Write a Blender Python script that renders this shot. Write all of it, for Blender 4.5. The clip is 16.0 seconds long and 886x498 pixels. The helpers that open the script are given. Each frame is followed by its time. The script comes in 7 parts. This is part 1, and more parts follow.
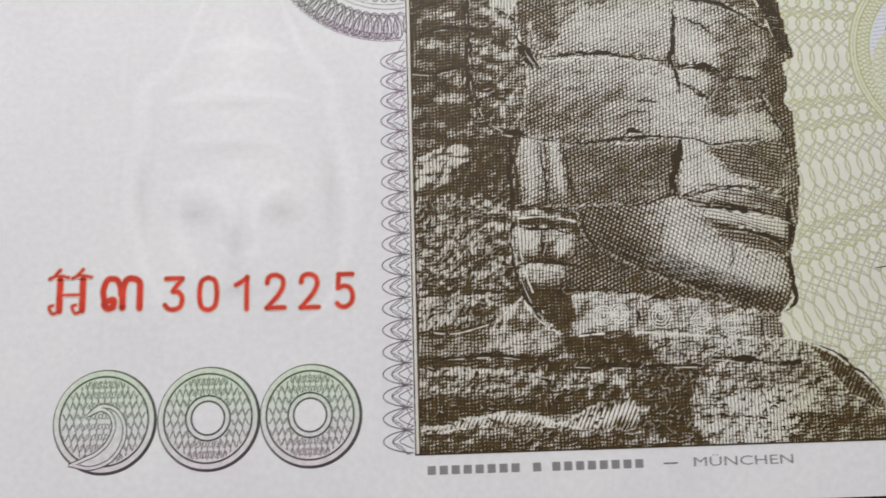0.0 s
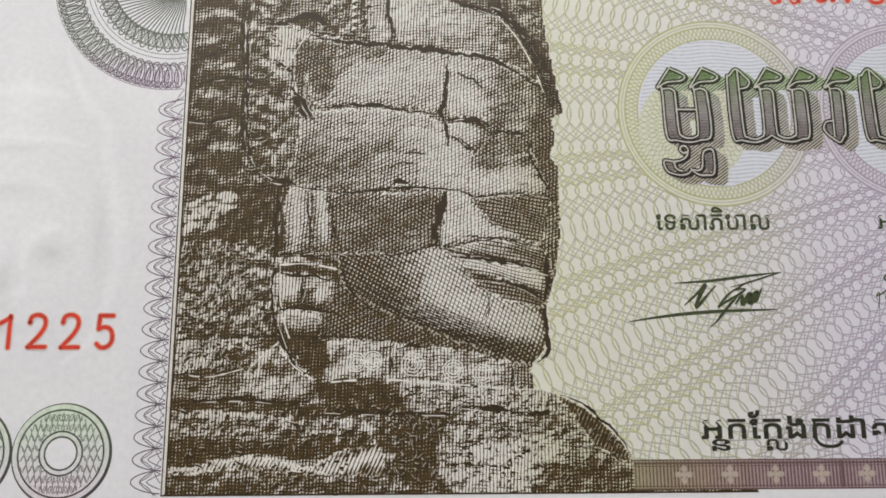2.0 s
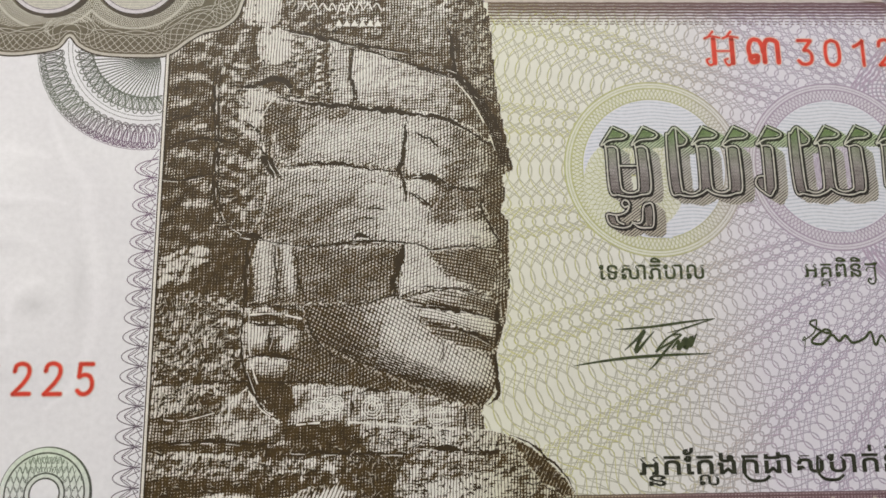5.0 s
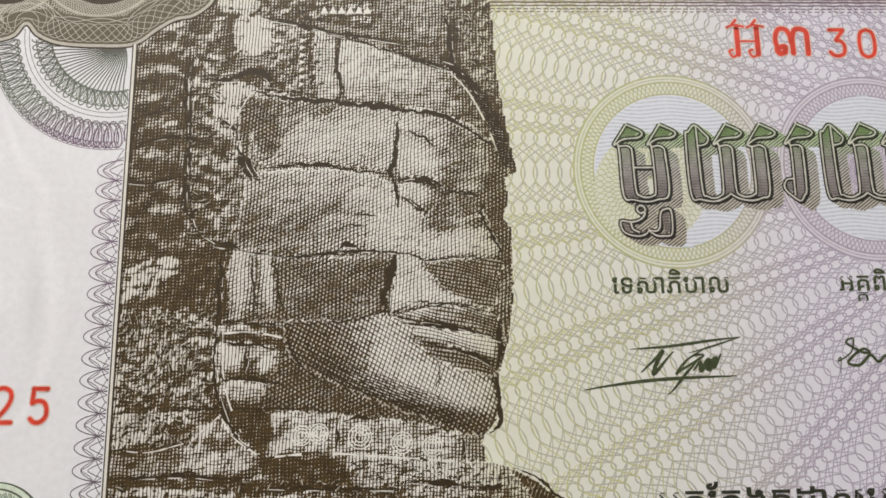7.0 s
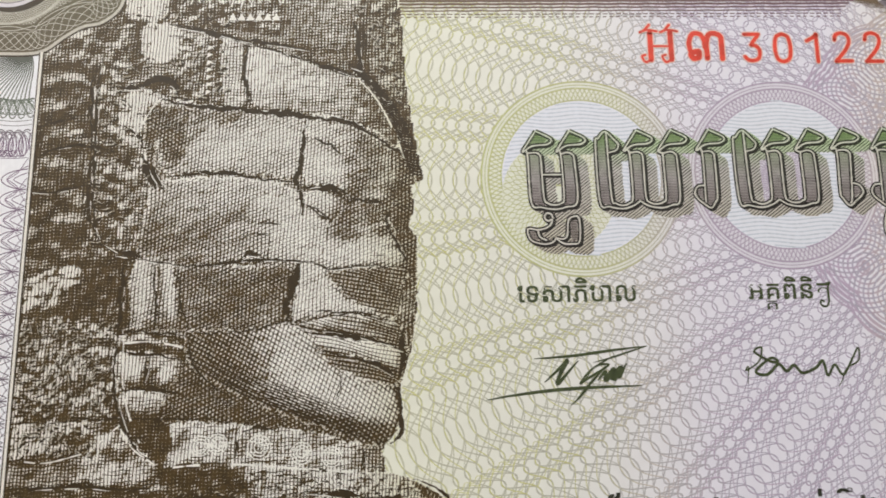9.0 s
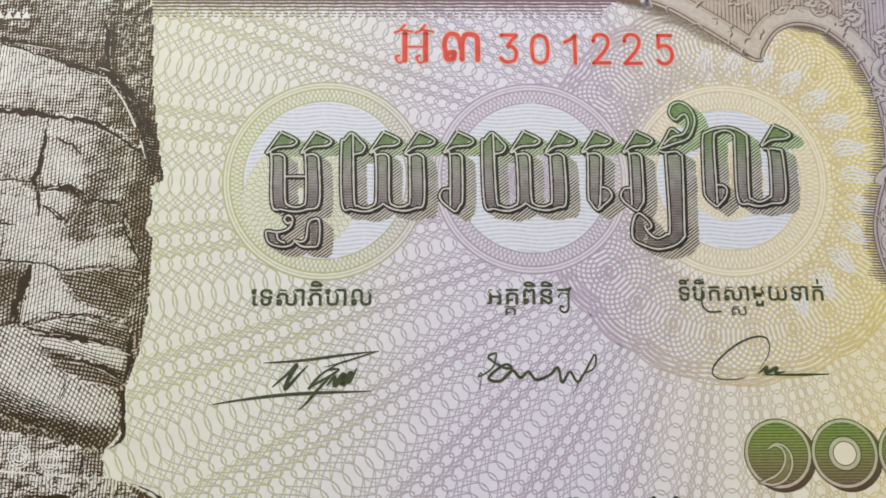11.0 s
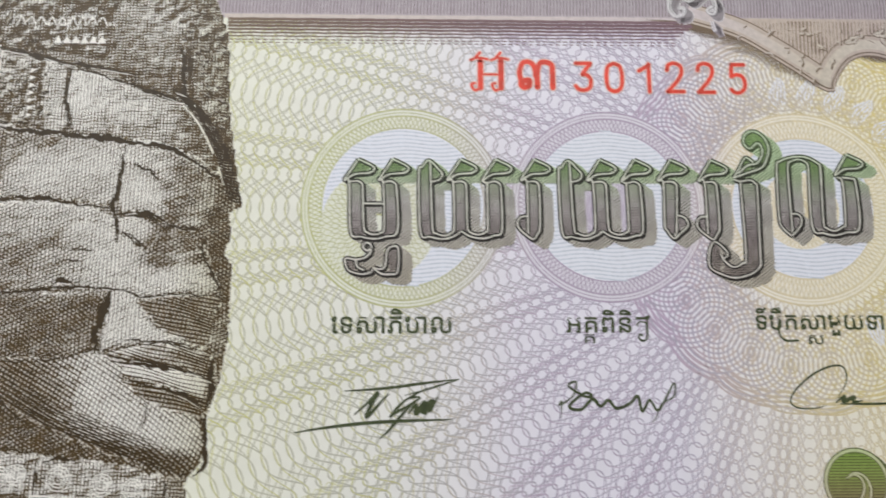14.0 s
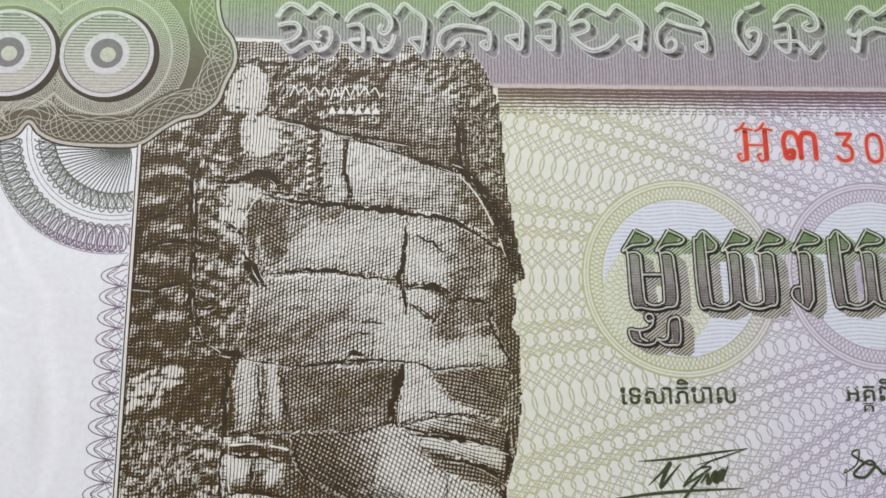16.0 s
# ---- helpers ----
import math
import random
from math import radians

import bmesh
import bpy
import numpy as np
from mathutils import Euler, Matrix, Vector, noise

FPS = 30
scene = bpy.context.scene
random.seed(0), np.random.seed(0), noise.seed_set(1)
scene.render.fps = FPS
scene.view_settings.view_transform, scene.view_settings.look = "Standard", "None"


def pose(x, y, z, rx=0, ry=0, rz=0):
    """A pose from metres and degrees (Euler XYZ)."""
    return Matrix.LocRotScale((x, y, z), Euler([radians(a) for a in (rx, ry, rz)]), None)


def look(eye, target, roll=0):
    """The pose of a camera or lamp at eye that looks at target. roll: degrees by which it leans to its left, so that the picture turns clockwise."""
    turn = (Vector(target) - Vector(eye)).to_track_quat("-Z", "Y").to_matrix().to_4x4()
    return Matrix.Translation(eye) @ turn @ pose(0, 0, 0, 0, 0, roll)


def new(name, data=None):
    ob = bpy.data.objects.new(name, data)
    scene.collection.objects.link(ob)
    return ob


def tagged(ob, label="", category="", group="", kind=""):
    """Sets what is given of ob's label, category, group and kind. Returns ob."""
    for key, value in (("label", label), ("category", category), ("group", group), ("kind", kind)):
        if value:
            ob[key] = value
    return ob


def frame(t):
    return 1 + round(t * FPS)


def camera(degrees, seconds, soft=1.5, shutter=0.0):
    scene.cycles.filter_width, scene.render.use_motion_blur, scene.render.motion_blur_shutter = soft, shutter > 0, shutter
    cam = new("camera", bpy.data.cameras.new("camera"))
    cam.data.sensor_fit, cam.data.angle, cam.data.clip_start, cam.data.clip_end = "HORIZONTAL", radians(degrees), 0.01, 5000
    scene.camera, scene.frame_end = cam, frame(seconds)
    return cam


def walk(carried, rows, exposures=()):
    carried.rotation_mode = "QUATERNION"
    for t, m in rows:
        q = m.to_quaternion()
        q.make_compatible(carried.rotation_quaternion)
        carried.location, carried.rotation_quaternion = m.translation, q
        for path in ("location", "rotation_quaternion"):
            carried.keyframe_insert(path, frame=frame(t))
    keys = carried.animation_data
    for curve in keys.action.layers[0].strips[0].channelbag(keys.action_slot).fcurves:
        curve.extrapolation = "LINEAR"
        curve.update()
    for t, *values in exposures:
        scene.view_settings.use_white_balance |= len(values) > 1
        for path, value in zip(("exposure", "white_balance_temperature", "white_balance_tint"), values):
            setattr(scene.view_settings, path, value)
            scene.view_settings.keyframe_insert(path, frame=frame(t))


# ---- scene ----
cam = camera(68.0, 16.0, soft=1.65, shutter=0.3)
MM = 0.001
# seconds; eye in millimetres from the lower left corner of the picture panel; turns in degrees
PATH = [
    (0.0, 1.58, 11.31, 66.34, 7.68, -1.19, -1.63),
    (0.5, 8.60, 13.26, 67.74, 7.78, -1.05, -1.78),
    (1.0, 12.88, 13.20, 68.32, 8.33, -1.13, -0.93),
    (1.5, 19.89, 13.10, 67.82, 8.62, -1.24, -0.16),
    (2.0, 27.14, 13.78, 68.94, 9.13, -0.83, -0.23),
    (2.5, 28.70, 13.86, 69.19, 9.27, -0.67, -0.30),
    (3.0, 29.41, 15.08, 74.81, 8.90, -0.84, -0.32),
    (3.5, 30.90, 17.38, 78.53, 8.45, -0.76, -0.53),
    (4.0, 31.39, 17.61, 78.93, 8.65, -0.77, -0.62),
    (4.2, 31.35, 17.62, 78.69, 8.82, -0.86, -0.55),
    (6.5, 31.34, 21.00, 67.95, 9.22, -1.45, -0.65),
    (7.0, 31.74, 20.64, 67.81, 9.30, -1.37, -0.64),
    (7.5, 32.68, 20.76, 68.23, 9.33, -1.29, -0.64),
    (8.0, 39.56, 20.69, 67.46, 9.41, -0.97, -0.74),
    (8.5, 39.75, 22.06, 67.71, 8.85, -1.19, -0.79),
    (9.0, 42.27, 21.64, 67.63, 9.17, -0.89, -0.68),
    (9.5, 51.44, 21.31, 67.29, 9.26, -0.65, -0.42),
    (10.0, 59.92, 22.36, 67.17, 8.82, -0.40, -0.34),
    (12.3, 73.24, 21.21, 66.34, 9.65, -1.05, -0.04),
    (12.5, 73.14, 21.28, 66.15, 9.40, -1.04, -0.14),
    (13.0, 72.89, 21.41, 66.29, 9.39, -1.08, -0.19),
    (13.5, 71.39, 21.66, 66.50, 9.57, -1.11, -0.25),
    (14.0, 61.11, 24.35, 67.57, 9.47, -1.18, -0.03),
    (14.5, 51.31, 27.64, 68.60, 9.17, -1.38, -0.12),
    (15.0, 41.97, 29.59, 68.92, 8.88, -1.57, -0.19),
    (15.5, 33.40, 31.30, 68.92, 8.64, -2.10, -0.16),
    (16.0, 29.84, 32.19, 69.16, 9.06, -2.32, -0.32),
]
EXPOSURES = [(0.0, -0.17, 6550, 10), (1.5, -0.17, 6600, 10), (3.5, -0.13, 6800, 10), (7.0, -0.06, 6850, 10), (9.5, 0.08, 6700, 10), (12.5, 0.03, 6500, 10), (14.5, 0.07, 6390, 10), (16.0, -0.01, 6300, 10)]
walk(cam, [(t, pose(x * MM, y * MM, z * MM, rx, ry, rz)) for t, x, y, z, rx, ry, rz in PATH], EXPOSURES)

# ---- light ----
world = bpy.data.worlds.new("world")
scene.world = world
world.use_nodes = True
sky = world.node_tree.nodes.new("ShaderNodeTexSky")
sky.sky_type, sky.sun_disc = "NISHITA", False
sky.sun_elevation, sky.sun_rotation = radians(40), radians(20)
world.node_tree.links.new(sky.outputs[0], world.node_tree.nodes["Background"].inputs[0])
world.node_tree.nodes["Background"].inputs[1].default_value = 0.1

sun = new("sun", bpy.data.lights.new("sun", "SUN"))
sun.data.energy, sun.data.angle, sun.data.color = 2.0, radians(0.5), (1.0, 0.96, 0.9)
sun.matrix_world = look((0, 0, 5), (1.2, 2.6, 2.2))
# added area lamp, low and near for falloff across the note; its source is invented
AREA_LAMP_WATTS = 7.7
area_lamp = new("added_area_lamp", bpy.data.lights.new("added_area_lamp", "AREA"))
area_lamp.data.shape, area_lamp.data.size, area_lamp.data.size_y = "RECTANGLE", 1.0, 0.52
area_lamp.data.energy, area_lamp.data.color = AREA_LAMP_WATTS, (0.985, 0.975, 0.945)
area_lamp.matrix_world = look((-0.2, 0.42, 0.34), (-0.2, 0.0, 0.34))


# ---- materials ----
def material(name, rough=0.55):
    m = bpy.data.materials.new(name)
    m.use_nodes = True
    m.node_tree.nodes["Principled BSDF"].inputs["Roughness"].default_value = rough
    m.node_tree.nodes["Principled BSDF"].inputs["Specular IOR Level"].default_value = 0.42
    return m, m.node_tree.nodes, m.node_tree.links, m.node_tree.nodes["Principled BSDF"]


def noise_node(nodes, links, scale, detail=3.0):
    co = nodes.new("ShaderNodeTexCoord")
    n = nodes.new("ShaderNodeTexNoise")
    n.inputs["Scale"].default_value, n.inputs["Detail"].default_value = scale, detail
    links.new(co.outputs["Object"], n.inputs["Vector"])
    return n


def ramp_node(nodes, stops):
    r = nodes.new("ShaderNodeValToRGB")
    while len(r.color_ramp.elements) < len(stops):
        r.color_ramp.elements.new(0.5)
    for e, (p, c) in zip(r.color_ramp.elements, stops):
        e.position, e.color = p, (*c, 1)
    return r


def mottle(nodes, links, colour_out, shader, scale, low, high):
    """Multiplies a colour by a noise that runs from low to high."""
    n = noise_node(nodes, links, scale)
    mr = nodes.new("ShaderNodeMapRange")
    mr.inputs["From Min"].default_value, mr.inputs["From Max"].default_value = 0.3, 0.7
    mr.inputs["To Min"].default_value, mr.inputs["To Max"].default_value = low, high
    links.new(n.outputs["Fac"], mr.inputs["Value"])
    mul = nodes.new("ShaderNodeVectorMath")
    mul.operation = "SCALE"
    links.new(colour_out, mul.inputs[0])
    links.new(mr.outputs[0], mul.inputs["Scale"])
    return mul.outputs[0]


def ink(name, stops, axis="X", span=(0, 1), rough=0.55, vary=(0.9, 1.1), grain=1800):
    """Printing ink. stops: one colour, or (mm, colour) pairs along an axis of the note, as rainbow printing lays it."""
    m, nodes, links, shader = material(name, rough)
    if not isinstance(stops[0], tuple):
        rgb = nodes.new("ShaderNodeRGB")
        rgb.outputs[0].default_value = (*stops, 1)
        out = rgb.outputs[0]
    else:
        lo, hi = stops[0][0], stops[-1][0]
        co = nodes.new("ShaderNodeTexCoord")
        sep = nodes.new("ShaderNodeSeparateXYZ")
        links.new(co.outputs["Object"], sep.inputs[0])
        mr = nodes.new("ShaderNodeMapRange")
        mr.inputs["From Min"].default_value, mr.inputs["From Max"].default_value = lo * MM, hi * MM
        links.new(sep.outputs[axis], mr.inputs["Value"])
        r = ramp_node(nodes, [((p - lo) / (hi - lo), c) for p, c in stops])
        links.new(mr.outputs[0], r.inputs[0])
        out = r.outputs[0]
    out = mottle(nodes, links, out, shader, grain, *vary)
    links.new(out, shader.inputs["Base Color"])
    return m


def paper_material(name="cotton_paper", gain=1.0):
    """Bluish-white cotton paper: clouds, fibres, and a faint watermark in the blank field."""
    m, nodes, links, shader = material(name, 0.6)
    big = noise_node(nodes, links, 90, 4)
    r = ramp_node(nodes, [(0.3, (0.785 * gain, 0.775 * gain, 0.815 * gain)), (0.7, (0.835 * gain, 0.83 * gain, 0.86 * gain))])
    links.new(big.outputs["Fac"], r.inputs[0])
    out = mottle(nodes, links, r.outputs[0], shader, 1500, 0.965, 1.035)
    co = nodes.new("ShaderNodeTexCoord")
    # watermark: rounded thicker and thinner patches (x, y, half width, half height, change)
    for x, y, w, h, change in ((-18, 27, 13, 20, 0.06), (-18, 41, 7, 12, 0.05), (-22, 24.5, 4.2, 2.6, -0.179), (-13.2, 24.5, 4.0, 2.6, -0.179),
                               (-17.8, 21, 2.2, 6, -0.160), (-17.8, 16.5, 5, 1.6, -0.126), (-27.5, 27, 2.0, 10, -0.106), (-8.2, 27, 2.0, 10, -0.106),
                               (-18, 31.5, 8, 2.5, -0.106), (-18, 36, 6, 1.2, -0.091)):
        mp = nodes.new("ShaderNodeMapping")
        mp.vector_type = "TEXTURE"
        mp.inputs["Location"].default_value = (x * MM, y * MM, 0)
        mp.inputs["Scale"].default_value = (w * MM, h * MM, 0.05)
        links.new(co.outputs["Object"], mp.inputs["Vector"])
        g = nodes.new("ShaderNodeTexGradient")
        g.gradient_type = "QUADRATIC_SPHERE"
        links.new(mp.outputs[0], g.inputs[0])
        k = nodes.new("ShaderNodeMath")
        k.operation = "MULTIPLY_ADD"
        links.new(g.outputs["Fac"], k.inputs[0])
        k.inputs[1].default_value, k.inputs[2].default_value = change, 1.0
        mul = nodes.new("ShaderNodeVectorMath")
        mul.operation = "SCALE"
        links.new(out, mul.inputs[0])
        links.new(k.outputs[0], mul.inputs["Scale"])
        out = mul.outputs[0]
    links.new(out, shader.inputs["Base Color"])
    fibre = noise_node(nodes, links, 2600, 5)
    bump = nodes.new("ShaderNodeBump")
    bump.inputs["Strength"].default_value, bump.inputs["Distance"].default_value = 0.35, 0.00004
    links.new(fibre.outputs["Fac"], bump.inputs["Height"])
    links.new(bump.outputs[0], shader.inputs["Normal"])
    return m


def wood_material():
    m, nodes, links, shader = material("dark_wood", 0.45)
    n = noise_node(nodes, links, 14, 6)
    n.inputs["Distortion"].default_value = 1.2
    r = ramp_node(nodes, [(0.3, (0.012, 0.009, 0.008)), (0.7, (0.035, 0.025, 0.02))])
    links.new(n.outputs["Fac"], r.inputs[0])
    links.new(r.outputs[0], shader.inputs["Base Color"])
    return m


def plain_material(name, a, b, scale, rough=0.85):
    m, nodes, links, shader = material(name, rough)
    n = noise_node(nodes, links, scale, 5)
    r = ramp_node(nodes, [(0.3, a), (0.7, b)])
    links.new(n.outputs["Fac"], r.inputs[0])
    links.new(r.outputs[0], shader.inputs["Base Color"])
    return m


PAPER = paper_material()
WATERMARK = [paper_material("watermark_paper", 1.0 + 0.017 * k) for k in (1, 2, 3)]
WOOD = wood_material()
PLASTER = plain_material("wall_plaster", (0.74, 0.73, 0.71), (0.8, 0.79, 0.77), 6)
FLOORING = plain_material("floor_boards", (0.22, 0.17, 0.12), (0.3, 0.24, 0.17), 9, 0.5)
OLIVE = ink("olive_brown_ink", (0.053, 0.031, 0.008), vary=(0.7, 1.4), grain=900)
CRACK = ink("dark_brown_ink", (0.036, 0.022, 0.007), vary=(0.8, 1.3))
STONE_TINT = ink("stone_underprint", ((0, (0.77, 0.735, 0.67)), (20, (0.82, 0.80, 0.755)), (34, (0.81, 0.79, 0.735)), (39, (0.74, 0.72, 0.59)), (48, (0.70, 0.68, 0.53))), vary=(0.94, 1.05), grain=500)
STONE_TONE = ink("stone_tone_ink", (0.24, 0.185, 0.105), vary=(0.85, 1.2), grain=700)
FIELD_TINT = ink("rainbow_underprint", ((38, (0.765, 0.765, 0.66)), (54, (0.77, 0.765, 0.715)), (70, (0.75, 0.725, 0.80)), (86, (0.745, 0.72, 0.80)),
                                        (98, (0.79, 0.76, 0.71)), (116, (0.82, 0.765, 0.55))), vary=(0.97, 1.03), grain=400)
WAVE_WARM = ink("guilloche_ink_warm", ((38, (0.56, 0.555, 0.22)), (56, (0.53, 0.52, 0.25)), (70, (0.47, 0.38, 0.49)), (86, (0.46, 0.37, 0.49)),
                                       (98, (0.58, 0.50, 0.34)), (116, (0.70, 0.59, 0.22))))
WAVE_COOL = ink("guilloche_ink_cool", ((38, (0.51, 0.505, 0.37)), (56, (0.46, 0.455, 0.39)), (74, (0.415, 0.375, 0.475)), (88, (0.42, 0.38, 0.475)), (100, (0.56, 0.50, 0.43)), (116, (0.70, 0.60, 0.30))))
RING_TINT = ink("rosette_underprint", ((46, (0.71, 0.725, 0.61)), (62, (0.71, 0.71, 0.64)), (72, (0.67, 0.64, 0.71)), (88, (0.67, 0.64, 0.70)), (94, (0.79, 0.74, 0.66)), (112, (0.80, 0.75, 0.60))), vary=(0.96, 1.04))
RING_INK = ink("rosette_ink", ((46, (0.492, 0.508, 0.231)), (62, (0.473, 0.472, 0.273)), (72, (0.414, 0.342, 0.452)), (88, (0.414, 0.342, 0.452)), (94, (0.65, 0.56, 0.38)), (112, (0.68, 0.60, 0.36))))
CHISEL = ink("chisel_edge_tint", (0.53, 0.49, 0.41), vary=(0.85, 1.15), grain=700)
GREY = ink("grey_imprint_ink", (0.26, 0.25, 0.26))
DISC = ink("white_disc_tint", (0.74, 0.75, 0.82), vary=(0.98, 1.02))
DISC_INK = ink("pale_blue_ink", (0.56, 0.60, 0.68))
RED = ink("vermilion_ink", (0.68, 0.055, 0.03), vary=(0.8, 1.2), grain=700, rough=0.5)
RED_HALO = ink("vermilion_bleed", (0.76, 0.50, 0.44), vary=(0.95, 1.05))
BLACK = ink("black_ink", (0.03, 0.032, 0.02), vary=(0.7, 1.4), grain=1200)
GREEN_BLACK = ink("green_black_ink", (0.055, 0.07, 0.03), vary=(0.7, 1.4), grain=1200)
LETTER_EDGE = ink("letter_edge_ink", ((33, (0.013, 0.009, 0.007)), (42.5, (0.014, 0.012, 0.008)), (45, (0.028, 0.04, 0.015)), (48, (0.06, 0.09, 0.035))), "Y")
LETTER_LIGHT = ink("letter_highlight", ((33, (0.60, 0.57, 0.52)), (43, (0.58, 0.58, 0.50)), (48, (0.50, 0.60, 0.42))), "Y")
LETTER_FILL = ink("letter_fill", ((33, (0.42, 0.37, 0.33)), (37, (0.34, 0.29, 0.29)), (40, (0.40, 0.37, 0.36)), (42.5, (0.34, 0.37, 0.28)), (44.5, (0.20, 0.30, 0.12)), (48, (0.22, 0.34, 0.13))), "Y")
LETTER_HATCH = ink("letter_hatch", ((33, (0.06, 0.045, 0.04)), (41, (0.07, 0.06, 0.055)), (44, (0.06, 0.10, 0.035)), (46, (0.08, 0.14, 0.04))), "Y")
LETTER_SHADE = ink("letter_shade", ((33, (0.50, 0.46, 0.38)), (41, (0.50, 0.48, 0.45)), (43.5, (0.44, 0.53, 0.34)), (45.5, (0.50, 0.62, 0.40))), "Y")
DIGIT_TINT = ink("numeral_tint", ((-1, (0.75, 0.68, 0.73)), (3, (0.73, 0.73, 0.74)), (6, (0.69, 0.75, 0.67)), (9, (0.66, 0.74, 0.62))), "Y")
DIGIT_LINE = ink("numeral_line", ((-1, (0.07, 0.055, 0.065)), (4, (0.065, 0.07, 0.06)), (9, (0.085, 0.11, 0.065))), "Y")
DIGIT_FINE = ink("numeral_fine_line", ((-1, (0.22, 0.14, 0.18)), (4, (0.19, 0.20, 0.19)), (9, (0.17, 0.24, 0.14))), "Y")
LACE_INK = ink("lace_ink", ((0, (0.12, 0.09, 0.12)), (20, (0.15, 0.115, 0.145)), (38, (0.19, 0.12, 0.19)), (44, (0.20, 0.13, 0.20)), (48, (0.16, 0.18, 0.14)), (52, (0.11, 0.125, 0.10)), (56, (0.10, 0.095, 0.085))), "Y")
BIG_FILL = ink("green_numeral_fill", ((8.5, (0.20, 0.15, 0.09)), (11, (0.24, 0.22, 0.09)), (13, (0.24, 0.31, 0.08)), (16, (0.20, 0.32, 0.06))), "Y")
BIG_LIGHT = ink("green_numeral_edge", ((8.5, (0.55, 0.47, 0.36)), (16, (0.48, 0.55, 0.30))), "Y")
BIG_DARK = ink("green_numeral_line", ((8.5, (0.10, 0.06, 0.04)), (12, (0.11, 0.10, 0.04)), (16, (0.08, 0.12, 0.03))), "Y")
MED_FILL = ink("medallion_fill", ((54, (0.11, 0.085, 0.05)), (63, (0.125, 0.11, 0.065)), (67, (0.15, 0.175, 0.085)), (70, (0.19, 0.27, 0.10)), (76, (0.2, 0.3, 0.1))), "Y")
MED_LINE = ink("medallion_white_line", ((54, (0.52, 0.48, 0.42)), (62, (0.54, 0.52, 0.45)), (70, (0.50, 0.60, 0.40))), "Y")
HEAD_FILL = ink("header_fill", ((60, (0.44, 0.37, 0.40)), (65, (0.40, 0.37, 0.40)), (68.5, (0.36, 0.38, 0.34)), (71.5, (0.30, 0.42, 0.20)), (78, (0.25, 0.36, 0.16))), "Y")
HEAD_HATCH = ink("header_hatch", ((60, (0.24, 0.18, 0.20)), (66, (0.22, 0.19, 0.21)), (70, (0.18, 0.24, 0.14)), (78, (0.14, 0.22, 0.09))), "Y")
HEAD_DARK = ink("header_shade", ((38, (0.16, 0.11, 0.07)), (60, (0.17, 0.10, 0.10)), (95, (0.19, 0.11, 0.14)), (120, (0.16, 0.11, 0.14))))
HEAD_LETTER = ink("header_letter", ((60, (0.62, 0.58, 0.62)), (68, (0.60, 0.62, 0.58)), (73, (0.56, 0.66, 0.48))), "Y")
HEAD_DEEP = ink("header_letter_shadow", ((60, (0.31, 0.27, 0.30)), (68, (0.29, 0.28, 0.27)), (73, (0.24, 0.32, 0.18))), "Y")
HEAD_SHADE = ink("header_letter_shade", ((60, (0.20, 0.17, 0.20)), (68, (0.19, 0.20, 0.17)), (73, (0.16, 0.24, 0.11))), "Y")
BASE_FILL = ink("base_band_fill", ((46, (0.40, 0.36, 0.22)), (54, (0.40, 0.31, 0.24)), (64, (0.42, 0.31, 0.33)), (90, (0.42, 0.32, 0.36))))
BASE_LINE = ink("base_band_line", ((46, (0.13, 0.10, 0.06)), (60, (0.15, 0.09, 0.09)), (90, (0.16, 0.09, 0.11))))
FRAME_FILL = ink("frame_fill", ((104, (0.50, 0.42, 0.36)), (114, (0.47, 0.39, 0.36)), (119, (0.46, 0.41, 0.47)), (122, (0.44, 0.41, 0.50))))
FRAME_LIGHT = ink("frame_highlight", ((38, (0.56, 0.49, 0.44)), (90, (0.56, 0.49, 0.50)), (104, (0.56, 0.50, 0.42)), (115, (0.55, 0.50, 0.46)), (122, (0.51, 0.48, 0.56))))
FRAME_DARK = ink("frame_line", ((104, (0.16, 0.11, 0.07)), (115, (0.16, 0.12, 0.11)), (122, (0.15, 0.13, 0.17))))


# ---- drawing with ink ----
FILM = 0.4  # thickness of one ink layer, micrometres


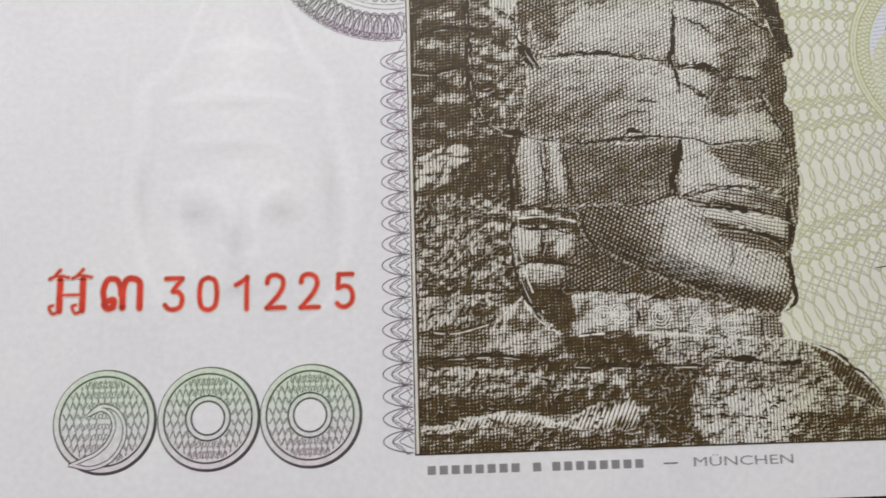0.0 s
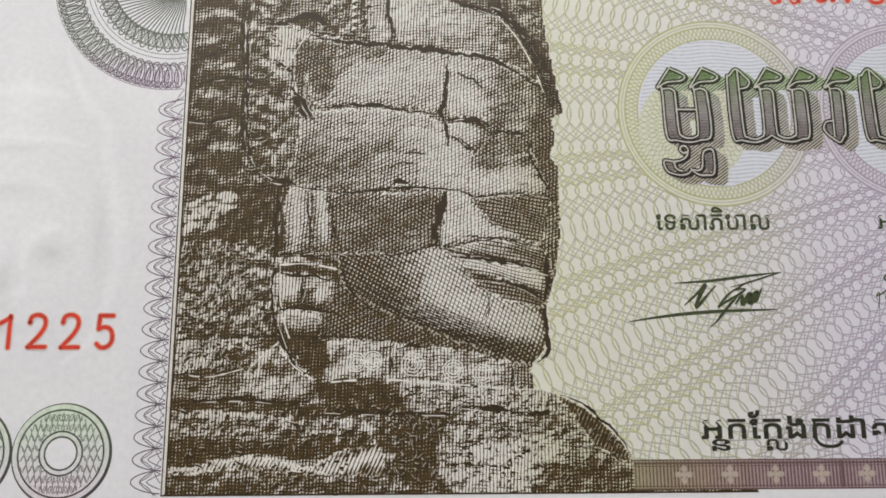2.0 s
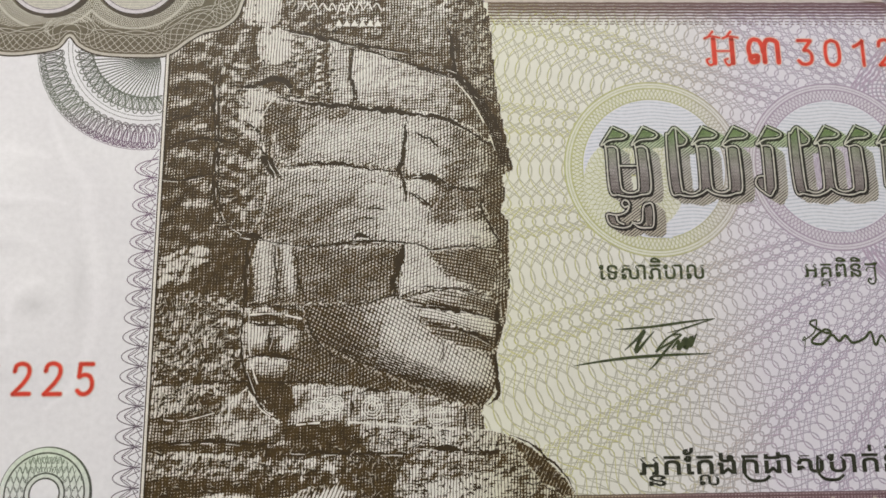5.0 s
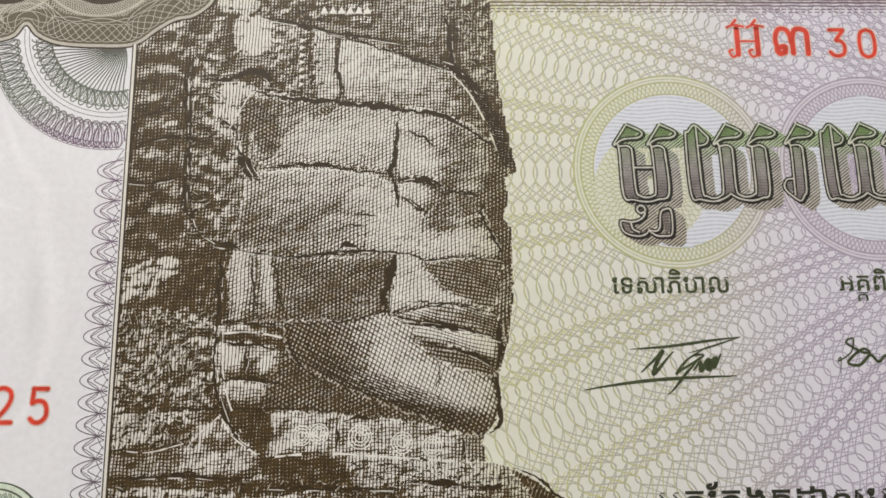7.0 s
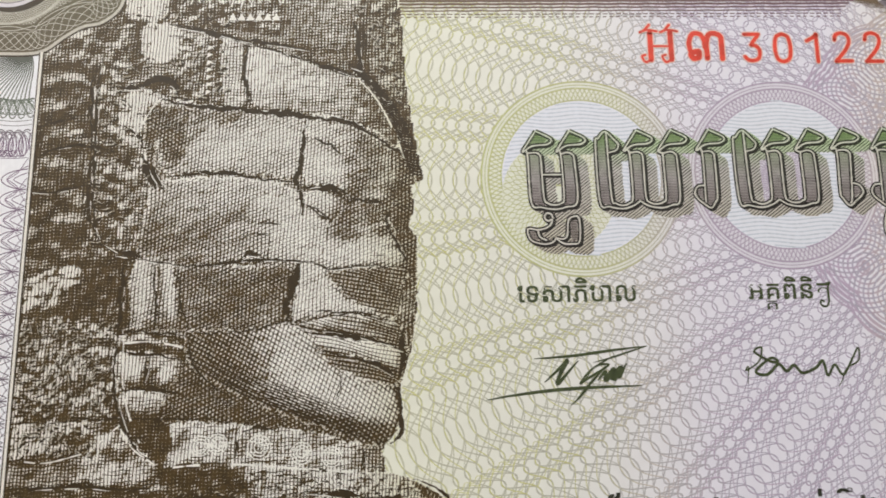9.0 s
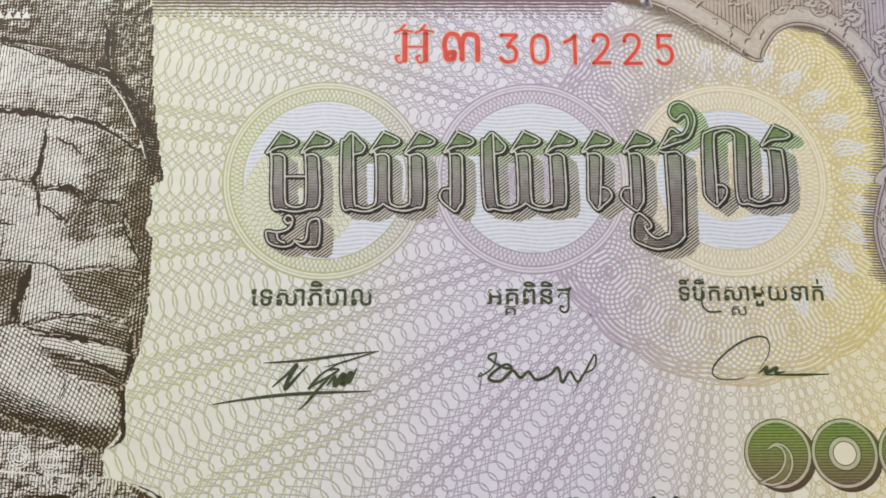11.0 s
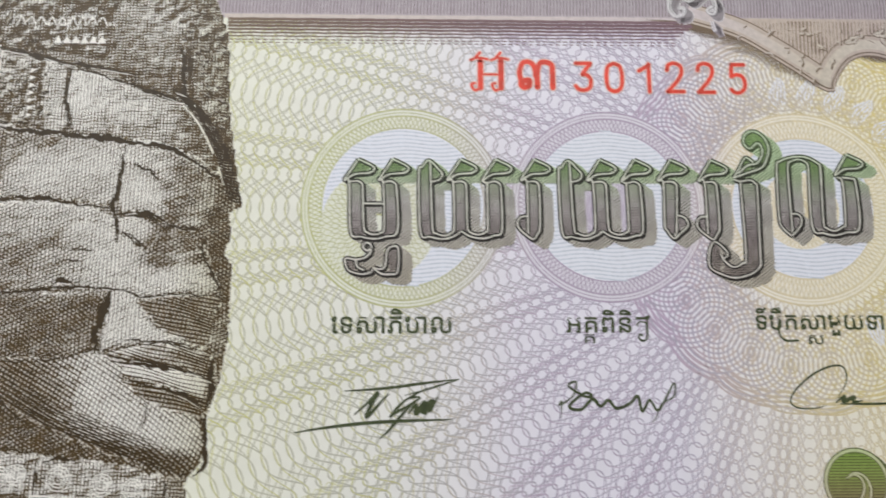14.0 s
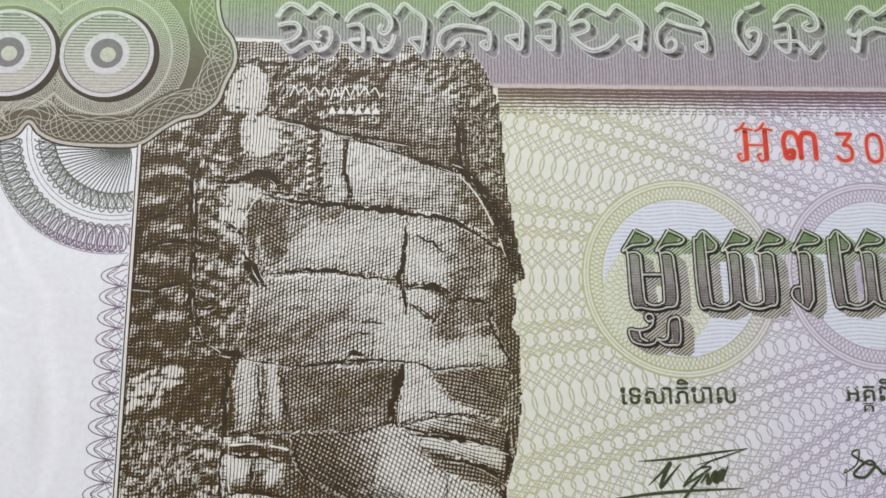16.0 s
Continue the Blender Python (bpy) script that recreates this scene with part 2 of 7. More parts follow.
class Plate:
    """Gathers flat pieces of one ink, in millimetres, at a height in micrometres; every piece lies a trace above the last."""

    def __init__(self, lift, rise=0.0012):
        self.rise = rise
        self.lift, self.step, self.v, self.q, self.n = lift * FILM, 0.0, [], [], 0

    def quads(self, xy, faces, rise=0.0):
        xy = np.asarray(xy, float)
        z = (self.lift + self.step + rise * np.arange(len(xy))[:, None]) * 1e-3
        self.step += 0.0008 if self.rise else 0.0
        self.v.append(np.hstack([xy, z]) * MM)
        self.q.extend([tuple(int(i) + self.n for i in f) for f in faces])
        self.n += len(xy)

    def stroke(self, points, width, taper=False):
        p = np.asarray(points, float)
        if len(p) < 2:
            return
        d = np.gradient(p, axis=0)
        d /= np.maximum(np.linalg.norm(d, axis=1, keepdims=True), 1e-9)
        nrm = np.stack([-d[:, 1], d[:, 0]], 1)
        w = np.broadcast_to(np.asarray(width, float), (len(p),)).copy() / 2
        if taper:
            w *= np.sin(np.linspace(0.25, math.pi - 0.25, len(p)))
        xy = np.empty((2 * len(p), 2))
        xy[0::2], xy[1::2] = p + nrm * w[:, None], p - nrm * w[:, None]
        self.quads(xy, [(2 * i, 2 * i + 1, 2 * i + 3, 2 * i + 2) for i in range(len(p) - 1)], self.rise)

    def masked(self, points, width, keep):
        """A stroke broken wherever keep is false."""
        p = np.asarray(points, float)
        w = np.broadcast_to(np.asarray(width, float), (len(p),))
        k = np.concatenate([[False], np.asarray(keep, bool), [False]])
        edges = np.flatnonzero(k[1:] != k[:-1])
        for a, b in zip(edges[0::2], edges[1::2]):
            if b - a > 1:
                self.stroke(p[a:b], w[a:b])

    def fill(self, points):
        self.quads(points, [tuple(range(len(points)))])

    def disc(self, x, y, r, n=64):
        a = np.linspace(0, 2 * math.pi, n, endpoint=False)
        self.fill(np.stack([x + r * np.cos(a), y + r * np.sin(a)], 1))

    def ring(self, x, y, r, width, n=96):
        a = np.linspace(0, 2 * math.pi, n + 1)
        self.stroke(np.stack([x + r * np.cos(a), y + r * np.sin(a)], 1), width)

    def mesh(self, name):
        me = bpy.data.meshes.new(name)
        if self.v:
            me.from_pydata(np.vstack(self.v).tolist(), [], self.q)
        return me


def smooth(points, closed=False, n=10):
    """A Catmull-Rom curve through the points."""
    p = np.asarray(points, float)
    p = np.vstack([p[-1], p, p[0], p[1]]) if closed else np.vstack([2 * p[0] - p[1], p, 2 * p[-1] - p[-2]])
    t = np.linspace(0, 1, n, endpoint=False)[:, None]
    out = []
    for a, b, c, d in zip(p[:-3], p[1:-2], p[2:-1], p[3:]):
        out.append(0.5 * (2 * b + (c - a) * t + (2 * a - 5 * b + 4 * c - d) * t * t + (3 * b - a - 3 * c + d) * t ** 3))
    if not closed:
        out.append(p[-2:-1])
    return np.vstack(out)


def even(points, step):
    """The same line with points at even steps."""
    p = np.asarray(points, float)
    s = np.concatenate([[0], np.cumsum(np.linalg.norm(np.diff(p, axis=0), axis=1))])
    u = np.linspace(0, s[-1], max(2, int(s[-1] / step)))
    return np.stack([np.interp(u, s, p[:, 0]), np.interp(u, s, p[:, 1])], 1)


def beside(points, offset):
    """A line at an offset to the left of another."""
    d = np.gradient(points, axis=0)
    d /= np.maximum(np.linalg.norm(d, axis=1, keepdims=True), 1e-9)
    return points + np.stack([-d[:, 1], d[:, 0]], 1) * np.asarray(offset).reshape(-1, 1)


def inside(poly, x, y):
    """Which of the points lie within a closed line."""
    poly = np.asarray(poly, float)
    hit = np.zeros(np.shape(x), bool)
    for (x0, y0), (x1, y1) in zip(poly, np.roll(poly, -1, 0)):
        if y0 != y1:
            hit ^= ((y0 > y) != (y1 > y)) & (x < (x1 - x0) * (y - y0) / (y1 - y0) + x0)
    return hit


def value_noise(x, y, size, seed=0):
    """Smooth noise from 0 to 1 with cells of that size in millimetres."""
    g = np.random.RandomState(seed).rand(97, 97)
    u, v = np.asarray(x) / size + 31.7, np.asarray(y) / size + 17.3
    i, j = np.floor(u).astype(int), np.floor(v).astype(int)
    a, b = u - i, v - j
    a, b = a * a * (3 - 2 * a), b * b * (3 - 2 * b)
    i, j, i1, j1 = i % 97, j % 97, (i + 1) % 97, (j + 1) % 97
    return (g[i, j] * (1 - a) + g[i1, j] * a) * (1 - b) + (g[i, j1] * (1 - a) + g[i1, j1] * a) * b


def link(name, mesh, mat, parent=None, label=""):
    ob = new(name, mesh)
    mesh.materials.append(mat)
    if parent:
        ob.parent = parent
    return tagged(ob, label)


def part(name, plate, mat, parent, label=""):
    return link(name, plate.mesh(name), mat, parent, label)


def stuff(name, plate, mat, parent, label=""):
    return tagged(part(name, plate, mat, parent, label), kind="stuff")


def box(name, x0, y0, z0, x1, y1, z1, mat, parent=None, bevel=0.0, label=""):
    bm = bmesh.new()
    bmesh.ops.create_cube(bm, size=1)
    bmesh.ops.transform(bm, matrix=Matrix.LocRotScale(((x0 + x1) / 2, (y0 + y1) / 2, (z0 + z1) / 2), None, (x1 - x0, y1 - y0, z1 - z0)), verts=bm.verts)
    if bevel:
        bmesh.ops.bevel(bm, geom=bm.edges, offset=bevel, segments=2, affect="EDGES")
    me = bpy.data.meshes.new(name)
    bm.to_mesh(me)
    bm.free()
    return link(name, me, mat, parent, label)


def glyphs(name, text, rect, lift, mat, parent, label="", bold=0.0, shift=(0, 0)):
    """Lettering in the built-in font, fitted into a rectangle x0, y0, x1, y1 in millimetres."""
    cu = bpy.data.curves.new(name, "FONT")
    cu.body, cu.resolution_u = text, 3
    tmp = bpy.data.objects.new(name, cu)
    scene.collection.objects.link(tmp)
    bpy.context.view_layer.update()
    lo = np.array([min(c[k] for c in tmp.bound_box) for k in (0, 1)])
    hi = np.array([max(c[k] for c in tmp.bound_box) for k in (0, 1)])
    cu.offset = bold
    bpy.context.view_layer.update()
    me = bpy.data.meshes.new_from_object(tmp)
    bpy.data.objects.remove(tmp)
    x0, y0, x1, y1 = rect
    sx, sy = (x1 - x0) / (hi[0] - lo[0]), (y1 - y0) / (hi[1] - lo[1])
    verts, faces = [], []
    for k, f in enumerate(me.polygons):
        faces.append(tuple(range(len(verts), len(verts) + len(f.vertices))))
        for i in f.vertices:
            co = me.vertices[i].co
            verts.append(((x0 + shift[0] + (co.x - lo[0]) * sx) * MM, (y0 + shift[1] + (co.y - lo[1]) * sy) * MM, (lift * FILM + 0.002 * k) * 1e-6))
    bpy.data.meshes.remove(me)
    me = bpy.data.meshes.new(name)
    me.from_pydata(verts, [], faces)
    me.materials.clear()
    return link(name, me, mat, parent, label)


# ---- added room shell and table ----
# unseen shell, made up to enclose the table and bounce the lamp's light
tagged(box("floor", -2.1, -2.1, -0.80, 2.1, 0.56, -0.75, FLOORING), "added unseen brown floor that closes the space below the table", "floor", kind="structure")
tagged(box("ceiling", -2.1, -2.1, 1.75, 2.1, 0.56, 1.80, PLASTER), "added unseen white ceiling that bounces light onto the table", "ceiling", kind="structure")
tagged(box("unseen_wall_south", -2.1, -2.1, -0.75, 2.1, -2.0, 1.75, PLASTER), "added unseen off-white wall that bounces light", "wall", kind="structure")
tagged(box("unseen_wall_east", 2.0, -2.0, -0.75, 2.1, 0.46, 1.75, PLASTER), "added unseen off-white wall that bounces light", "wall", kind="structure")
tagged(box("unseen_wall_west", -2.1, -2.0, -0.75, -2.0, 0.46, 1.75, PLASTER), "added unseen off-white wall that bounces light", "wall", kind="structure")
# invented wall, out of view; its opening only frames the added lamp
wall = tagged(new("unseen_wall_north"), "added unseen off-white wall with an opening behind the area lamp", "wall", kind="structure")
for x0, z0, x1, z1 in ((-2.1, -0.75, 2.1, 0.06), (-2.1, 0.62, 2.1, 1.75), (-2.1, 0.06, -0.72, 0.62), (0.32, 0.06, 2.1, 0.62)):
    box("unseen_wall_panel", x0, 0.46, z0, x1, 0.56, z1, PLASTER, wall)

TOP = -0.11  # paper thickness, mm
table = tagged(new("table"), "dark wooden table under the banknote", "table")
box("tabletop", -0.55, -0.35, -0.03 + TOP * MM, 0.65, 0.4, TOP * MM, WOOD, table, 0.002)
for x in (-0.5, 0.55):
    for y in (-0.3, 0.3):
        box("leg", x, y, -0.75, x + 0.05, y + 0.05, -0.03 + TOP * MM, WOOD, table, 0.003)

# ---- the banknote ----
note = tagged(new("banknote"), "crisp olive and violet banknote lying flat on the dark table", "banknote")
LEFT, RIGHT, BOTTOM, HIGH = -43.0, 129.0, -5.4, 80.6
box("paper", LEFT * MM, BOTTOM * MM, TOP * MM, RIGHT * MM, HIGH * MM, 0, PAPER, note, label="bluish-white cotton paper with a faint watermark")

# thin places of the watermark, three steps from faint to pale
for step, (mat, width) in enumerate(zip(WATERMARK, (2.3, 1.5, 0.8))):
    pale = Plate(1.0 + 0.5 * step)
    for line in ([(-21.4, 47.7), (-23, 43.4), (-24.5, 39.9), (-26.5, 38.9), (-27.6, 37.2), (-27.6, 32.4), (-28.1, 29.7), (-28.5, 25.8), (-26.8, 18.9), (-24, 14)],
                 [(-13.3, 47.5), (-11.9, 43.6), (-10.3, 40.7), (-8.3, 38.5), (-7.7, 33.3), (-6.4, 27.9), (-6.1, 23.2), (-8, 16), (-11, 13)],
                 [(-24.2, 27), (-22, 27.6), (-19.7, 26.9), (-18.4, 24.9), (-18.3, 22.9)], [(-16.1, 22.8), (-15.8, 25.5), (-14.2, 27.1), (-12.2, 27.4)],
                 [(-23.7, 32.2), (-19.1, 32.4), (-14.2, 32.1), (-12.3, 30.7)], [(-19.3, 21.3), (-18.6, 20.3), (-16.1, 20.2), (-15.4, 21.2)],
                 [(-23.8, 25.6), (-23.4, 21.7), (-21.8, 18.8)], [(-25, 36.5), (-20, 37.3), (-15, 37.2), (-10.5, 36.2)], [(-22.5, 42), (-17.5, 42.8), (-12.5, 41.8)]):
        pale.stroke(even(smooth(line), 0.3), width, True)
    stuff("watermark", pale, mat, note, "faint pale contours of the watermark")

# outlines of the printed fields, mm
PROFILE = [(35.8, 66.1), (37.7, 63.1), (39.1, 59.2), (39.3, 55.9), (39.5, 52.0), (40.1, 47.6), (40.6, 44.5), (41.1, 41.6), (41.5, 40.1), (40.2, 39.4), (40.5, 37.2),
           (39.9, 35.0), (40.7, 34.0), (40.8, 29.9), (40.6, 25.8), (40.2, 22.3), (39.0, 18.9), (39.1, 16.7), (38.7, 14.2), (37.5, 12.9), (37.2, 12.2), (37.6, 10.3),
           (40.1, 9.6), (42.2, 8.6), (44.1, 7.1), (46.3, 5.0), (47.4, 3.1), (60.0, 3.1), (60.0, 0.0)]
MEDALLION = smooth([(-24.5, 56.4), (-19.5, 54.6), (-15.0, 54.9), (-12.9, 55.5), (-11.7, 56.9), (-10.4, 55.6), (-8.0, 54.6), (-4.0, 54.3), (0.0, 54.5), (2.6, 56.3), (4.4, 57.4),
                    (6.4, 57.9), (8.2, 59.4), (9.0, 61.6), (10.0, 64.2), (9.6, 66.6), (8.4, 68.4), (7.8, 71.0), (8.0, 74.0)])
STATUE = np.vstack([[(0.3, 0.0), (0.3, 54.6)], MEDALLION[(MEDALLION[:, 0] > 0.3) & (MEDALLION[:, 1] < 67)], PROFILE])
FRAME_EDGE = smooth([(89.5, 61.4), (94.9, 59.7), (98.5, 57.6), (101.8, 55.4), (104.3, 53.6), (105.6, 53.4), (106.0, 54.6), (107.6, 56.8), (110.0, 57.6), (112.8, 56.8), (115.2, 54.6),
                     (116.6, 52.0), (117.6, 49.0), (118.0, 45.0), (117.6, 41.0), (116.4, 37.5), (115.8, 34.5), (116.3, 31.0), (117.6, 28.4), (120.0, 26.0), (123.0, 24.0)])
FIELD = np.vstack([PROFILE[2:-2], [(122.0, 3.1), (122.0, 24.6)], FRAME_EDGE[::-1][6:], [(39.0, 61.3)]])
ROSETTES = ((58.3, 40.2, 8.5, 10.65), (80.05, 40.4, 8.1, 10.25), (100.9, 40.2, 7.6, 10.4))


# ---- engraved statue ----
# each stone: tone, change of tone across and up (per mm), roughness of carving, weave of the hatching, outline
STONES = []


def stone(*facts):
    STONES.append(facts)


stone(0.64, 0.0, 0.004, 0.55, 0, [(0.3, 54), (5.4, 55), (6.6, 44), (6.7, 31.5), (0.4, 29.3)])
stone(0.6, 0.0, 0.004, 0.75, 0, [(5.4, 55), (9.2, 50.6), (10.1, 32.1), (6.7, 31.5)])
stone(0.6, 0.0, 0.0, 0.9, 0, [(0.3, 54.6), (2.6, 56.3), (6.4, 57.8), (9, 60.6), (12, 56), (9.2, 50.6), (5.4, 53)])
stone(0.52, 0.0, 0.0, 0.8, 0, [(8.9, 50), (13.7, 49.4), (13, 44.5), (12.6, 39.7), (12.2, 33.8), (10, 32.1)])
stone(0.24, 0.0, 0.0, 0.8, 0, [(9.4, 49.6), (13.3, 49), (12.4, 46.5), (11.2, 44), (9.4, 44.5)])
stone(0.62, 0.0, 0.0, 0.95, 0, [(10, 64.4), (15.4, 64.5), (26, 65), (35.8, 66), (37.7, 63), (39.1, 59.2), (36, 55), (26.6, 56.8), (14.6, 57.9), (9, 58)])
stone(0.26, 0.0, 0.0, 0.5, 0, [(8.9, 59.5), (10.4, 63.6), (13, 63), (13.5, 59.2), (11, 58.2)])
stone(0.28, 0.0, 0.0, 0.8, 0, [(10.7, 57.3), (13.1, 57.9), (15.4, 56.7), (15.2, 54.1), (13.3, 53.1), (11.2, 53.8)])
stone(0.66, 0.0, 0.0, 1.0, 0, [(15.4, 62.8), (21.3, 63.6), (26, 63), (26.6, 56.8), (20.8, 57.3), (14.6, 57.9)])
stone(0.57, -0.01, 0.02, 0.4, 0, [(26.9, 63), (31, 62), (33.6, 60), (34, 52.3), (27, 55.1)])
stone(0.58, 0.0, 0.0, 0.9, 0, [(15, 56), (18.4, 56.2), (22.1, 55.1), (22.3, 48.5), (16.7, 48.6), (13.6, 50.5), (15.7, 53)])
stone(0.36, 0.0, 0.0, 0.3, 0, [(19.6, 55.8), (22.1, 55.1), (22.3, 48.6), (20.1, 48.7)])
stone(0.48, 0.012, 0.0, 0.4, 0, [(22.5, 54.8), (29.4, 53), (34.7, 51.4), (36.8, 48.9), (39.1, 43.9), (35.5, 46), (28.8, 47.6), (22.7, 48.7)])
stone(0.62, 0.0, 0.0, 0.8, 0, [(34.3, 58.2), (38.8, 58), (39.5, 50), (41.2, 41.4), (39.1, 43.3), (37.4, 48.2), (35, 52)])
stone(0.58, 0.0, 0.0, 0.4, 1, [(12.2, 48.4), (14, 48.4), (14.4, 46.7), (13.2, 44.5), (12.9, 42.3), (13.9, 40.4), (14.3, 38.9), (13, 39.1), (12.1, 41.4), (11.9, 44.8)])
stone(0.36, 0.0, 0.0, 0.25, 1, [(14.2, 48.6), (20, 48.1), (24.9, 47.6), (28.9, 46.9), (28.8, 40.6), (24.9, 40.6), (20.1, 41), (14.8, 40.8), (13.4, 43)])
stone(0.43, 0.0, 0.0, 0.25, 1, [(14.2, 48.6), (17.5, 48.3), (21.8, 47.9), (21.5, 46.6), (18.8, 45.9), (17, 44.4), (15.9, 42.2), (14.6, 41.6), (13.9, 45.8)])
stone(0.32, 0.0, 0.0, 0.2, 1, [(29, 46.9), (34, 46.4), (37, 45), (38.3, 43.8), (37, 41), (36, 39.6), (33, 39.4), (30.9, 39.6), (29, 40)])
stone(0.44, 0.012, 0.0, 0.2, 1, [(31.4, 46.3), (34.6, 46), (38.3, 43.8), (40.4, 42), (39.9, 39.1), (37.5, 38.5), (34.5, 38.5), (34.3, 41.3), (33.7, 43.5), (32.6, 45.1)])
stone(0.5, 0.0, 0.0, 0.2, 1, [(32.7, 39.2), (34.6, 41), (36, 40), (37.4, 39), (38, 37.5), (37.8, 35.9), (35.7, 34.9), (33, 34.5), (31.6, 34.9), (32.4, 36.6)])
stone(0.34, 0.05, 0.02, 0.1, 1, [(28.9, 38.6), (30.6, 39.2), (32.8, 38.7), (32.8, 37.1), (31.9, 35.7), (30.3, 36.7), (29, 37.6)])
stone(0.38, -0.006, 0.004, 0.25, 1, [(12.4, 37.4), (13, 39.7), (17.7, 40.3), (23.7, 40.2), (27.9, 38.9), (30.9, 36), (32.2, 33.6), (31.6, 31), (25.6, 31.2), (18, 31), (12, 31.6)])
stone(0.28, 0.0, 0.0, 0.2, 1, [(23.6, 38.3), (27.9, 38), (31.4, 35.1), (31.8, 33), (31.2, 31.2), (27.9, 31.3), (25.6, 31.8), (25.4, 35.5)])
stone(0.28, 0.0, 0.01, 0.15, 1, [(31.6, 34), (34.5, 34.4), (37.5, 34.6), (38.9, 32.4), (39.6, 30.8), (35.6, 30.8), (32.1, 30.6), (30.8, 31.2)])
stone(0.5, 0.02, 0.0, 0.2, 1, [(31.6, 35.1), (34.5, 35.2), (37.5, 35.2), (37.9, 34.1), (34.5, 33.7), (31.9, 33.6)])
stone(0.66, 0.03, 0.0, 0.25, 1, [(38.4, 43.2), (40.6, 43), (40.5, 38.4), (40.8, 35.4), (40.9, 31), (40.1, 31), (39.2, 32.3), (38.5, 34.2), (37.8, 36), (37.7, 38.5)])
stone(0.72, 0.0, 0.0, 0.4, 1, [(39.2, 30.8), (40.7, 30.8), (40.6, 26), (39.2, 19.3), (39.1, 23)])
stone(0.82, 0.0, 0.0, 0.7, 0, [(0.3, 29.6), (6.7, 31.4), (10.2, 32.2), (11.6, 31.5), (10.6, 24.2), (5.5, 25.8), (0.5, 25)])
stone(0.3, 0.0, 0.0, 1.2, 0, [(0.5, 29.5), (5.5, 31.3), (6, 29.5), (4.2, 28.4), (3.6, 27.2), (2.2, 26.2), (0.8, 25.2)])
stone(0.56, 0.0, 0.0, 1.15, 0, [(0.3, 25), (5.5, 25.8), (10.2, 23.4), (10.6, 15.6), (6, 15.8), (0.3, 15.4)])
stone(0.42, 0.0, 0.03, 0.25, 1, [(11.7, 31.5), (16.1, 31), (17, 24.9), (14.7, 24.6), (11.7, 24.5)])
stone(0.58, 0.0, 0.16, 0.4, 0, [(10.4, 24.2), (17.2, 23.7), (17.3, 22.3), (10.7, 22.6)])
stone(0.47, 0.03, 0.04, 0.5, 0, [(10.6, 22.2), (17.2, 21.5), (17, 18.7), (10.8, 19)])
stone(0.48, 0.0, 0.1, 0.5, 0, [(11, 18.3), (16.5, 17.9), (15.8, 15.7), (12.2, 15.8)])
stone(0.52, 0.006, -0.012, 0.2, 1, [(16.3, 31), (22.7, 31), (28.1, 31.1), (27.8, 28.3), (26.8, 24.9), (22.8, 24.3), (17.3, 24.2), (16.8, 27.2)])
stone(0.34, 0.012, 0.0, 0.2, 1, [(28.4, 31.2), (32, 30.6), (39.6, 30.6), (39.8, 25), (37.3, 25.2), (34.4, 25.8), (30.9, 25.6), (28, 25), (28.2, 27.7)])
stone(0.67, 0.0, -0.03, 0.15, 4, [(31.6, 30), (34.4, 30.5), (39.6, 30.4), (39.3, 28.8), (39, 27), (38.4, 25.4), (37, 25.9), (34.4, 27.1), (32.6, 28.7)])
stone(0.46, 0.014, 0.03, 0.1, 4, [(28.4, 24.7), (31.1, 25.4), (34.4, 25.9), (37.8, 25.1), (39.2, 24.1), (39.4, 22.4), (36.6, 23.3), (33.7, 23.7), (30.8, 23.9)])
stone(0.36, 0.004, 0.0, 0.12, 2, [(17.4, 24.2), (22.8, 24.4), (27.4, 24.9), (30.8, 23.8), (39.2, 22.3), (39.6, 19.5), (38.9, 18.4), (39.2, 15.6), (38.7, 12.8), (36.4, 13), (28.5, 14.5), (22.9, 16.6), (18.3, 20)])
stone(0.5, -0.02, 0.0, 0.12, 2, [(17.5, 24), (22.8, 24.2), (26.6, 24.2), (25.9, 20.6), (25.6, 17.6), (22.9, 16.9), (18.3, 20)])
stone(0.24, 0.0, 0.02, 0.1, 2, [(28.5, 20.4), (32, 20.2), (34.3, 18.7), (37.4, 17.5), (37.4, 16.2), (33.1, 16.6), (29.1, 17.4)])
stone(0.3, 0.01, 0.0, 0.1, 4, [(30.6, 23.7), (36.1, 22.9), (39.2, 22.3), (39.2, 20.2), (37.7, 20.5), (34.3, 21.7), (31.5, 22.2)])
stone(0.66, 0.01, 0.02, 0.12, 4, [(30.6, 22.1), (32.3, 22.2), (34.3, 21.5), (37.2, 20.7), (39, 20), (38.4, 18.7), (35.4, 19.2), (33.4, 20.1), (31.3, 21.3)])
stone(0.7, 0.0, 0.05, 0.1, 2, [(18.3, 20.3), (20.6, 18), (24, 16.2), (28.5, 14.7), (34.2, 13.1), (37.6, 12.7), (39, 13.6), (39, 14.6), (35.4, 15), (29.7, 15.9), (25.1, 17.2), (20.5, 19.7)])
stone(0.7, -0.01, 0.0, 0.3, 1, [(17.1, 20.6), (19.5, 19.6), (22.8, 18), (27.4, 15.9), (33, 13.9), (27, 14.4), (15.7, 15.2)])
stone(0.34, 0.002, 0.0, 0.6, 0, [(15.7, 15.2), (27, 14.6), (33.2, 13.4), (35.2, 12.6), (35.3, 10.3), (22.7, 11.1), (15.8, 11.3)])
stone(0.52, 0.0, 0.0, 0.3, 0, [(35.2, 12.6), (37.5, 12.7), (37.7, 10.1), (35.4, 10.2)])
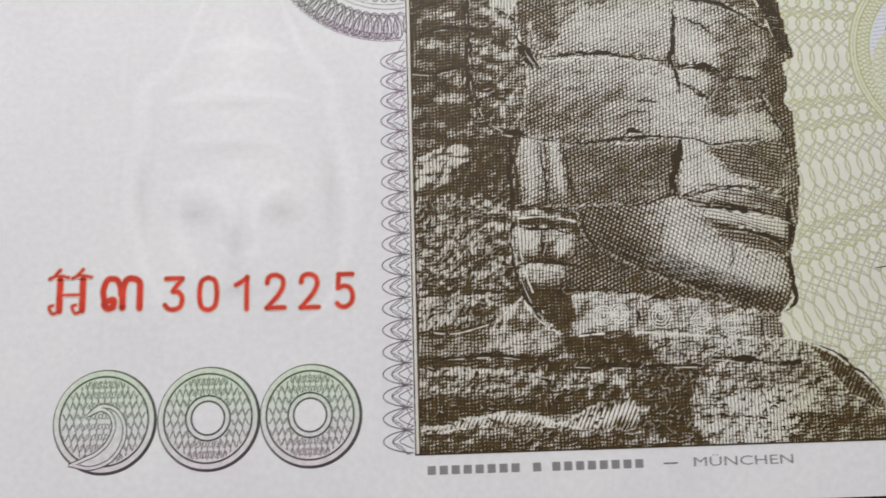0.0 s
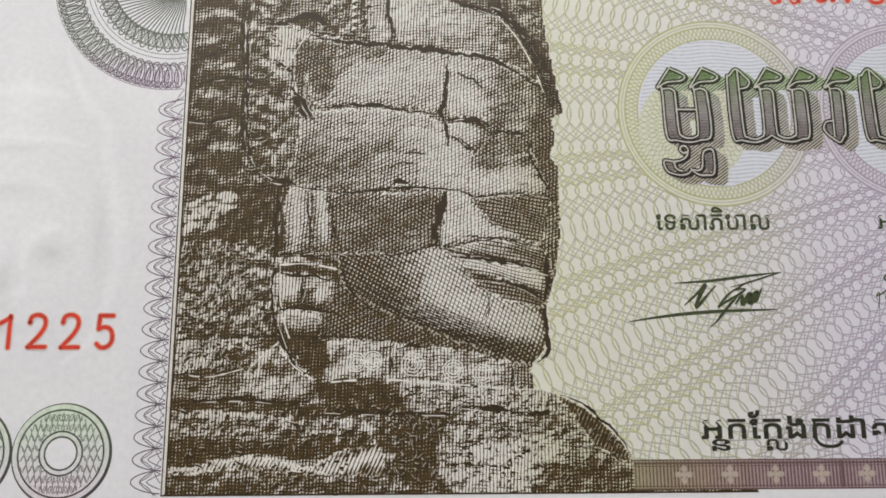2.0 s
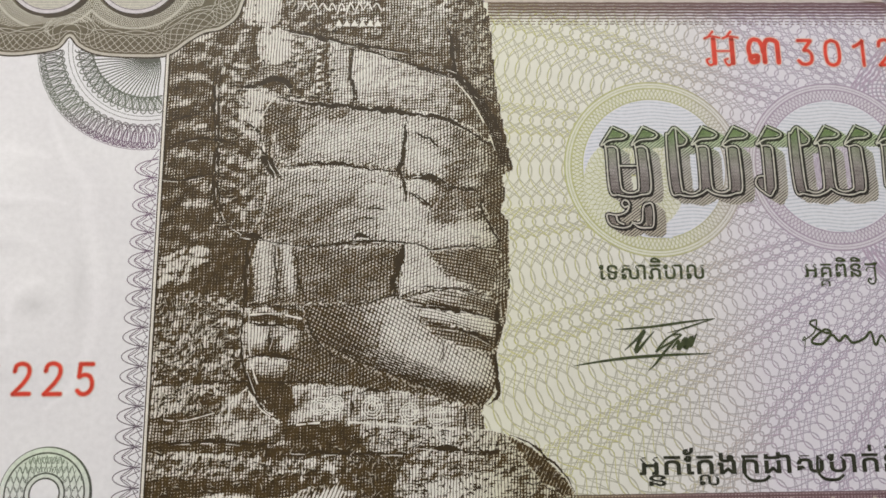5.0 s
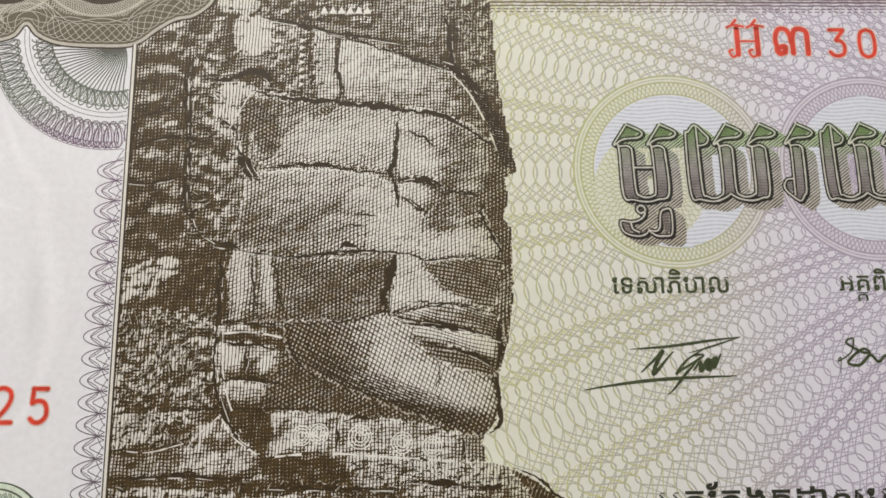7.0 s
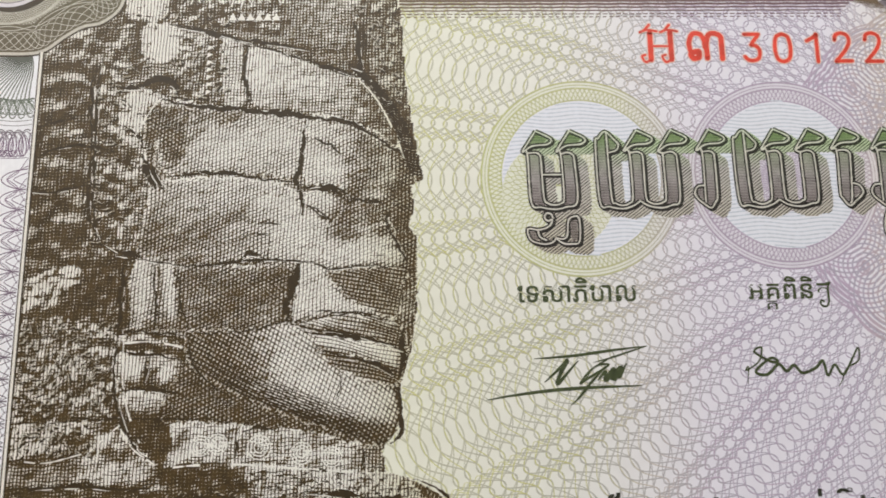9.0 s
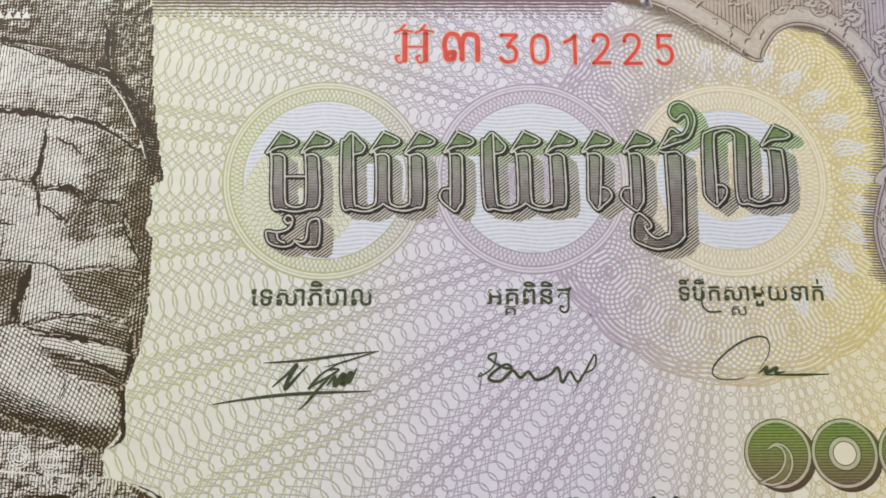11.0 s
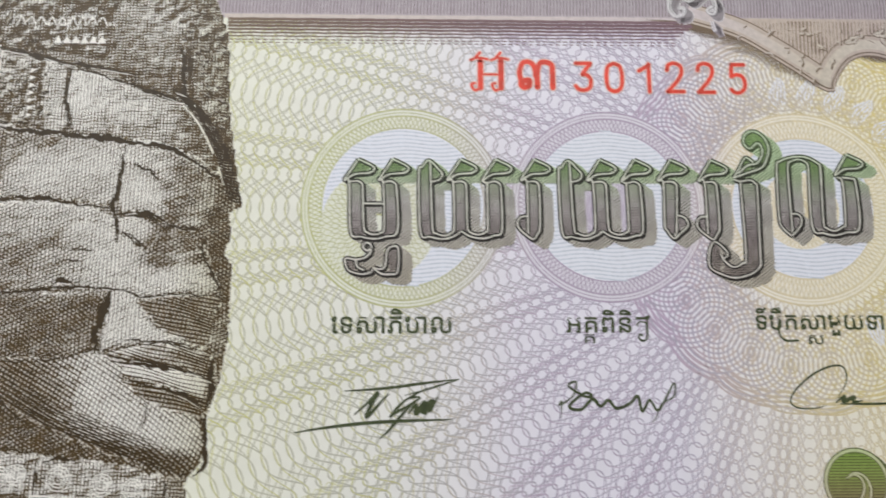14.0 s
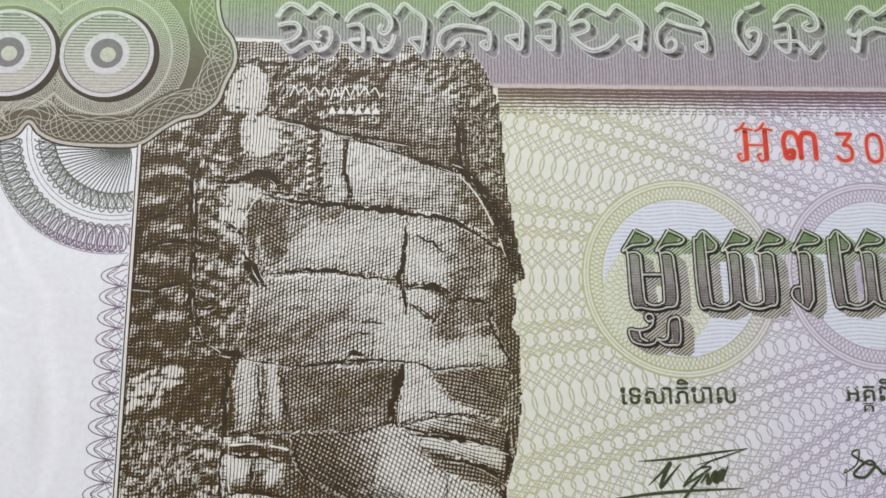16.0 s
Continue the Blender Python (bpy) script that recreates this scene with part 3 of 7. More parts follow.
stone(0.36, 0.01, 0.0, 1.0, 0, [(0.3, 15.2), (7.4, 15.4), (9.7, 15.5), (7.9, 12.4), (0.3, 11.9)])
stone(0.5, 0.0, -0.02, 0.4, 0, [(0.3, 11.8), (7.9, 12.3), (7.6, 9.4), (0.3, 9.3)])
stone(0.88, 0.0, 0.0, 0.6, 0, [(9.4, 15.5), (15.7, 15.4), (15.8, 11.3), (14.4, 10.5), (12.5, 12)])
stone(0.48, 0.0, 0.02, 0.6, 0, [(7.9, 12.1), (11, 15), (13, 12.4), (14.9, 11.4), (14.4, 9.1), (7.6, 9.4)])
stone(0.8, 0.0, 0.0, 0.6, 0, [(0.3, 9.2), (14.5, 8.9), (15.2, 10.8), (21, 11.2), (22.5, 10), (24.5, 9), (23, 7.8), (15, 7.2), (0.3, 8)])
stone(0.62, 0.0, 0.03, 1.0, 0, [(0.3, 8.2), (15, 7.4), (22.3, 7.6), (22.6, 4.4), (18, 4.2), (14.9, 3.4), (8.7, 4), (0.3, 2.9)])
stone(0.76, 0.0, 0.02, 0.7, 0, [(0.3, 6), (6, 5), (14, 5.6), (17.6, 5.8), (18.4, 4.6), (14.9, 3.4), (8.7, 4), (0.3, 2.9)])
stone(0.62, 0.0, 0.0, 0.6, 3, [(0.3, 2.2), (8.7, 3.6), (14.2, 2.7), (18.2, 4.2), (22.8, 4.4), (22.6, 1.9), (14.2, 2.1), (8.7, 2.6), (0.3, 1.8)])
stone(0.68, 0.0, 0.02, 0.9, 0, [(0.3, 1.8), (8.7, 2.4), (14.2, 2), (22.6, 1.9), (29.3, 1.8), (29.5, 0), (0.3, 0)])
stone(0.68, 0.0, 0.0, 1.0, 0, [(22.4, 7.8), (29.3, 7.6), (29.8, 0), (23.1, 0.6)])
stone(0.38, 0.0, 0.0, 0.8, 0, [(24, 11), (28.7, 11), (37.6, 10.2), (40.3, 9), (42.5, 7.2), (29.3, 7.6), (24.6, 8.2)])
stone(0.42, 0.006, -0.02, 0.8, 0, [(29.3, 7.6), (42.5, 7.4), (46.3, 5), (47.4, 3.1), (48, 0), (29.5, 0)])
stone(0.78, 0.0, 0.0, 0.5, 3, [(39.8, 9.7), (42.6, 8.6), (45.7, 5.3), (47.3, 3.2), (46.9, 2.6), (43.4, 4.9), (42, 7)])
stone(0.58, 0.0, 0.0, 0.6, 0, [(40, 2.6), (47.4, 3.1), (60, 3.1), (60, 0), (38, 0)])
# joints between the stones: width, line
JOINTS = []


def joint(width, line):
    JOINTS.append((width, line))


joint(0.95, [(13.4, 49), (18, 48.2), (22.4, 47.9), (28.8, 47.1), (34, 46.2), (37.2, 44.2), (39.6, 42.6)])
joint(0.7, [(22.4, 55.3), (22.1, 53), (22.4, 50.5), (22.5, 48.2)])
joint(0.55, [(22.4, 55.6), (25.5, 54.6), (29.6, 53.2)])
joint(0.6, [(30, 53), (32, 52.2), (34.6, 51.6)])
joint(0.5, [(13.6, 57.8), (17.5, 56.9), (22.4, 55.6)])
joint(0.85, [(28.9, 46.4), (28.6, 43.5), (28.4, 41), (27.9, 40), (28.6, 38.2), (28.7, 36.2)])
joint(0.6, [(14.6, 40.6), (17.5, 40.9), (21, 40.8), (25, 40.1), (28.4, 39.6)])
joint(1.0, [(11.8, 43), (12.3, 40.9), (13.4, 39.2)])
joint(0.45, [(10, 32.2), (13.2, 31.6), (18, 31), (22, 31.5), (26, 31.6), (29.4, 31.3), (31.8, 30.6), (35, 30.9), (39.4, 30.6)])
joint(0.9, [(22.6, 31.9), (23.6, 32.3), (24.6, 32.1)])
joint(1.1, [(9.6, 32.6), (11.2, 32.3), (12.4, 32)])
joint(1.5, [(28.5, 31.4), (28.1, 29.6), (27.6, 27.6), (27.2, 25.8)])
joint(0.4, [(16.3, 31), (16.4, 28), (17, 25.6), (17.5, 23.6)])
joint(0.35, [(17.4, 24.2), (21, 24.1), (25, 24.5), (27.6, 25.3), (28.9, 25.2)])
joint(0.45, [(10.3, 24), (13, 24.3), (17.4, 23.8)])
joint(0.6, [(10.6, 22.3), (14, 22), (17.3, 21.4)])
joint(0.6, [(10.8, 18.6), (14, 18.6), (16.8, 18)])
joint(0.5, [(13.6, 31.4), (13.9, 28), (14.2, 25)])
joint(0.5, [(13.4, 21.6), (13.5, 20.2), (13.2, 19.2)])
joint(0.8, [(10.6, 31.6), (10.4, 28), (10.5, 24.2)])
joint(0.55, [(10.4, 24), (10.3, 20), (11, 16.4), (12.6, 13), (14.6, 11.6)])
joint(0.35, [(0.4, 15.6), (4, 15.4), (8.6, 15.8), (12.6, 15.6), (18, 15.6), (23, 15.3)])
joint(0.6, [(0.4, 9.2), (7.6, 9.4), (11, 9.1), (14.5, 8.9)])
joint(0.5, [(15, 8.2), (19, 8), (24, 7.9), (29, 7.8)])
joint(0.6, [(29.6, 8.6), (32.4, 8.3), (34.6, 8), (37, 7.6)])
joint(1.0, [(32.2, 8.5), (33.6, 8.4), (34.4, 8.1)])
joint(1.0, [(37, 7.7), (38.2, 7.9), (39, 7.7)])
joint(0.35, [(22.8, 14.6), (22.7, 13), (22.7, 11.3)])
joint(0.5, [(23.2, 14.4), (25, 14.8), (26.6, 14.2)])
joint(0.6, [(35.2, 12.6), (35.3, 11.2), (35.4, 10.2)])
joint(0.4, [(40.2, 9.6), (42.6, 8.6), (44.6, 6.9), (46.4, 4.9), (47.5, 3.1)])
joint(0.7, [(7.8, 50.6), (9.5, 50.4), (11.5, 50.5)])
joint(1.1, [(10.6, 50.5), (12.6, 51.4), (14.4, 51), (15.2, 49.6)])
joint(0.5, [(6.7, 54), (6.6, 46), (6.9, 38), (7.6, 34), (9.6, 32.4)])
joint(0.6, [(10, 46), (11, 45.2), (11.8, 43.6)])
joint(0.35, [(24, 35.4), (25.4, 35.6), (26.6, 35.3)])
joint(0.3, [(23.8, 34.2), (25.2, 34.4)])
joint(0.45, [(28.6, 39), (30.6, 39.5), (32.8, 39), (34.5, 37.9), (37.4, 37.5)])
joint(0.28, [(29, 37.4), (30.6, 36.5), (31.9, 35.4)])
joint(0.3, [(28.3, 24.9), (31.1, 25.5), (34.4, 26), (37.3, 25.4), (38.6, 24.4)])
joint(0.55, [(28.4, 24.4), (30.8, 23.9), (33.7, 23.6), (36.6, 23.1), (39.3, 22.2)])
joint(0.35, [(30.6, 22.1), (32.1, 22.1), (32.9, 21.6), (35.4, 21.1), (38.3, 20.2), (39.2, 19.8)])
joint(0.28, [(32.8, 20.1), (33.1, 18.7), (32.6, 17.3)])
joint(0.7, [(38.4, 18.9), (39, 17.2), (39.1, 15.6), (39, 13.9), (38, 12.9)])
joint(0.9, [(39.2, 24.4), (39.3, 22.6), (39.3, 21), (38.9, 19.4)])
joint(0.5, [(38, 36.8), (37.6, 35.6), (38.2, 34.2), (39, 32.6), (39.7, 31)])
joint(0.8, [(34, 58), (34.4, 55.4), (34.6, 53), (35.6, 51)])
joint(0.80, [(29.0, 39.2), (30.1, 39.2), (31.2, 39.1), (32.3, 38.8), (33.0, 38.2)])
joint(0.28, [(28.7, 37.6), (30.3, 36.4), (31.8, 35.5)])
joint(0.35, [(33.1, 37.6), (35.6, 37.9), (37.4, 37.5)])
joint(0.55, [(29.5, 53.3), (31.5, 52.7), (33.7, 51.9)])
joint(0.50, [(33.7, 52.8), (35.3, 52.2)])
joint(0.60, [(14.8, 57.5), (18.4, 56.9), (22.0, 55.9), (25.6, 55.4), (29.1, 54.8)])
joint(0.50, [(28.0, 25.0), (30.2, 24.4), (32.4, 24.2), (35.4, 23.5), (38.4, 22.7)])
joint(0.32, [(30.6, 22.5), (33.0, 21.7)])
joint(0.60, [(33.0, 21.6), (34.8, 21.3), (36.8, 20.6), (38.5, 19.6)])
joint(0.30, [(29.5, 26.1), (32.5, 26.1), (35.4, 25.7), (37.7, 24.9)])
joint(0.80, [(27.6, 27.0), (27.6, 26.1), (27.2, 25.2)])
joint(0.40, [(17.5, 23.4), (17.9, 21.4), (19.3, 19.6), (21.5, 18.0)])
joint(0.50, [(29.9, 44.5), (31.5, 43.9), (32.8, 42.7)])
joint(0.90, [(12.6, 41.9), (13.2, 40.4), (14.3, 39.0)])
joint(0.50, [(5.9, 51.8), (6.1, 47.3), (6.3, 43.2)])
joint(0.50, [(6.3, 42.4), (6.5, 36.9), (7.1, 35.0)])
joint(0.55, [(0.5, 42.7), (2.3, 43.6), (4.6, 44.0), (8.8, 43.4)])
joint(0.50, [(0.5, 39.1), (2.6, 39.0), (6.1, 39.7)])
joint(0.40, [(0.3, 45.9), (2.1, 46.5), (4.0, 47.1), (5.9, 47.6)])
# dark rim of the headdress, drawn with short cross strokes
RIM = smooth([(34.6, 52.0), (36.2, 50.4), (37.6, 48.4), (38.8, 46.2), (39.8, 43.4), (40.6, 40.6)])

# soft swellings (negative) and hollows (positive) of the carved forms: x, y, half widths, lean in degrees, change of tone
FORMS = []


def form(*facts):
    FORMS.append(facts)


form(14.6, 44.5, 1.2, 2.4, 10, 0.16)
form(14, 33.6, 3, 2.2, 0, 0.1)
form(12.6, 28, 0.5, 2.8, 0, -0.1)
form(15.4, 28, 0.5, 2.8, 3, -0.08)
form(12.2, 20.6, 0.9, 1, 0, -0.16)
form(15.6, 20.2, 0.9, 1, 0, -0.12)
form(13.8, 19.6, 0.6, 0.8, 0, 0.2)
form(36, 49, 0.8, 3, 25, 0.14)
form(26.5, 51.8, 3.5, 1.6, -15, -0.06)
form(12.8, 55.4, 1.6, 1.4, 0, -0.12)
form(11.4, 61.2, 1.2, 1.6, 0, -0.12)
form(30.4, 58.5, 2.2, 3, 0, -0.08)
form(13.8, 51.4, 1.4, 0.8, 0, 0.25)
form(34, 4.2, 5, 1.2, -4, -0.1)
form(35, 6.2, 5, 0.4, -6, 0.16)
form(41.5, 2, 4, 1, -6, 0.14)
form(26, 3.5, 1.6, 2.5, 20, 0.12)
form(18.4, 5.4, 1.6, 0.8, 30, 0.1)
form(22, 44.4, 4, 1.6, 5, -0.06)
form(25, 36.6, 1.6, 0.4, 0, 0.08)
form(20, 34, 4, 2, 0, 0.06)
form(34.2, 32.4, 2.4, 0.8, -4, -0.08)
form(36.4, 38.4, 1.4, 0.5, -4, -0.14)
form(30.2, 43, 0.9, 2.2, 5, -0.08)
form(35.5, 42.5, 1.3, 1.8, 10, 0.1)
form(38.4, 40.8, 0.8, 1.8, 12, -0.1)
form(31.4, 27.6, 1.2, 1.8, -30, -0.1)
form(35, 28.2, 2.6, 0.7, -14, 0.1)
form(22, 27.4, 3, 1.4, 10, 0.06)
form(24.8, 25.6, 2, 0.7, 8, -0.08)
form(32, 19, 3, 1.2, -18, -0.06)
form(20.5, 21.6, 2.2, 2, -30, 0.08)
form(13.6, 20.4, 3.4, 3.4, 0, 0.12)
form(6, 12.6, 5, 2.4, 0, 0.14)
form(24, 12.8, 8, 1.8, 0, 0.1)
form(26, 6, 4, 3, 0, 0.14)
# soft strokes of shade (positive) and light (negative) that model the carving: half width, change of tone, line
BRUSHES = []


def brush(*facts):
    BRUSHES.append(facts)


brush(0.37, +0.26, [(-0.1, 51.8), (2.1, 52.8), (4.4, 53.0), (5.9, 52.0)])
brush(0.41, +0.26, [(0.0, 49.3), (2.3, 50.3), (4.2, 50.8), (5.9, 50.3)])
brush(0.56, +0.28, [(0.0, 46.1), (2.1, 46.7), (4.0, 47.3), (5.9, 47.7)])
brush(0.26, -0.26, [(1.5, 44.8), (3.0, 45.2), (5.0, 45.6)])
brush(0.30, +0.42, [(0.3, 42.7), (2.3, 43.6), (4.6, 44.0), (8.8, 43.4)])
brush(0.34, -0.16, [(0.9, 41.3), (3.1, 42.2), (5.6, 42.6)])
brush(0.30, +0.35, [(0.3, 39.3), (2.6, 39.1), (6.1, 39.7)])
brush(0.60, +0.22, [(0.3, 35.8), (2.0, 36.8), (3.4, 37.3)])
brush(0.30, -0.26, [(1.7, 35.1), (3.5, 36.0), (6.1, 36.5)])
brush(0.34, +0.35, [(0.7, 33.9), (3.6, 34.4), (6.4, 35.0)])
brush(0.34, -0.14, [(0.9, 47.9), (2.8, 48.7), (5.2, 49.0)])
brush(0.34, -0.14, [(1.1, 51.2), (3.0, 51.8), (5.3, 51.4)])
brush(0.15, +0.58, [(5.9, 51.8), (6.1, 47.3), (6.3, 42.4), (6.5, 36.9), (6.9, 35.4), (8.1, 33.8)])
brush(0.26, -0.15, [(6.8, 45.6), (8.3, 46.0), (9.4, 45.4)])
brush(0.26, +0.24, [(6.9, 43.6), (8.8, 43.4), (10.5, 43.0)])
brush(0.26, -0.12, [(7.3, 41.6), (8.9, 41.2), (10.2, 41.6)])
brush(0.26, +0.24, [(7.3, 39.3), (8.9, 40.0), (10.9, 39.3)])
brush(0.30, +0.20, [(7.2, 36.9), (8.5, 37.7), (9.8, 36.9)])
brush(0.26, -0.15, [(9.1, 35.8), (10.6, 35.4), (12.1, 35.7)])
brush(0.52, +0.22, [(10.6, 57.3), (10.8, 55.6), (10.1, 53.7)])
brush(1.27, -0.18, [(12.5, 56.4), (14.1, 55.8)])
brush(0.41, +0.40, [(11.9, 50.5), (13.5, 51.2), (15.0, 50.7), (16.0, 49.7)])
brush(0.26, -0.15, [(11.5, 51.6), (13.4, 52.3), (15.4, 51.8), (16.8, 50.3)])
brush(0.19, +0.32, [(8.4, 51.0), (11.5, 50.7), (13.9, 49.6)])
brush(0.52, -0.24, [(10.2, 49.7), (12.4, 49.6), (13.9, 49.0)])
brush(0.60, -0.17, [(11.1, 48.3), (10.4, 46.4)])
brush(0.52, +0.21, [(14.6, 48.5), (14.4, 47.0), (13.1, 45.4)])
brush(0.30, +0.18, [(16.5, 48.3), (15.6, 46.0), (13.7, 44.2)])
brush(0.82, +0.12, [(17.5, 47.9), (20.2, 47.2), (22.5, 47.2)])
brush(0.67, +0.11, [(18.9, 35.3), (22.7, 36.5)])
brush(0.67, +0.14, [(29.9, 44.4), (31.8, 43.6), (33.6, 41.9), (34.3, 39.1)])
brush(0.30, +0.34, [(29.0, 39.2), (31.0, 39.1), (33.0, 38.3)])
brush(0.45, -0.13, [(29.9, 38.1), (31.4, 37.6)])
brush(0.11, +0.32, [(28.5, 37.6), (30.3, 36.4), (31.8, 35.5)])
brush(0.15, +0.32, [(33.1, 37.6), (35.6, 37.9), (37.4, 37.6)])
brush(1.12, +0.12, [(32.9, 35.2), (32.7, 33.7)])
brush(0.67, -0.12, [(35.0, 35.2), (35.9, 33.3)])
brush(0.97, +0.14, [(38.5, 38.3), (38.8, 35.2), (39.0, 33.3)])
brush(1.12, -0.08, [(31.1, 42.3), (32.0, 40.9)])
brush(0.97, -0.07, [(18.7, 43.2), (23.3, 44.4), (27.6, 44.8)])
brush(0.22, +0.40, [(29.5, 53.3), (31.5, 52.7), (33.7, 51.9)])
brush(0.19, +0.40, [(33.7, 52.8), (35.3, 52.2)])
brush(0.26, +0.28, [(14.8, 57.5), (18.4, 56.9), (22.0, 55.9), (25.6, 55.4), (29.1, 54.8)])
brush(0.19, +0.40, [(22.2, 55.6), (22.1, 52.2), (22.5, 50.7), (22.7, 48.7)])
brush(1.49, -0.06, [(24.8, 52.2), (31.9, 50.1)])
brush(0.30, +0.40, [(34.7, 56.9), (35.3, 53.5), (36.2, 50.7), (38.2, 48.9), (39.7, 46.4), (41.0, 43.1), (41.3, 39.9)])
brush(0.22, +0.28, [(19.2, 56.4), (19.1, 53.5), (19.5, 50.5)])
brush(0.37, +0.24, [(31.7, 30.1), (35.5, 30.3), (39.1, 30.1)])
brush(0.97, +0.17, [(34.0, 29.2), (37.4, 28.8), (38.9, 28.8)])
brush(0.52, +0.12, [(35.5, 28.1), (37.7, 27.1)])
brush(0.45, -0.13, [(30.8, 29.2), (32.5, 27.3), (35.8, 26.1)])
brush(0.37, +0.13, [(29.1, 25.6), (32.5, 25.5), (35.8, 24.8), (38.2, 24.2)])
brush(0.19, -0.11, [(29.1, 26.1), (32.5, 26.1), (35.4, 25.7)])
brush(0.22, +0.36, [(28.2, 25.0), (30.2, 24.4), (32.4, 24.2), (35.4, 23.5), (38.4, 22.7)])
brush(0.41, -0.15, [(29.8, 23.7), (32.8, 23.3), (36.1, 22.5), (38.3, 21.5)])
brush(0.19, +0.24, [(30.6, 22.5), (33.0, 21.8)])
brush(0.52, +0.21, [(33.2, 21.4), (35.0, 21.0), (37.0, 20.2), (38.5, 19.5)])
brush(0.52, +0.19, [(27.6, 26.1), (27.4, 25.2)])
brush(1.64, -0.12, [(32.8, 18.5), (35.3, 17.4)])
brush(0.75, -0.07, [(37.1, 17.8), (37.5, 15.6)])
brush(1.49, -0.10, [(26.5, 23.0), (28.7, 20.8)])
brush(0.89, +0.16, [(18.5, 20.1), (21.5, 17.8), (25.5, 16.1), (29.8, 14.7), (33.8, 13.8), (37.4, 13.2)])
brush(1.27, +0.12, [(17.9, 23.4), (18.7, 21.2), (21.4, 19.4)])
brush(0.97, +0.07, [(18.4, 25.3), (22.1, 24.7), (25.8, 25.2)])
brush(0.26, +0.36, [(38.8, 25.4), (39.2, 22.8), (39.0, 20.6), (38.6, 19.2)])
brush(0.26, +0.36, [(38.4, 18.5), (38.9, 16.3), (38.5, 13.8), (37.8, 13.1)])
brush(0.30, -0.16, [(12.5, 30.9), (12.6, 27.9), (12.4, 24.9)])
brush(0.30, -0.16, [(15.2, 30.9), (15.4, 28.6), (15.8, 26.0)])
brush(0.19, +0.28, [(14.0, 31.3), (14.4, 27.5)])
brush(0.34, +0.20, [(16.0, 31.1), (16.5, 27.5), (16.9, 25.6)])
brush(0.22, +0.32, [(10.4, 31.3), (11.2, 27.5), (11.1, 25.0)])
brush(0.15, +0.36, [(10.7, 24.3), (13.3, 24.1), (17.0, 23.5)])
brush(0.19, -0.18, [(10.8, 23.7), (13.3, 23.5), (16.8, 22.7)])
brush(0.19, +0.36, [(10.4, 22.8), (13.4, 22.7), (17.0, 21.8)])
brush(0.75, -0.18, [(11.8, 20.9), (12.2, 20.4)])
brush(0.75, -0.18, [(14.9, 20.7), (15.3, 20.2)])
brush(0.19, +0.32, [(13.4, 21.6), (13.6, 20.2), (13.3, 19.1)])
brush(0.19, +0.32, [(10.8, 19.1), (13.5, 18.8), (16.4, 18.0)])
brush(0.22, -0.18, [(10.8, 18.4), (13.5, 18.1), (16.1, 17.3)])
brush(0.52, -0.11, [(11.4, 17.2), (14.7, 16.6)])
brush(0.45, +0.28, [(11.1, 16.0), (13.6, 15.7), (16.5, 15.9)])
brush(0.15, -0.21, [(10.2, 23.5), (10.3, 19.5), (10.6, 17.0), (11.7, 14.6), (13.7, 12.1)])
brush(0.15, +0.36, [(9.7, 23.5), (9.7, 19.5), (10.0, 17.0), (11.0, 14.9)])
brush(0.30, +0.36, [(11.7, 15.6), (13.3, 13.8), (14.8, 12.1)])
brush(1.12, +0.12, [(17.9, 17.7), (20.8, 16.6), (23.7, 16.0)])
brush(0.30, +0.32, [(1.3, 26.3), (3.2, 28.0), (5.8, 28.7)])
brush(0.22, +0.28, [(1.7, 29.5), (3.5, 30.4)])
brush(0.60, +0.19, [(1.6, 25.8), (4.1, 26.3), (6.6, 26.8)])
brush(0.52, +0.14, [(1.1, 21.8), (2.7, 18.9), (1.4, 16.8)])
brush(0.37, +0.24, [(7.2, 23.2), (8.0, 20.6), (9.2, 18.8)])
brush(0.30, -0.12, [(3.2, 23.2), (6.1, 22.5)])
brush(0.34, -0.13, [(7.7, 18.8), (9.3, 17.1), (10.0, 16.0)])
brush(0.34, +0.21, [(5.5, 19.6), (7.4, 18.5)])
brush(0.52, +0.19, [(1.5, 16.1), (5.7, 16.4)])
brush(0.15, -0.21, [(8.9, 12.1), (9.9, 13.9), (11.0, 15.1)])
brush(0.15, -0.21, [(11.1, 15.1), (12.6, 13.5), (13.9, 11.8)])
brush(0.67, +0.14, [(10.2, 12.5), (12.3, 12.3)])
brush(0.52, -0.12, [(1.6, 13.7), (4.1, 14.0)])
brush(0.45, +0.24, [(4.8, 14.0), (7.7, 13.6)])
brush(0.19, +0.40, [(0.7, 11.9), (3.9, 11.7), (6.7, 12.2), (8.8, 12.5)])
brush(0.21, +0.36, [(0.3, 9.1), (2.7, 8.8), (5.0, 8.9), (7.8, 9.2), (11.0, 8.8), (14.1, 8.4), (17.8, 8.6), (22.3, 9.1)])
brush(0.92, -0.22, [(8.5, 10.9), (11.0, 10.6), (13.8, 10.3)])
brush(0.18, -0.35, [(10.6, 14.2), (9.8, 13.2), (8.8, 12.1)])
brush(0.21, -0.35, [(11.5, 14.2), (13.0, 12.9), (14.8, 11.6)])
brush(0.32, -0.20, [(10.8, 13.2), (11.1, 12.5)])
brush(0.12, +0.32, [(0.4, 12.1), (2.8, 11.7), (5.8, 12.0), (8.6, 12.4)])
brush(0.12, +0.32, [(8.0, 9.6), (11.0, 9.2), (14.2, 8.9)])
brush(0.51, -0.22, [(3.6, 7.5), (8.4, 7.6), (12.7, 7.2)])
brush(0.46, +0.15, [(0.6, 4.9), (4.9, 4.6), (9.4, 4.1), (14.4, 4.0)])
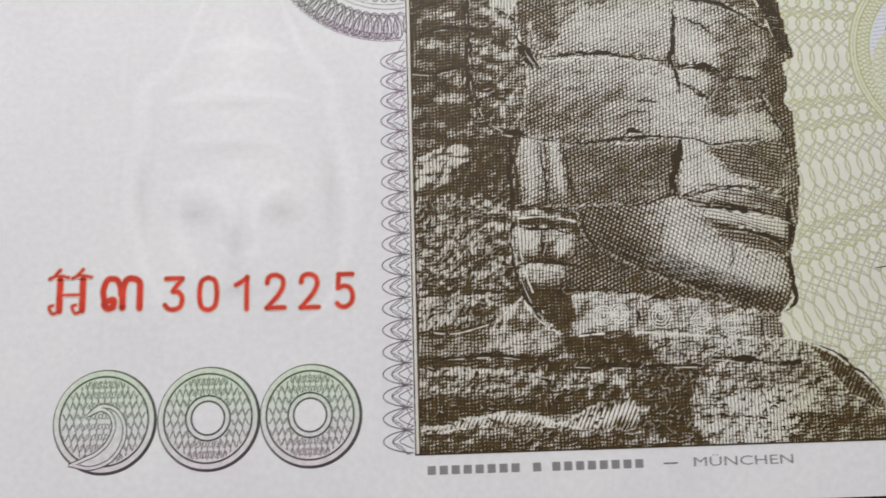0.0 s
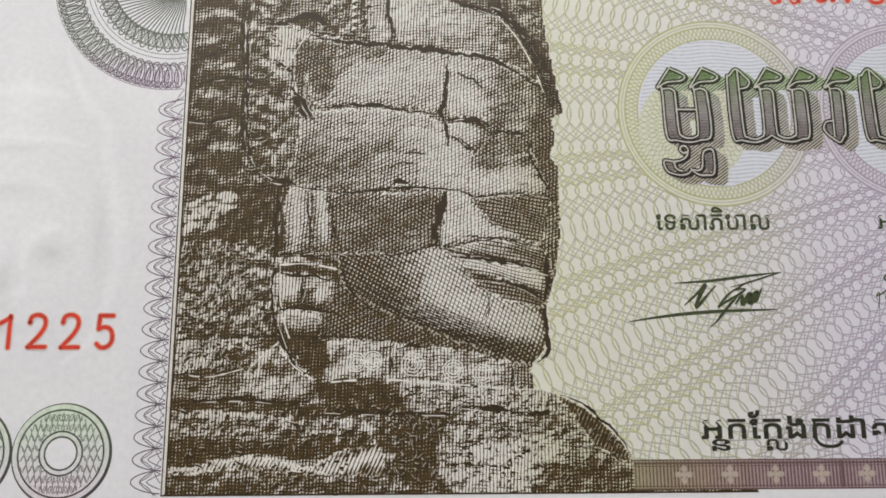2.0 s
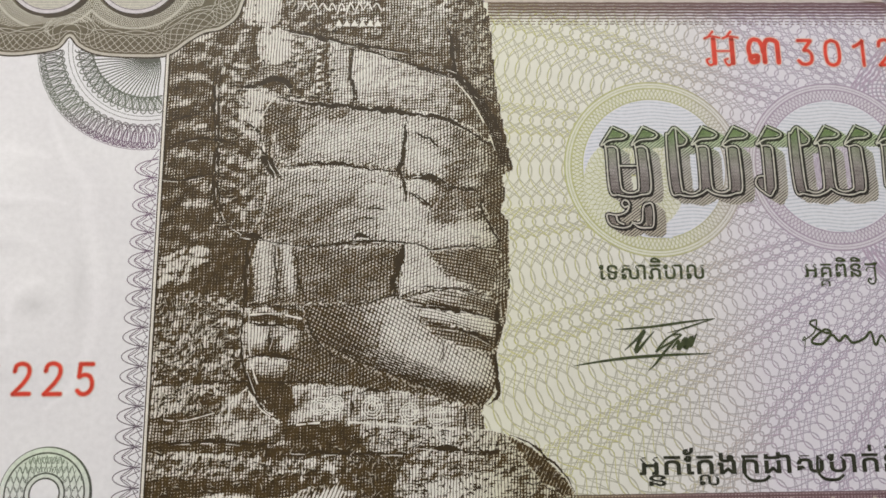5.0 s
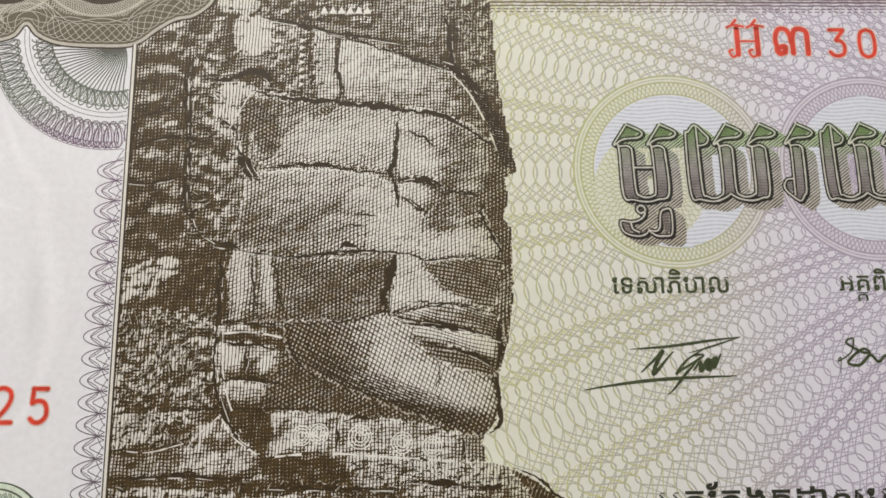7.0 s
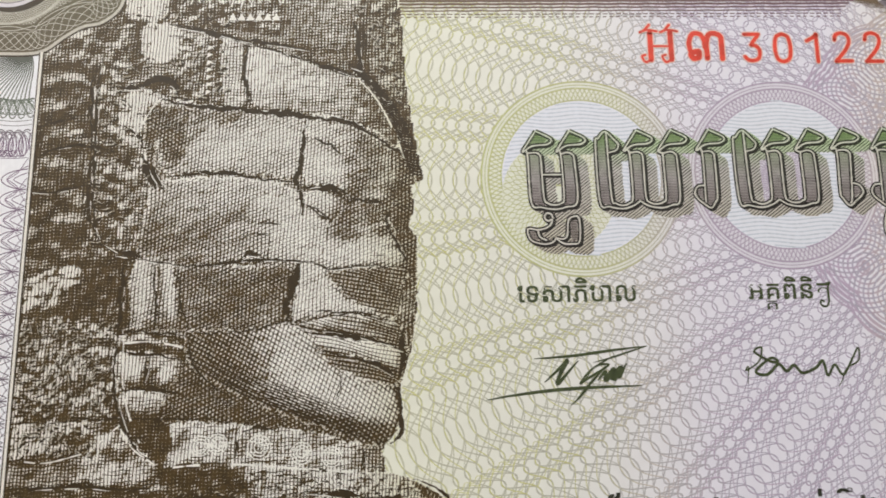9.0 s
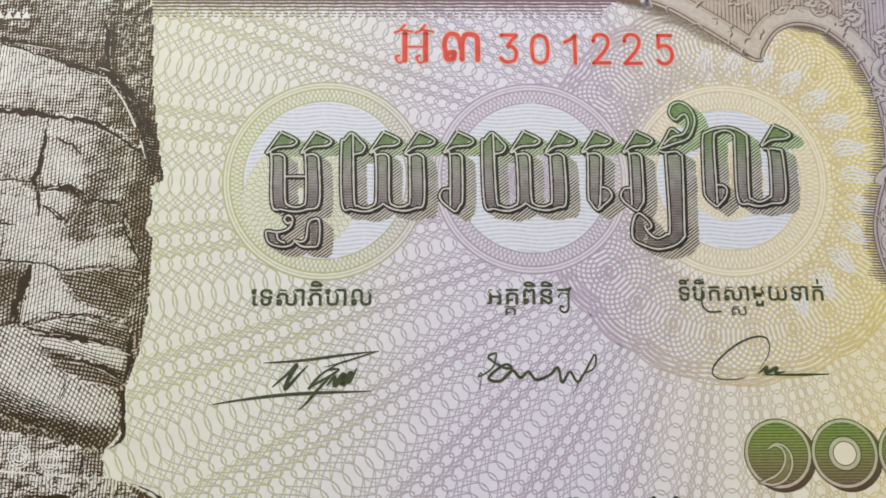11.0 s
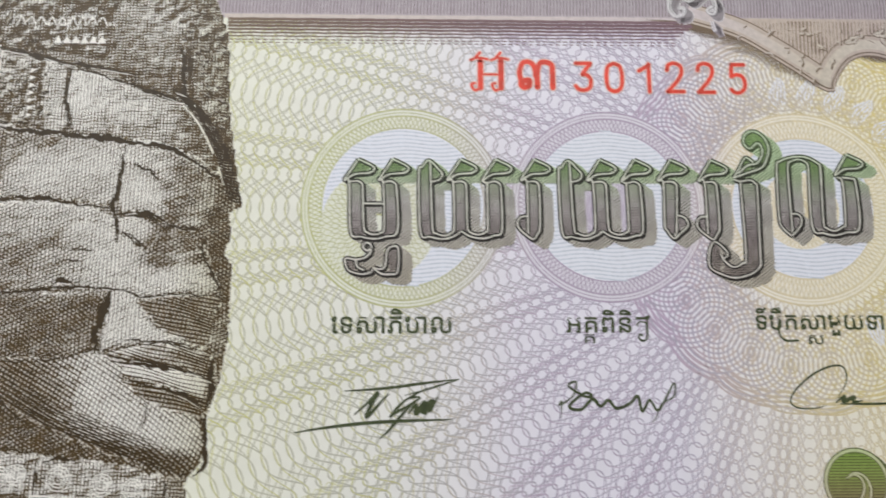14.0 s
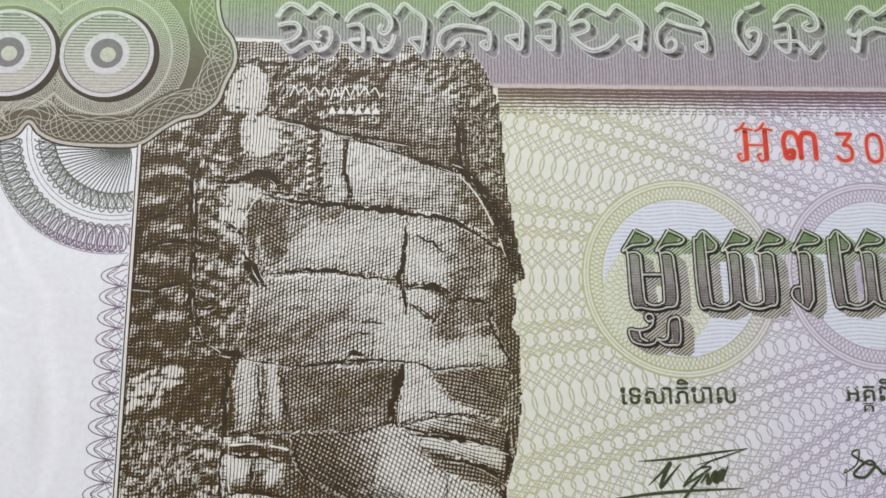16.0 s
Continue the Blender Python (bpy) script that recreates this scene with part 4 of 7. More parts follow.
brush(0.92, +0.22, [(18.5, 5.1), (19.2, 5.1)])
brush(0.25, -0.35, [(17.3, 5.2), (17.9, 6.5), (19.4, 7.0), (20.7, 6.3), (21.1, 4.9)])
brush(0.30, -0.45, [(1.0, 2.4), (2.5, 2.4), (4.8, 2.7), (7.1, 3.1), (8.4, 3.3), (10.7, 3.2), (13.4, 2.7), (15.0, 2.3)])
brush(0.60, -0.40, [(16.1, 2.2), (18.4, 3.0), (21.9, 3.7)])
brush(0.12, +0.32, [(0.5, 1.8), (4.8, 1.9), (7.9, 2.4), (13.8, 2.1), (15.6, 1.6)])
brush(0.32, +0.24, [(15.6, 10.1), (17.7, 10.2), (19.5, 9.7)])
brush(0.09, +0.40, [(29.8, 8.5), (33.0, 8.2), (35.6, 7.9), (38.1, 7.3)])
brush(0.16, +0.32, [(32.6, 8.3), (33.7, 8.2)])
brush(0.23, +0.40, [(38.8, 7.4), (39.7, 7.5)])
brush(0.16, +0.40, [(21.9, 8.0), (25.3, 7.8), (29.0, 7.6)])
brush(1.62, -0.14, [(33.6, 3.7), (37.7, 3.5)])
brush(1.39, +0.09, [(25.4, 5.3), (27.1, 3.2)])
brush(0.42, +0.28, [(22.1, 10.6), (23.8, 9.3)])
brush(0.16, +0.24, [(31.6, 5.1), (34.7, 5.5), (37.6, 4.9)])
brush(0.46, +0.19, [(41.3, 8.9), (43.9, 6.9), (45.9, 4.4)])
brush(0.28, +0.24, [(40.8, 2.4), (42.2, 2.1)])
brush(0.28, +0.24, [(43.6, 2.5), (44.5, 2.3)])
brush(0.21, +0.28, [(28.2, 5.7), (29.1, 5.2)])
brush(0.21, +0.28, [(25.4, 2.6), (27.0, 1.9)])
brush(0.18, +0.24, [(30.5, 2.9), (31.4, 2.4)])
brush(0.69, -0.14, [(29.0, 10.0), (33.6, 9.5)])
brush(0.12, -0.40, [(22.1, 11.2), (27.9, 10.9), (34.6, 10.3)])
CELL = 0.1
gx, gy = np.meshgrid(np.arange(0, 61, CELL), np.arange(-0.2, 67, CELL), indexing="ij")


def blur(grid, mm):
    """A Gaussian blur over so many millimetres."""
    fu, fv = np.meshgrid(np.fft.fftfreq(grid.shape[0], CELL), np.fft.rfftfreq(grid.shape[1], CELL), indexing="ij")
    return np.fft.irfft2(np.fft.rfft2(grid) * np.exp(-2 * (math.pi * mm) ** 2 * (fu ** 2 + fv ** 2)), s=grid.shape)


def lit(height):
    """Side light from the upper left over a relief: positive where a slope faces it."""
    du, dv = np.gradient(height, CELL)
    return 0.62 * du - 0.78 * dv


tone = np.zeros_like(gx)
weave = np.zeros(gx.shape, int)
body = inside(STATUE, gx, gy)
tone[body] = 0.55
carve = (value_noise(gx, gy, 0.9, 1) + value_noise(gx, gy * 1.3, 0.45, 2) + 0.8 * value_noise(gx, gy, 1.9, 3)) / 2.8
fine = value_noise(gx, gy, 0.3, 4)
rocks = 0.7 * value_noise(gx, gy, 1.7, 21) + 0.6 * value_noise(gx, gy, 0.85, 22) + 0.42 * value_noise(gx, gy, 0.45, 23) + 0.2 * value_noise(gx, gy, 0.26, 26)
rock_light = lit(blur(rocks, 0.07))
scratch = lit(blur(value_noise(gx * 0.35, gy, 0.45, 24), 0.06))
swell = np.zeros_like(gx)
amount = np.zeros_like(gx)
for base, dx, dy, rough, style, outline in STONES:
    line = smooth(outline, True, 6)
    jit = 0.16
    m = inside(line, gx + jit * (carve - 0.5) * 4, gy + jit * (fine - 0.5) * 3) & body
    cx, cy = line.mean(0)
    t = base + 0.04 + dx * (gx - cx) - dy * (gy - cy) + rough * (0.45 * (carve - 0.5) + 0.42 * (fine - 0.5)) + 0.04 * (value_noise(gx, gy, 3.0, 5) - 0.5)
    tone[m], weave[m], amount[m] = t[m], style, rough
    soft_mask = blur(m.astype(float), 0.28)
    swell = np.where(m, 0, swell) + soft_mask * m
face = np.isin(weave, (1, 2, 4))
share = np.maximum(blur(face.astype(float), 0.42), 1e-3)
soft_tone = blur(np.where(face, tone, 0.0), 0.42) / share
tone = np.where(face, 0.9 * soft_tone + 0.1 * tone, tone)
tone -= np.where(face, 0.07, 0.30) * amount * rock_light
tone -= 0.10 * lit(swell)
tone -= np.where(face, 0.05 * scratch, 0.12 * scratch * amount)
tone += np.where(face, 0.05, 0.0) * (value_noise(gx, gy, 0.5, 27) - 0.5)
for x, y, wx, wy, lean, change in FORMS:
    c, s_ = math.cos(radians(lean)), math.sin(radians(lean))
    u, v = ((gx - x) * c + (gy - y) * s_) / wx, (-(gx - x) * s_ + (gy - y) * c) / wy
    tone += 1.0 * change * np.exp(-0.5 * (u * u + v * v) ** 1.2)
# feathered courses of the carved column, and the twisted rope beside it
col = body & (gx < 6.7) & (gy > 31)
tone[col] += (0.17 * np.sin(gy * 2.1 + gx * 0.55 + 4 * value_noise(gx, gy, 2.0, 6)))[col]
rope = body & (gx > 6.7) & (gx < 10.2) & (gy > 32) & (gy < 54)
tone[rope] += (0.18 * np.sin(gy * 3.2 + gx * 1.6 + 4 * value_noise(gx, gy, 1.5, 7)))[rope]
# overlapping leaves in the lower left
leafy = body & (gx < 10.4) & (gy > 15.5) & (gy < 25.8)
tone[leafy] += (0.15 * np.sin(gx * 4.4 + 3.6 * gy + 14 * value_noise(gx, gy, 2.0, 25)))[leafy]
tone = np.where(face, 0.45 + 1.3 * (tone - 0.44), tone)
frayed_x, frayed_y = gx + 0.5 * (value_noise(gx, gy, 0.6, 41) - 0.5), gy + 0.5 * (value_noise(gx, gy, 0.6, 42) - 0.5)
speckle = 0.55 + 0.5 * value_noise(gx, gy, 0.32, 43) + 0.4 * value_noise(gx, gy, 0.7, 44)
for half, change, line in BRUSHES:
    p = even(smooth(line, False, 8), 0.25 * half + 0.1)
    reach = 3 * half + 0.5
    i0, i1 = (int(max(0, q / CELL)) for q in (p[:, 0].min() - reach, p[:, 0].max() + reach))
    j0, j1 = (int(max(0, (q + 0.2) / CELL)) for q in (p[:, 1].min() - reach, p[:, 1].max() + reach))
    u, v = frayed_x[i0:i1, j0:j1], frayed_y[i0:i1, j0:j1]
    near = np.min((u[..., None] - p[:, 0]) ** 2 + (v[..., None] - p[:, 1]) ** 2, axis=2) / half ** 2
    tone[i0:i1, j0:j1] += change * speckle[i0:i1, j0:j1] * np.exp(-0.6 * near ** 1.3)
tone = np.where(body, np.clip(0.545 + 0.95 * (tone - 0.47) + 0.05 * (gx < 12) * (gy > 31), np.where(face, 0.35, 0.36), np.where(face, 0.76, 0.9)), 0)


def look_up(grid, p):
    i = np.clip(np.round(p[:, 0] / CELL).astype(int), 0, grid.shape[0] - 1)
    j = np.clip(np.round((p[:, 1] + 0.2) / CELL).astype(int), 0, grid.shape[1] - 1)
    return grid[i, j]


def hatch(plate, angle, gap, styles, share, wave=0.0, wavelength=3.0, floor_tone=0.0, step=0.17):
    """Lines at an angle across the statue, as wide as the tone asks, in stones of the given weaves."""
    a = math.radians(angle)
    along_d, across = np.array([math.cos(a), math.sin(a)]), np.array([-math.sin(a), math.cos(a)])
    mid = np.array([24.0, 33.0])
    s = np.arange(-52, 52, step)
    for k in np.arange(-45, 45, gap):
        p = mid + s[:, None] * along_d + (k + wave * np.sin(s / wavelength * 6.283 + (k * 1.7 if wavelength < 20 else 0)))[:, None] * across
        ok = (p[:, 0] > 0.3) & (p[:, 0] < 60) & (p[:, 1] > 0) & (p[:, 1] < 66.5)
        if not ok.any():
            continue
        t = look_up(tone, p)
        ok &= np.isin(look_up(weave, p), styles) & (t > floor_tone)
        t = np.clip((t - floor_tone) / (1 - floor_tone), 0, 1)
        w = gap * (1 - np.sqrt(1 - np.clip(t, 0, 0.99))) * share * (0.66 + 0.5 * value_noise(p[:, 0], p[:, 1], 0.24, 8))
        plate.masked(p, w, ok & (w > 0.035))


tint = Plate(5)
tint.fill(STATUE)
part("statue_underprint", tint, STONE_TINT, note, "pale beige underprint of the picture panel")
# a fine brown tone under the dark lines
wash = Plate(8, 0)
hatch(wash, 52.0, 0.2, (0, 1, 2, 3, 4), 1.5, 0.03, 3.0, 0.42, step=0.16)
stuff("statue_tone", wash, STONE_TONE, note, "fine brown tone lines of the engraved statue")
statue = Plate(12)
hatch(statue, 88.5, 0.35, (0,), 1.3, 0.04, 5, step=0.12)
hatch(statue, 1.5, 0.35, (0,), 1.15, 0.06, 2.2, 0.27, step=0.12)
hatch(statue, 88.0, 0.38, (1,), 1.3, 0.05, 5, step=0.12)
hatch(statue, 24.0, 0.38, (1,), 1.05, 0.04, 2.0, 0.17, step=0.12)
hatch(statue, -35.0, 0.40, (1,), 0.8, 0.03, 2.0, 0.5, step=0.12)
hatch(statue, 70.0, 0.42, (2,), 1.25, 0.9, 46, step=0.12)
hatch(statue, -34.0, 0.42, (2,), 1.2, 0.7, 50, 0.1, step=0.12)
hatch(statue, 66.0, 0.38, (3,), 1.4, 0.03, 6, step=0.14)
hatch(statue, -14.0, 0.34, (4,), 1.2, 0.12, 8, step=0.12)
hatch(statue, 80.0, 0.38, (4,), 1.0, 0.05, 6, 0.1, step=0.12)
engraving = part("statue_engraving", statue, OLIVE, note, "olive-brown engraved stone statue in profile built of carved blocks")
seams = Plate(36)
for width, line in JOINTS:
    p = even(smooth(line, False, 12), 0.12)
    p = beside(p, 0.35 * (value_noise(p[:, 0], p[:, 1], 0.7, 9) - 0.5) + 0.16 * (value_noise(p[:, 0], p[:, 1], 0.25, 30) - 0.5))
    ragged = 0.1 + 0.75 * value_noise(p[:, 0], p[:, 1], 0.7, 10) + 0.4 * value_noise(p[:, 0], p[:, 1], 0.22, 31)
    seams.stroke(p, width * 0.85 * ragged, True)
# close lines under the jaw
JAW = even(smooth([(17.5, 21.6), (19.4, 20.1), (21.7, 18.75), (24.0, 17.6), (26.3, 16.75), (29.8, 15.45), (33.1, 14.25), (36.0, 13.4), (37.4, 13.1), (38.3, 13.8), (38.7, 15.2)], False, 10), 0.14)
for k in range(9):
    p = beside(JAW, 0.05 + 0.27 * k)[2 + 3 * k: len(JAW) - 2 - 4 * k]
    seams.stroke(p, (0.17 - 0.011 * k) * (0.7 + 0.6 * value_noise(p[:, 0], p[:, 1], 1.5, 32)), True)
# chisel marks of the carved parts: a dark stroke with a pale one beside it
chisel = Plate(42)
marks = np.random.RandomState(11)


def mark(x, y, length, turn, width):
    length *= 0.45 + 0.55 * marks.rand()
    u = np.linspace(-0.5, 0.5, 7)
    bend = turn + 1.3 * (marks.rand() - 0.5) * u
    p = np.stack([x + length * u * np.cos(bend), y + length * u * np.sin(bend)], 1)
    if inside(STATUE, p[:, 0], p[:, 1]).all():
        seams.stroke(p, width, True)
        chisel.stroke(p + (-0.35 * width - 0.1, 0.5 * width + 0.1), width * 0.4, True)


for k in range(90):
    # rope and ear ornament
    mark(6.9 + 5.6 * marks.rand(), 33 + 21 * marks.rand(), 0.4 + 0.6 * marks.rand(), -0.9 + 1.6 * marks.rand(), 0.1 + 0.16 * marks.rand())
for k in range(260):
    # leaves at the lower left
    x, y = 0.6 + 9.6 * marks.rand(), 15.9 + 9.4 * marks.rand()
    mark(x, y, 0.35 + 0.6 * marks.rand(), 0.2 + 1.0 * marks.rand() + 0.9 * math.sin(0.7 * x + 0.5 * y), 0.08 + 0.16 * marks.rand())
for k in range(70):
    # crown and headdress
    mark((9 + 13 * marks.rand()) if k % 2 else (34 + 5 * marks.rand()), 55.5 + 9.5 * marks.rand(), 0.4 + 0.7 * marks.rand(), 3.1 * marks.rand(), 0.14 + 0.24 * marks.rand())
for k in range(60):
    mark(14.5 + 6.0 * marks.rand(), 49.0 + 6.5 * marks.rand(), 0.4 + 0.6 * marks.rand(), 3.1 * marks.rand(), 0.14 + 0.2 * marks.rand())
for k in range(50):
    mark(35.5 + 4.5 * marks.rand(), 48.0 + 10 * marks.rand(), 0.4 + 0.7 * marks.rand(), -1.0 + 0.6 * marks.rand(), 0.12 + 0.2 * marks.rand())
for k in range(170):
    # rubble of the lower courses
    mark(0.5 + 28 * marks.rand(), 0.4 + 8.2 * marks.rand(), 0.3 + 0.7 * marks.rand(), 3.1 * marks.rand(), 0.12 + 0.22 * marks.rand())
for k in range(240):
    # tufts on the right slope
    mark(23 + 23 * marks.rand(), 0.3 + 10 * marks.rand(), 0.3 + 0.5 * marks.rand(), 3.1 * marks.rand(), 0.08 + 0.18 * marks.rand())
for k in range(60):
    mark(0.5 + 8.5 * marks.rand(), 12.0 + 3.4 * marks.rand(), 0.4 + 0.7 * marks.rand(), 3.1 * marks.rand(), 0.12 + 0.22 * marks.rand())
for k in range(24):
    # small nicks in the smooth stones
    mark(13 + 26 * marks.rand(), 31 + 23 * marks.rand(), 0.5 + 0.9 * marks.rand(), -0.25 + 0.4 * marks.rand(), 0.05 + 0.08 * marks.rand())
stuff("chisel_highlight", chisel, CHISEL, note, "pale edges of the carved stone")
for p in even(RIM, 0.32):
    seams.stroke(np.array([p + (-0.75, 0.3), p + (0.1, -0.02), p + (0.85, -0.12)]), 0.2)
# tufts and chips on the lower stones
rng = np.random.RandomState(5)
for _ in range(170):
    x, y = (rng.uniform(29.5, 46), rng.uniform(0.4, 6.5)) if rng.rand() < 0.55 else (rng.uniform(22, 37), rng.uniform(7.5, 11))
    w = rng.uniform(0.15, 0.45)
    if inside(STATUE, np.array([x]), np.array([y]))[0]:
        seams.stroke(np.array([(x - w, y), (x, y + rng.uniform(0, 0.25)), (x + w, y + rng.uniform(-0.15, 0.1))]), rng.uniform(0.08, 0.26), True)
stuff("stone_joint", seams, CRACK, note, "dark joints between the engraved stones")
# carved flowers on the collar and studs of the crown
studs = Plate(46)
for width, line in JOINTS:
    if width >= 0.45:
        p = even(smooth(line, False, 12), 0.12)
        d = np.gradient(p, axis=0)
        if abs(d[:, 0]).sum() > abs(d[:, 1]).sum():
            p = p - (0.0, width * 0.42)
        else:
            p = p + (width * 0.42, 0.0)
        studs.masked(p, 0.12 * value_noise(p[:, 0], p[:, 1], 0.7, 28), value_noise(p[:, 0], p[:, 1], 0.9, 33) > 0.55)
for wd, line in ((0.3, [(15.4, 10.9), (19.0, 11.2), (23.0, 11.2), (27.0, 10.9), (31.0, 10.6), (36.0, 10.2)]), (0.22, [(8.0, 12.2), (9.6, 13.8), (11.0, 15.0)]), (0.22, [(11.0, 15.2), (12.4, 13.0), (14.6, 11.4)]), (0.25, [(11.0, 24.0), (11.1, 20.0), (11.8, 16.6), (13.2, 13.4)]),
                 (0.22, [(0.6, 12.0), (4.0, 11.6), (7.6, 12.4)]), (0.3, [(11.0, 23.2), (14.0, 23.3), (17.0, 22.7)]), (0.3, [(11.2, 18.2), (13.6, 18.4), (16.4, 17.6)]), (0.25, [(34.8, 51.0), (36.6, 48.8), (38.4, 45.2), (39.4, 42.4)]), (0.22, [(10.8, 45.0), (12.6, 48.4), (13.4, 49.2)])):
    p = even(smooth(line, False, 12), 0.12)
    studs.masked(p, 0.75 * wd * (0.3 + value_noise(p[:, 0], p[:, 1], 0.6, 29)), value_noise(p[:, 0], p[:, 1], 0.8, 34) > 0.36)
for x, y, r in ((19.2, 13.0, 0.9), (20.9, 13.2, 0.9), (25.0, 12.8, 1.1), (29.2, 12.2, 1.0), (32.2, 11.8, 0.9)):
    for k in (0.45, 0.75, 1.05):
        studs.ring(x, y, r * k, 0.12, 24)
for k in range(6):
    studs.fill([(20.2 + k * 0.95, 58.2), (20.65 + k * 0.95, 59.1), (21.1 + k * 0.95, 58.2)])
for k in range(9):
    studs.stroke(smooth([(16.0 + k * 1.1, 60.2 + 0.5 * math.sin(k)), (16.5 + k * 1.1, 61.2), (17.0 + k * 1.1, 60.3)]), 0.16)
for k in range(7):
    studs.fill([(18.0, 49.6 + k * 0.85), (18.7, 50.0 + k * 0.85), (18.1, 50.2 + k * 0.85)])
stuff("statue_highlight", studs, STONE_TINT, note, "pale carved flowers and studs of the statue")

# ---- field of waves ----
field = Plate(3)
field.fill([(34.0, 3.1), (124.0, 3.1), (124.0, 61.4), (34.0, 61.4)])
part("field_underprint", field, FIELD_TINT, note, "green, violet and yellow rainbow underprint")
fx, fy = np.meshgrid(np.arange(36, 124, 0.2), np.arange(2, 62.4, 0.2), indexing="ij")
open_field = inside(FIELD, fx, fy)
for x, y, r_in, r_out in ROSETTES:
    open_field &= (fx - x) ** 2 + (fy - y) ** 2 > r_out ** 2
CENTRE = (100.9, 39.5)
STAR_R = 20.3
open_field &= (fx - CENTRE[0]) ** 2 + (fy - CENTRE[1]) ** 2 > STAR_R ** 2


def in_field(p):
    i = np.clip(np.round((p[:, 0] - 36) / 0.2).astype(int), 0, fx.shape[0] - 1)
    j = np.clip(np.round((p[:, 1] - 2) / 0.2).astype(int), 0, fx.shape[1] - 1)
    return open_field[i, j] & (p[:, 0] > 36) & (p[:, 0] < 124) & (p[:, 1] > 2) & (p[:, 1] < 62)


# rings of crossing wavy lines about the star; they draw together in bands that fan out from it
GAP, FIRST, FAN, BAND = 1.325, 59.43 + 0.66, 12.4, 198.15


def swing_of(a):
    """The waves' swing at an angle, and how near that angle lies to the middle of a band."""
    u = (np.degrees(a) - BAND) / FAN
    off = (u - np.round(u)) * FAN
    return np.cos(math.pi * (4 * u + 0.26 * np.sin(2 * math.pi * u))), np.exp(-(off / 1.7) ** 2)


waves = (Plate(8, 0), Plate(8.8, 0))
shadow_waves = (Plate(9.6, 0), Plate(10.4, 0))
for side, plate, second in zip((1, -1), waves, shadow_waves):
    for k in range(-34, 14):
        r0 = FIRST + k * GAP
        a = np.linspace(radians(100), radians(318), int(500 + 24 * r0))
        beat, band = swing_of(a)
        thin = 0.62 + 0.38 * min(1.0, max(0.0, (r0 - 22) / 26))
        for shift, target, size, width in ((0.0, plate, 1.17, 0.135 * thin), (0.5, second, 0.62, (0.10 + 0.03 * band) * thin)):
            r = r0 + GAP * (shift + side * size * beat)
            p = np.stack([CENTRE[0] + r * np.cos(a), CENTRE[1] + r * np.sin(a)], 1)
            target.masked(p, width, in_field(p))
# fine lines that close up in the bands
bands = (Plate(11.2, 1e-6), Plate(12.4, 1e-6))
for deg in np.arange(BAND - 8 * FAN, 318, FAN):
    for k in (-4, -3, 3, 4):
        r = np.arange(30.0, 74, 0.12)
        a = radians(deg) + radians(0.42) * k + (0.2 * np.sin(r / GAP * 6.283 + k * 1.571)) / r
        p = np.stack([CENTRE[0] + r * np.cos(a), CENTRE[1] + r * np.sin(a)], 1)
        bands[k % 2].masked(p, 0.07, in_field(p))
stuff("wave_pattern", shadow_waves[0], WAVE_WARM, note, "fine yellow-green to violet wavy guilloche lines")
stuff("wave_pattern", shadow_waves[1], WAVE_COOL, note, "fine grey-violet wavy guilloche lines")
stuff("wave_band", bands[0], WAVE_WARM, note, "bundles of fine violet and yellow lines that fan out")
stuff("wave_band", bands[1], WAVE_WARM, note, "bundles of fine violet and yellow lines that fan out")
stuff("wave_pattern", waves[0], WAVE_COOL, note, "grey-violet wavy guilloche lines")
stuff("wave_pattern", waves[1], WAVE_COOL, note, "grey-violet wavy guilloche lines")

# large scalloped star behind the right rosette
fxs = lambda p: inside(FIELD, p[:, 0], p[:, 1]) & (np.hypot(p[:, 0] - ROSETTES[2][0], p[:, 1] - ROSETTES[2][1]) > ROSETTES[2][3]) & (np.hypot(p[:, 0] - ROSETTES[1][0], p[:, 1] - ROSETTES[1][1]) > ROSETTES[1][3])
star = (Plate(9), Plate(11))
a = np.linspace(0, 2 * math.pi, 1400)
for k, r0 in enumerate((20.2, 19.7, 19.2, 18.7)):
    r = r0 + 0.55 * np.abs(np.sin(9 * a)) ** 0.7
    p = np.stack([CENTRE[0] + r * np.cos(a), CENTRE[1] + r * np.sin(a)], 1)
    star[0].masked(p, 0.25, fxs(p))
for j in range(24):
    b = 2 * math.pi * j / 24 + radians(-70)
    c = np.array([CENTRE[0] + 16.0 * math.cos(b), CENTRE[1] + 16.0 * math.sin(b)])
    u = np.linspace(0, 2 * math.pi, 90)
    for i, r in enumerate((0.9, 1.4, 1.9, 2.4, 2.9, 3.4, 3.9, 4.4, 4.9)):
        p = c + np.stack([r * np.cos(u) * 1.0, r * np.sin(u)], 1)
        star[i % 2].masked(p, 0.18, fxs(p))
    p = c + np.stack([0.3 * np.cos(u), 0.45 * np.sin(u)], 1)
    star[0].masked(p, 0.42, fxs(p))
for side in (1, -1):
    for k in range(4):
        r = 11.2 + 0.5 * k + side * 0.8 * np.sin(36 * a + k)
        p = np.stack([CENTRE[0] + r * np.cos(a), CENTRE[1] + 0.6 + r * np.sin(a)], 1)
        star[k % 2].masked(p, 0.11, fxs(p))
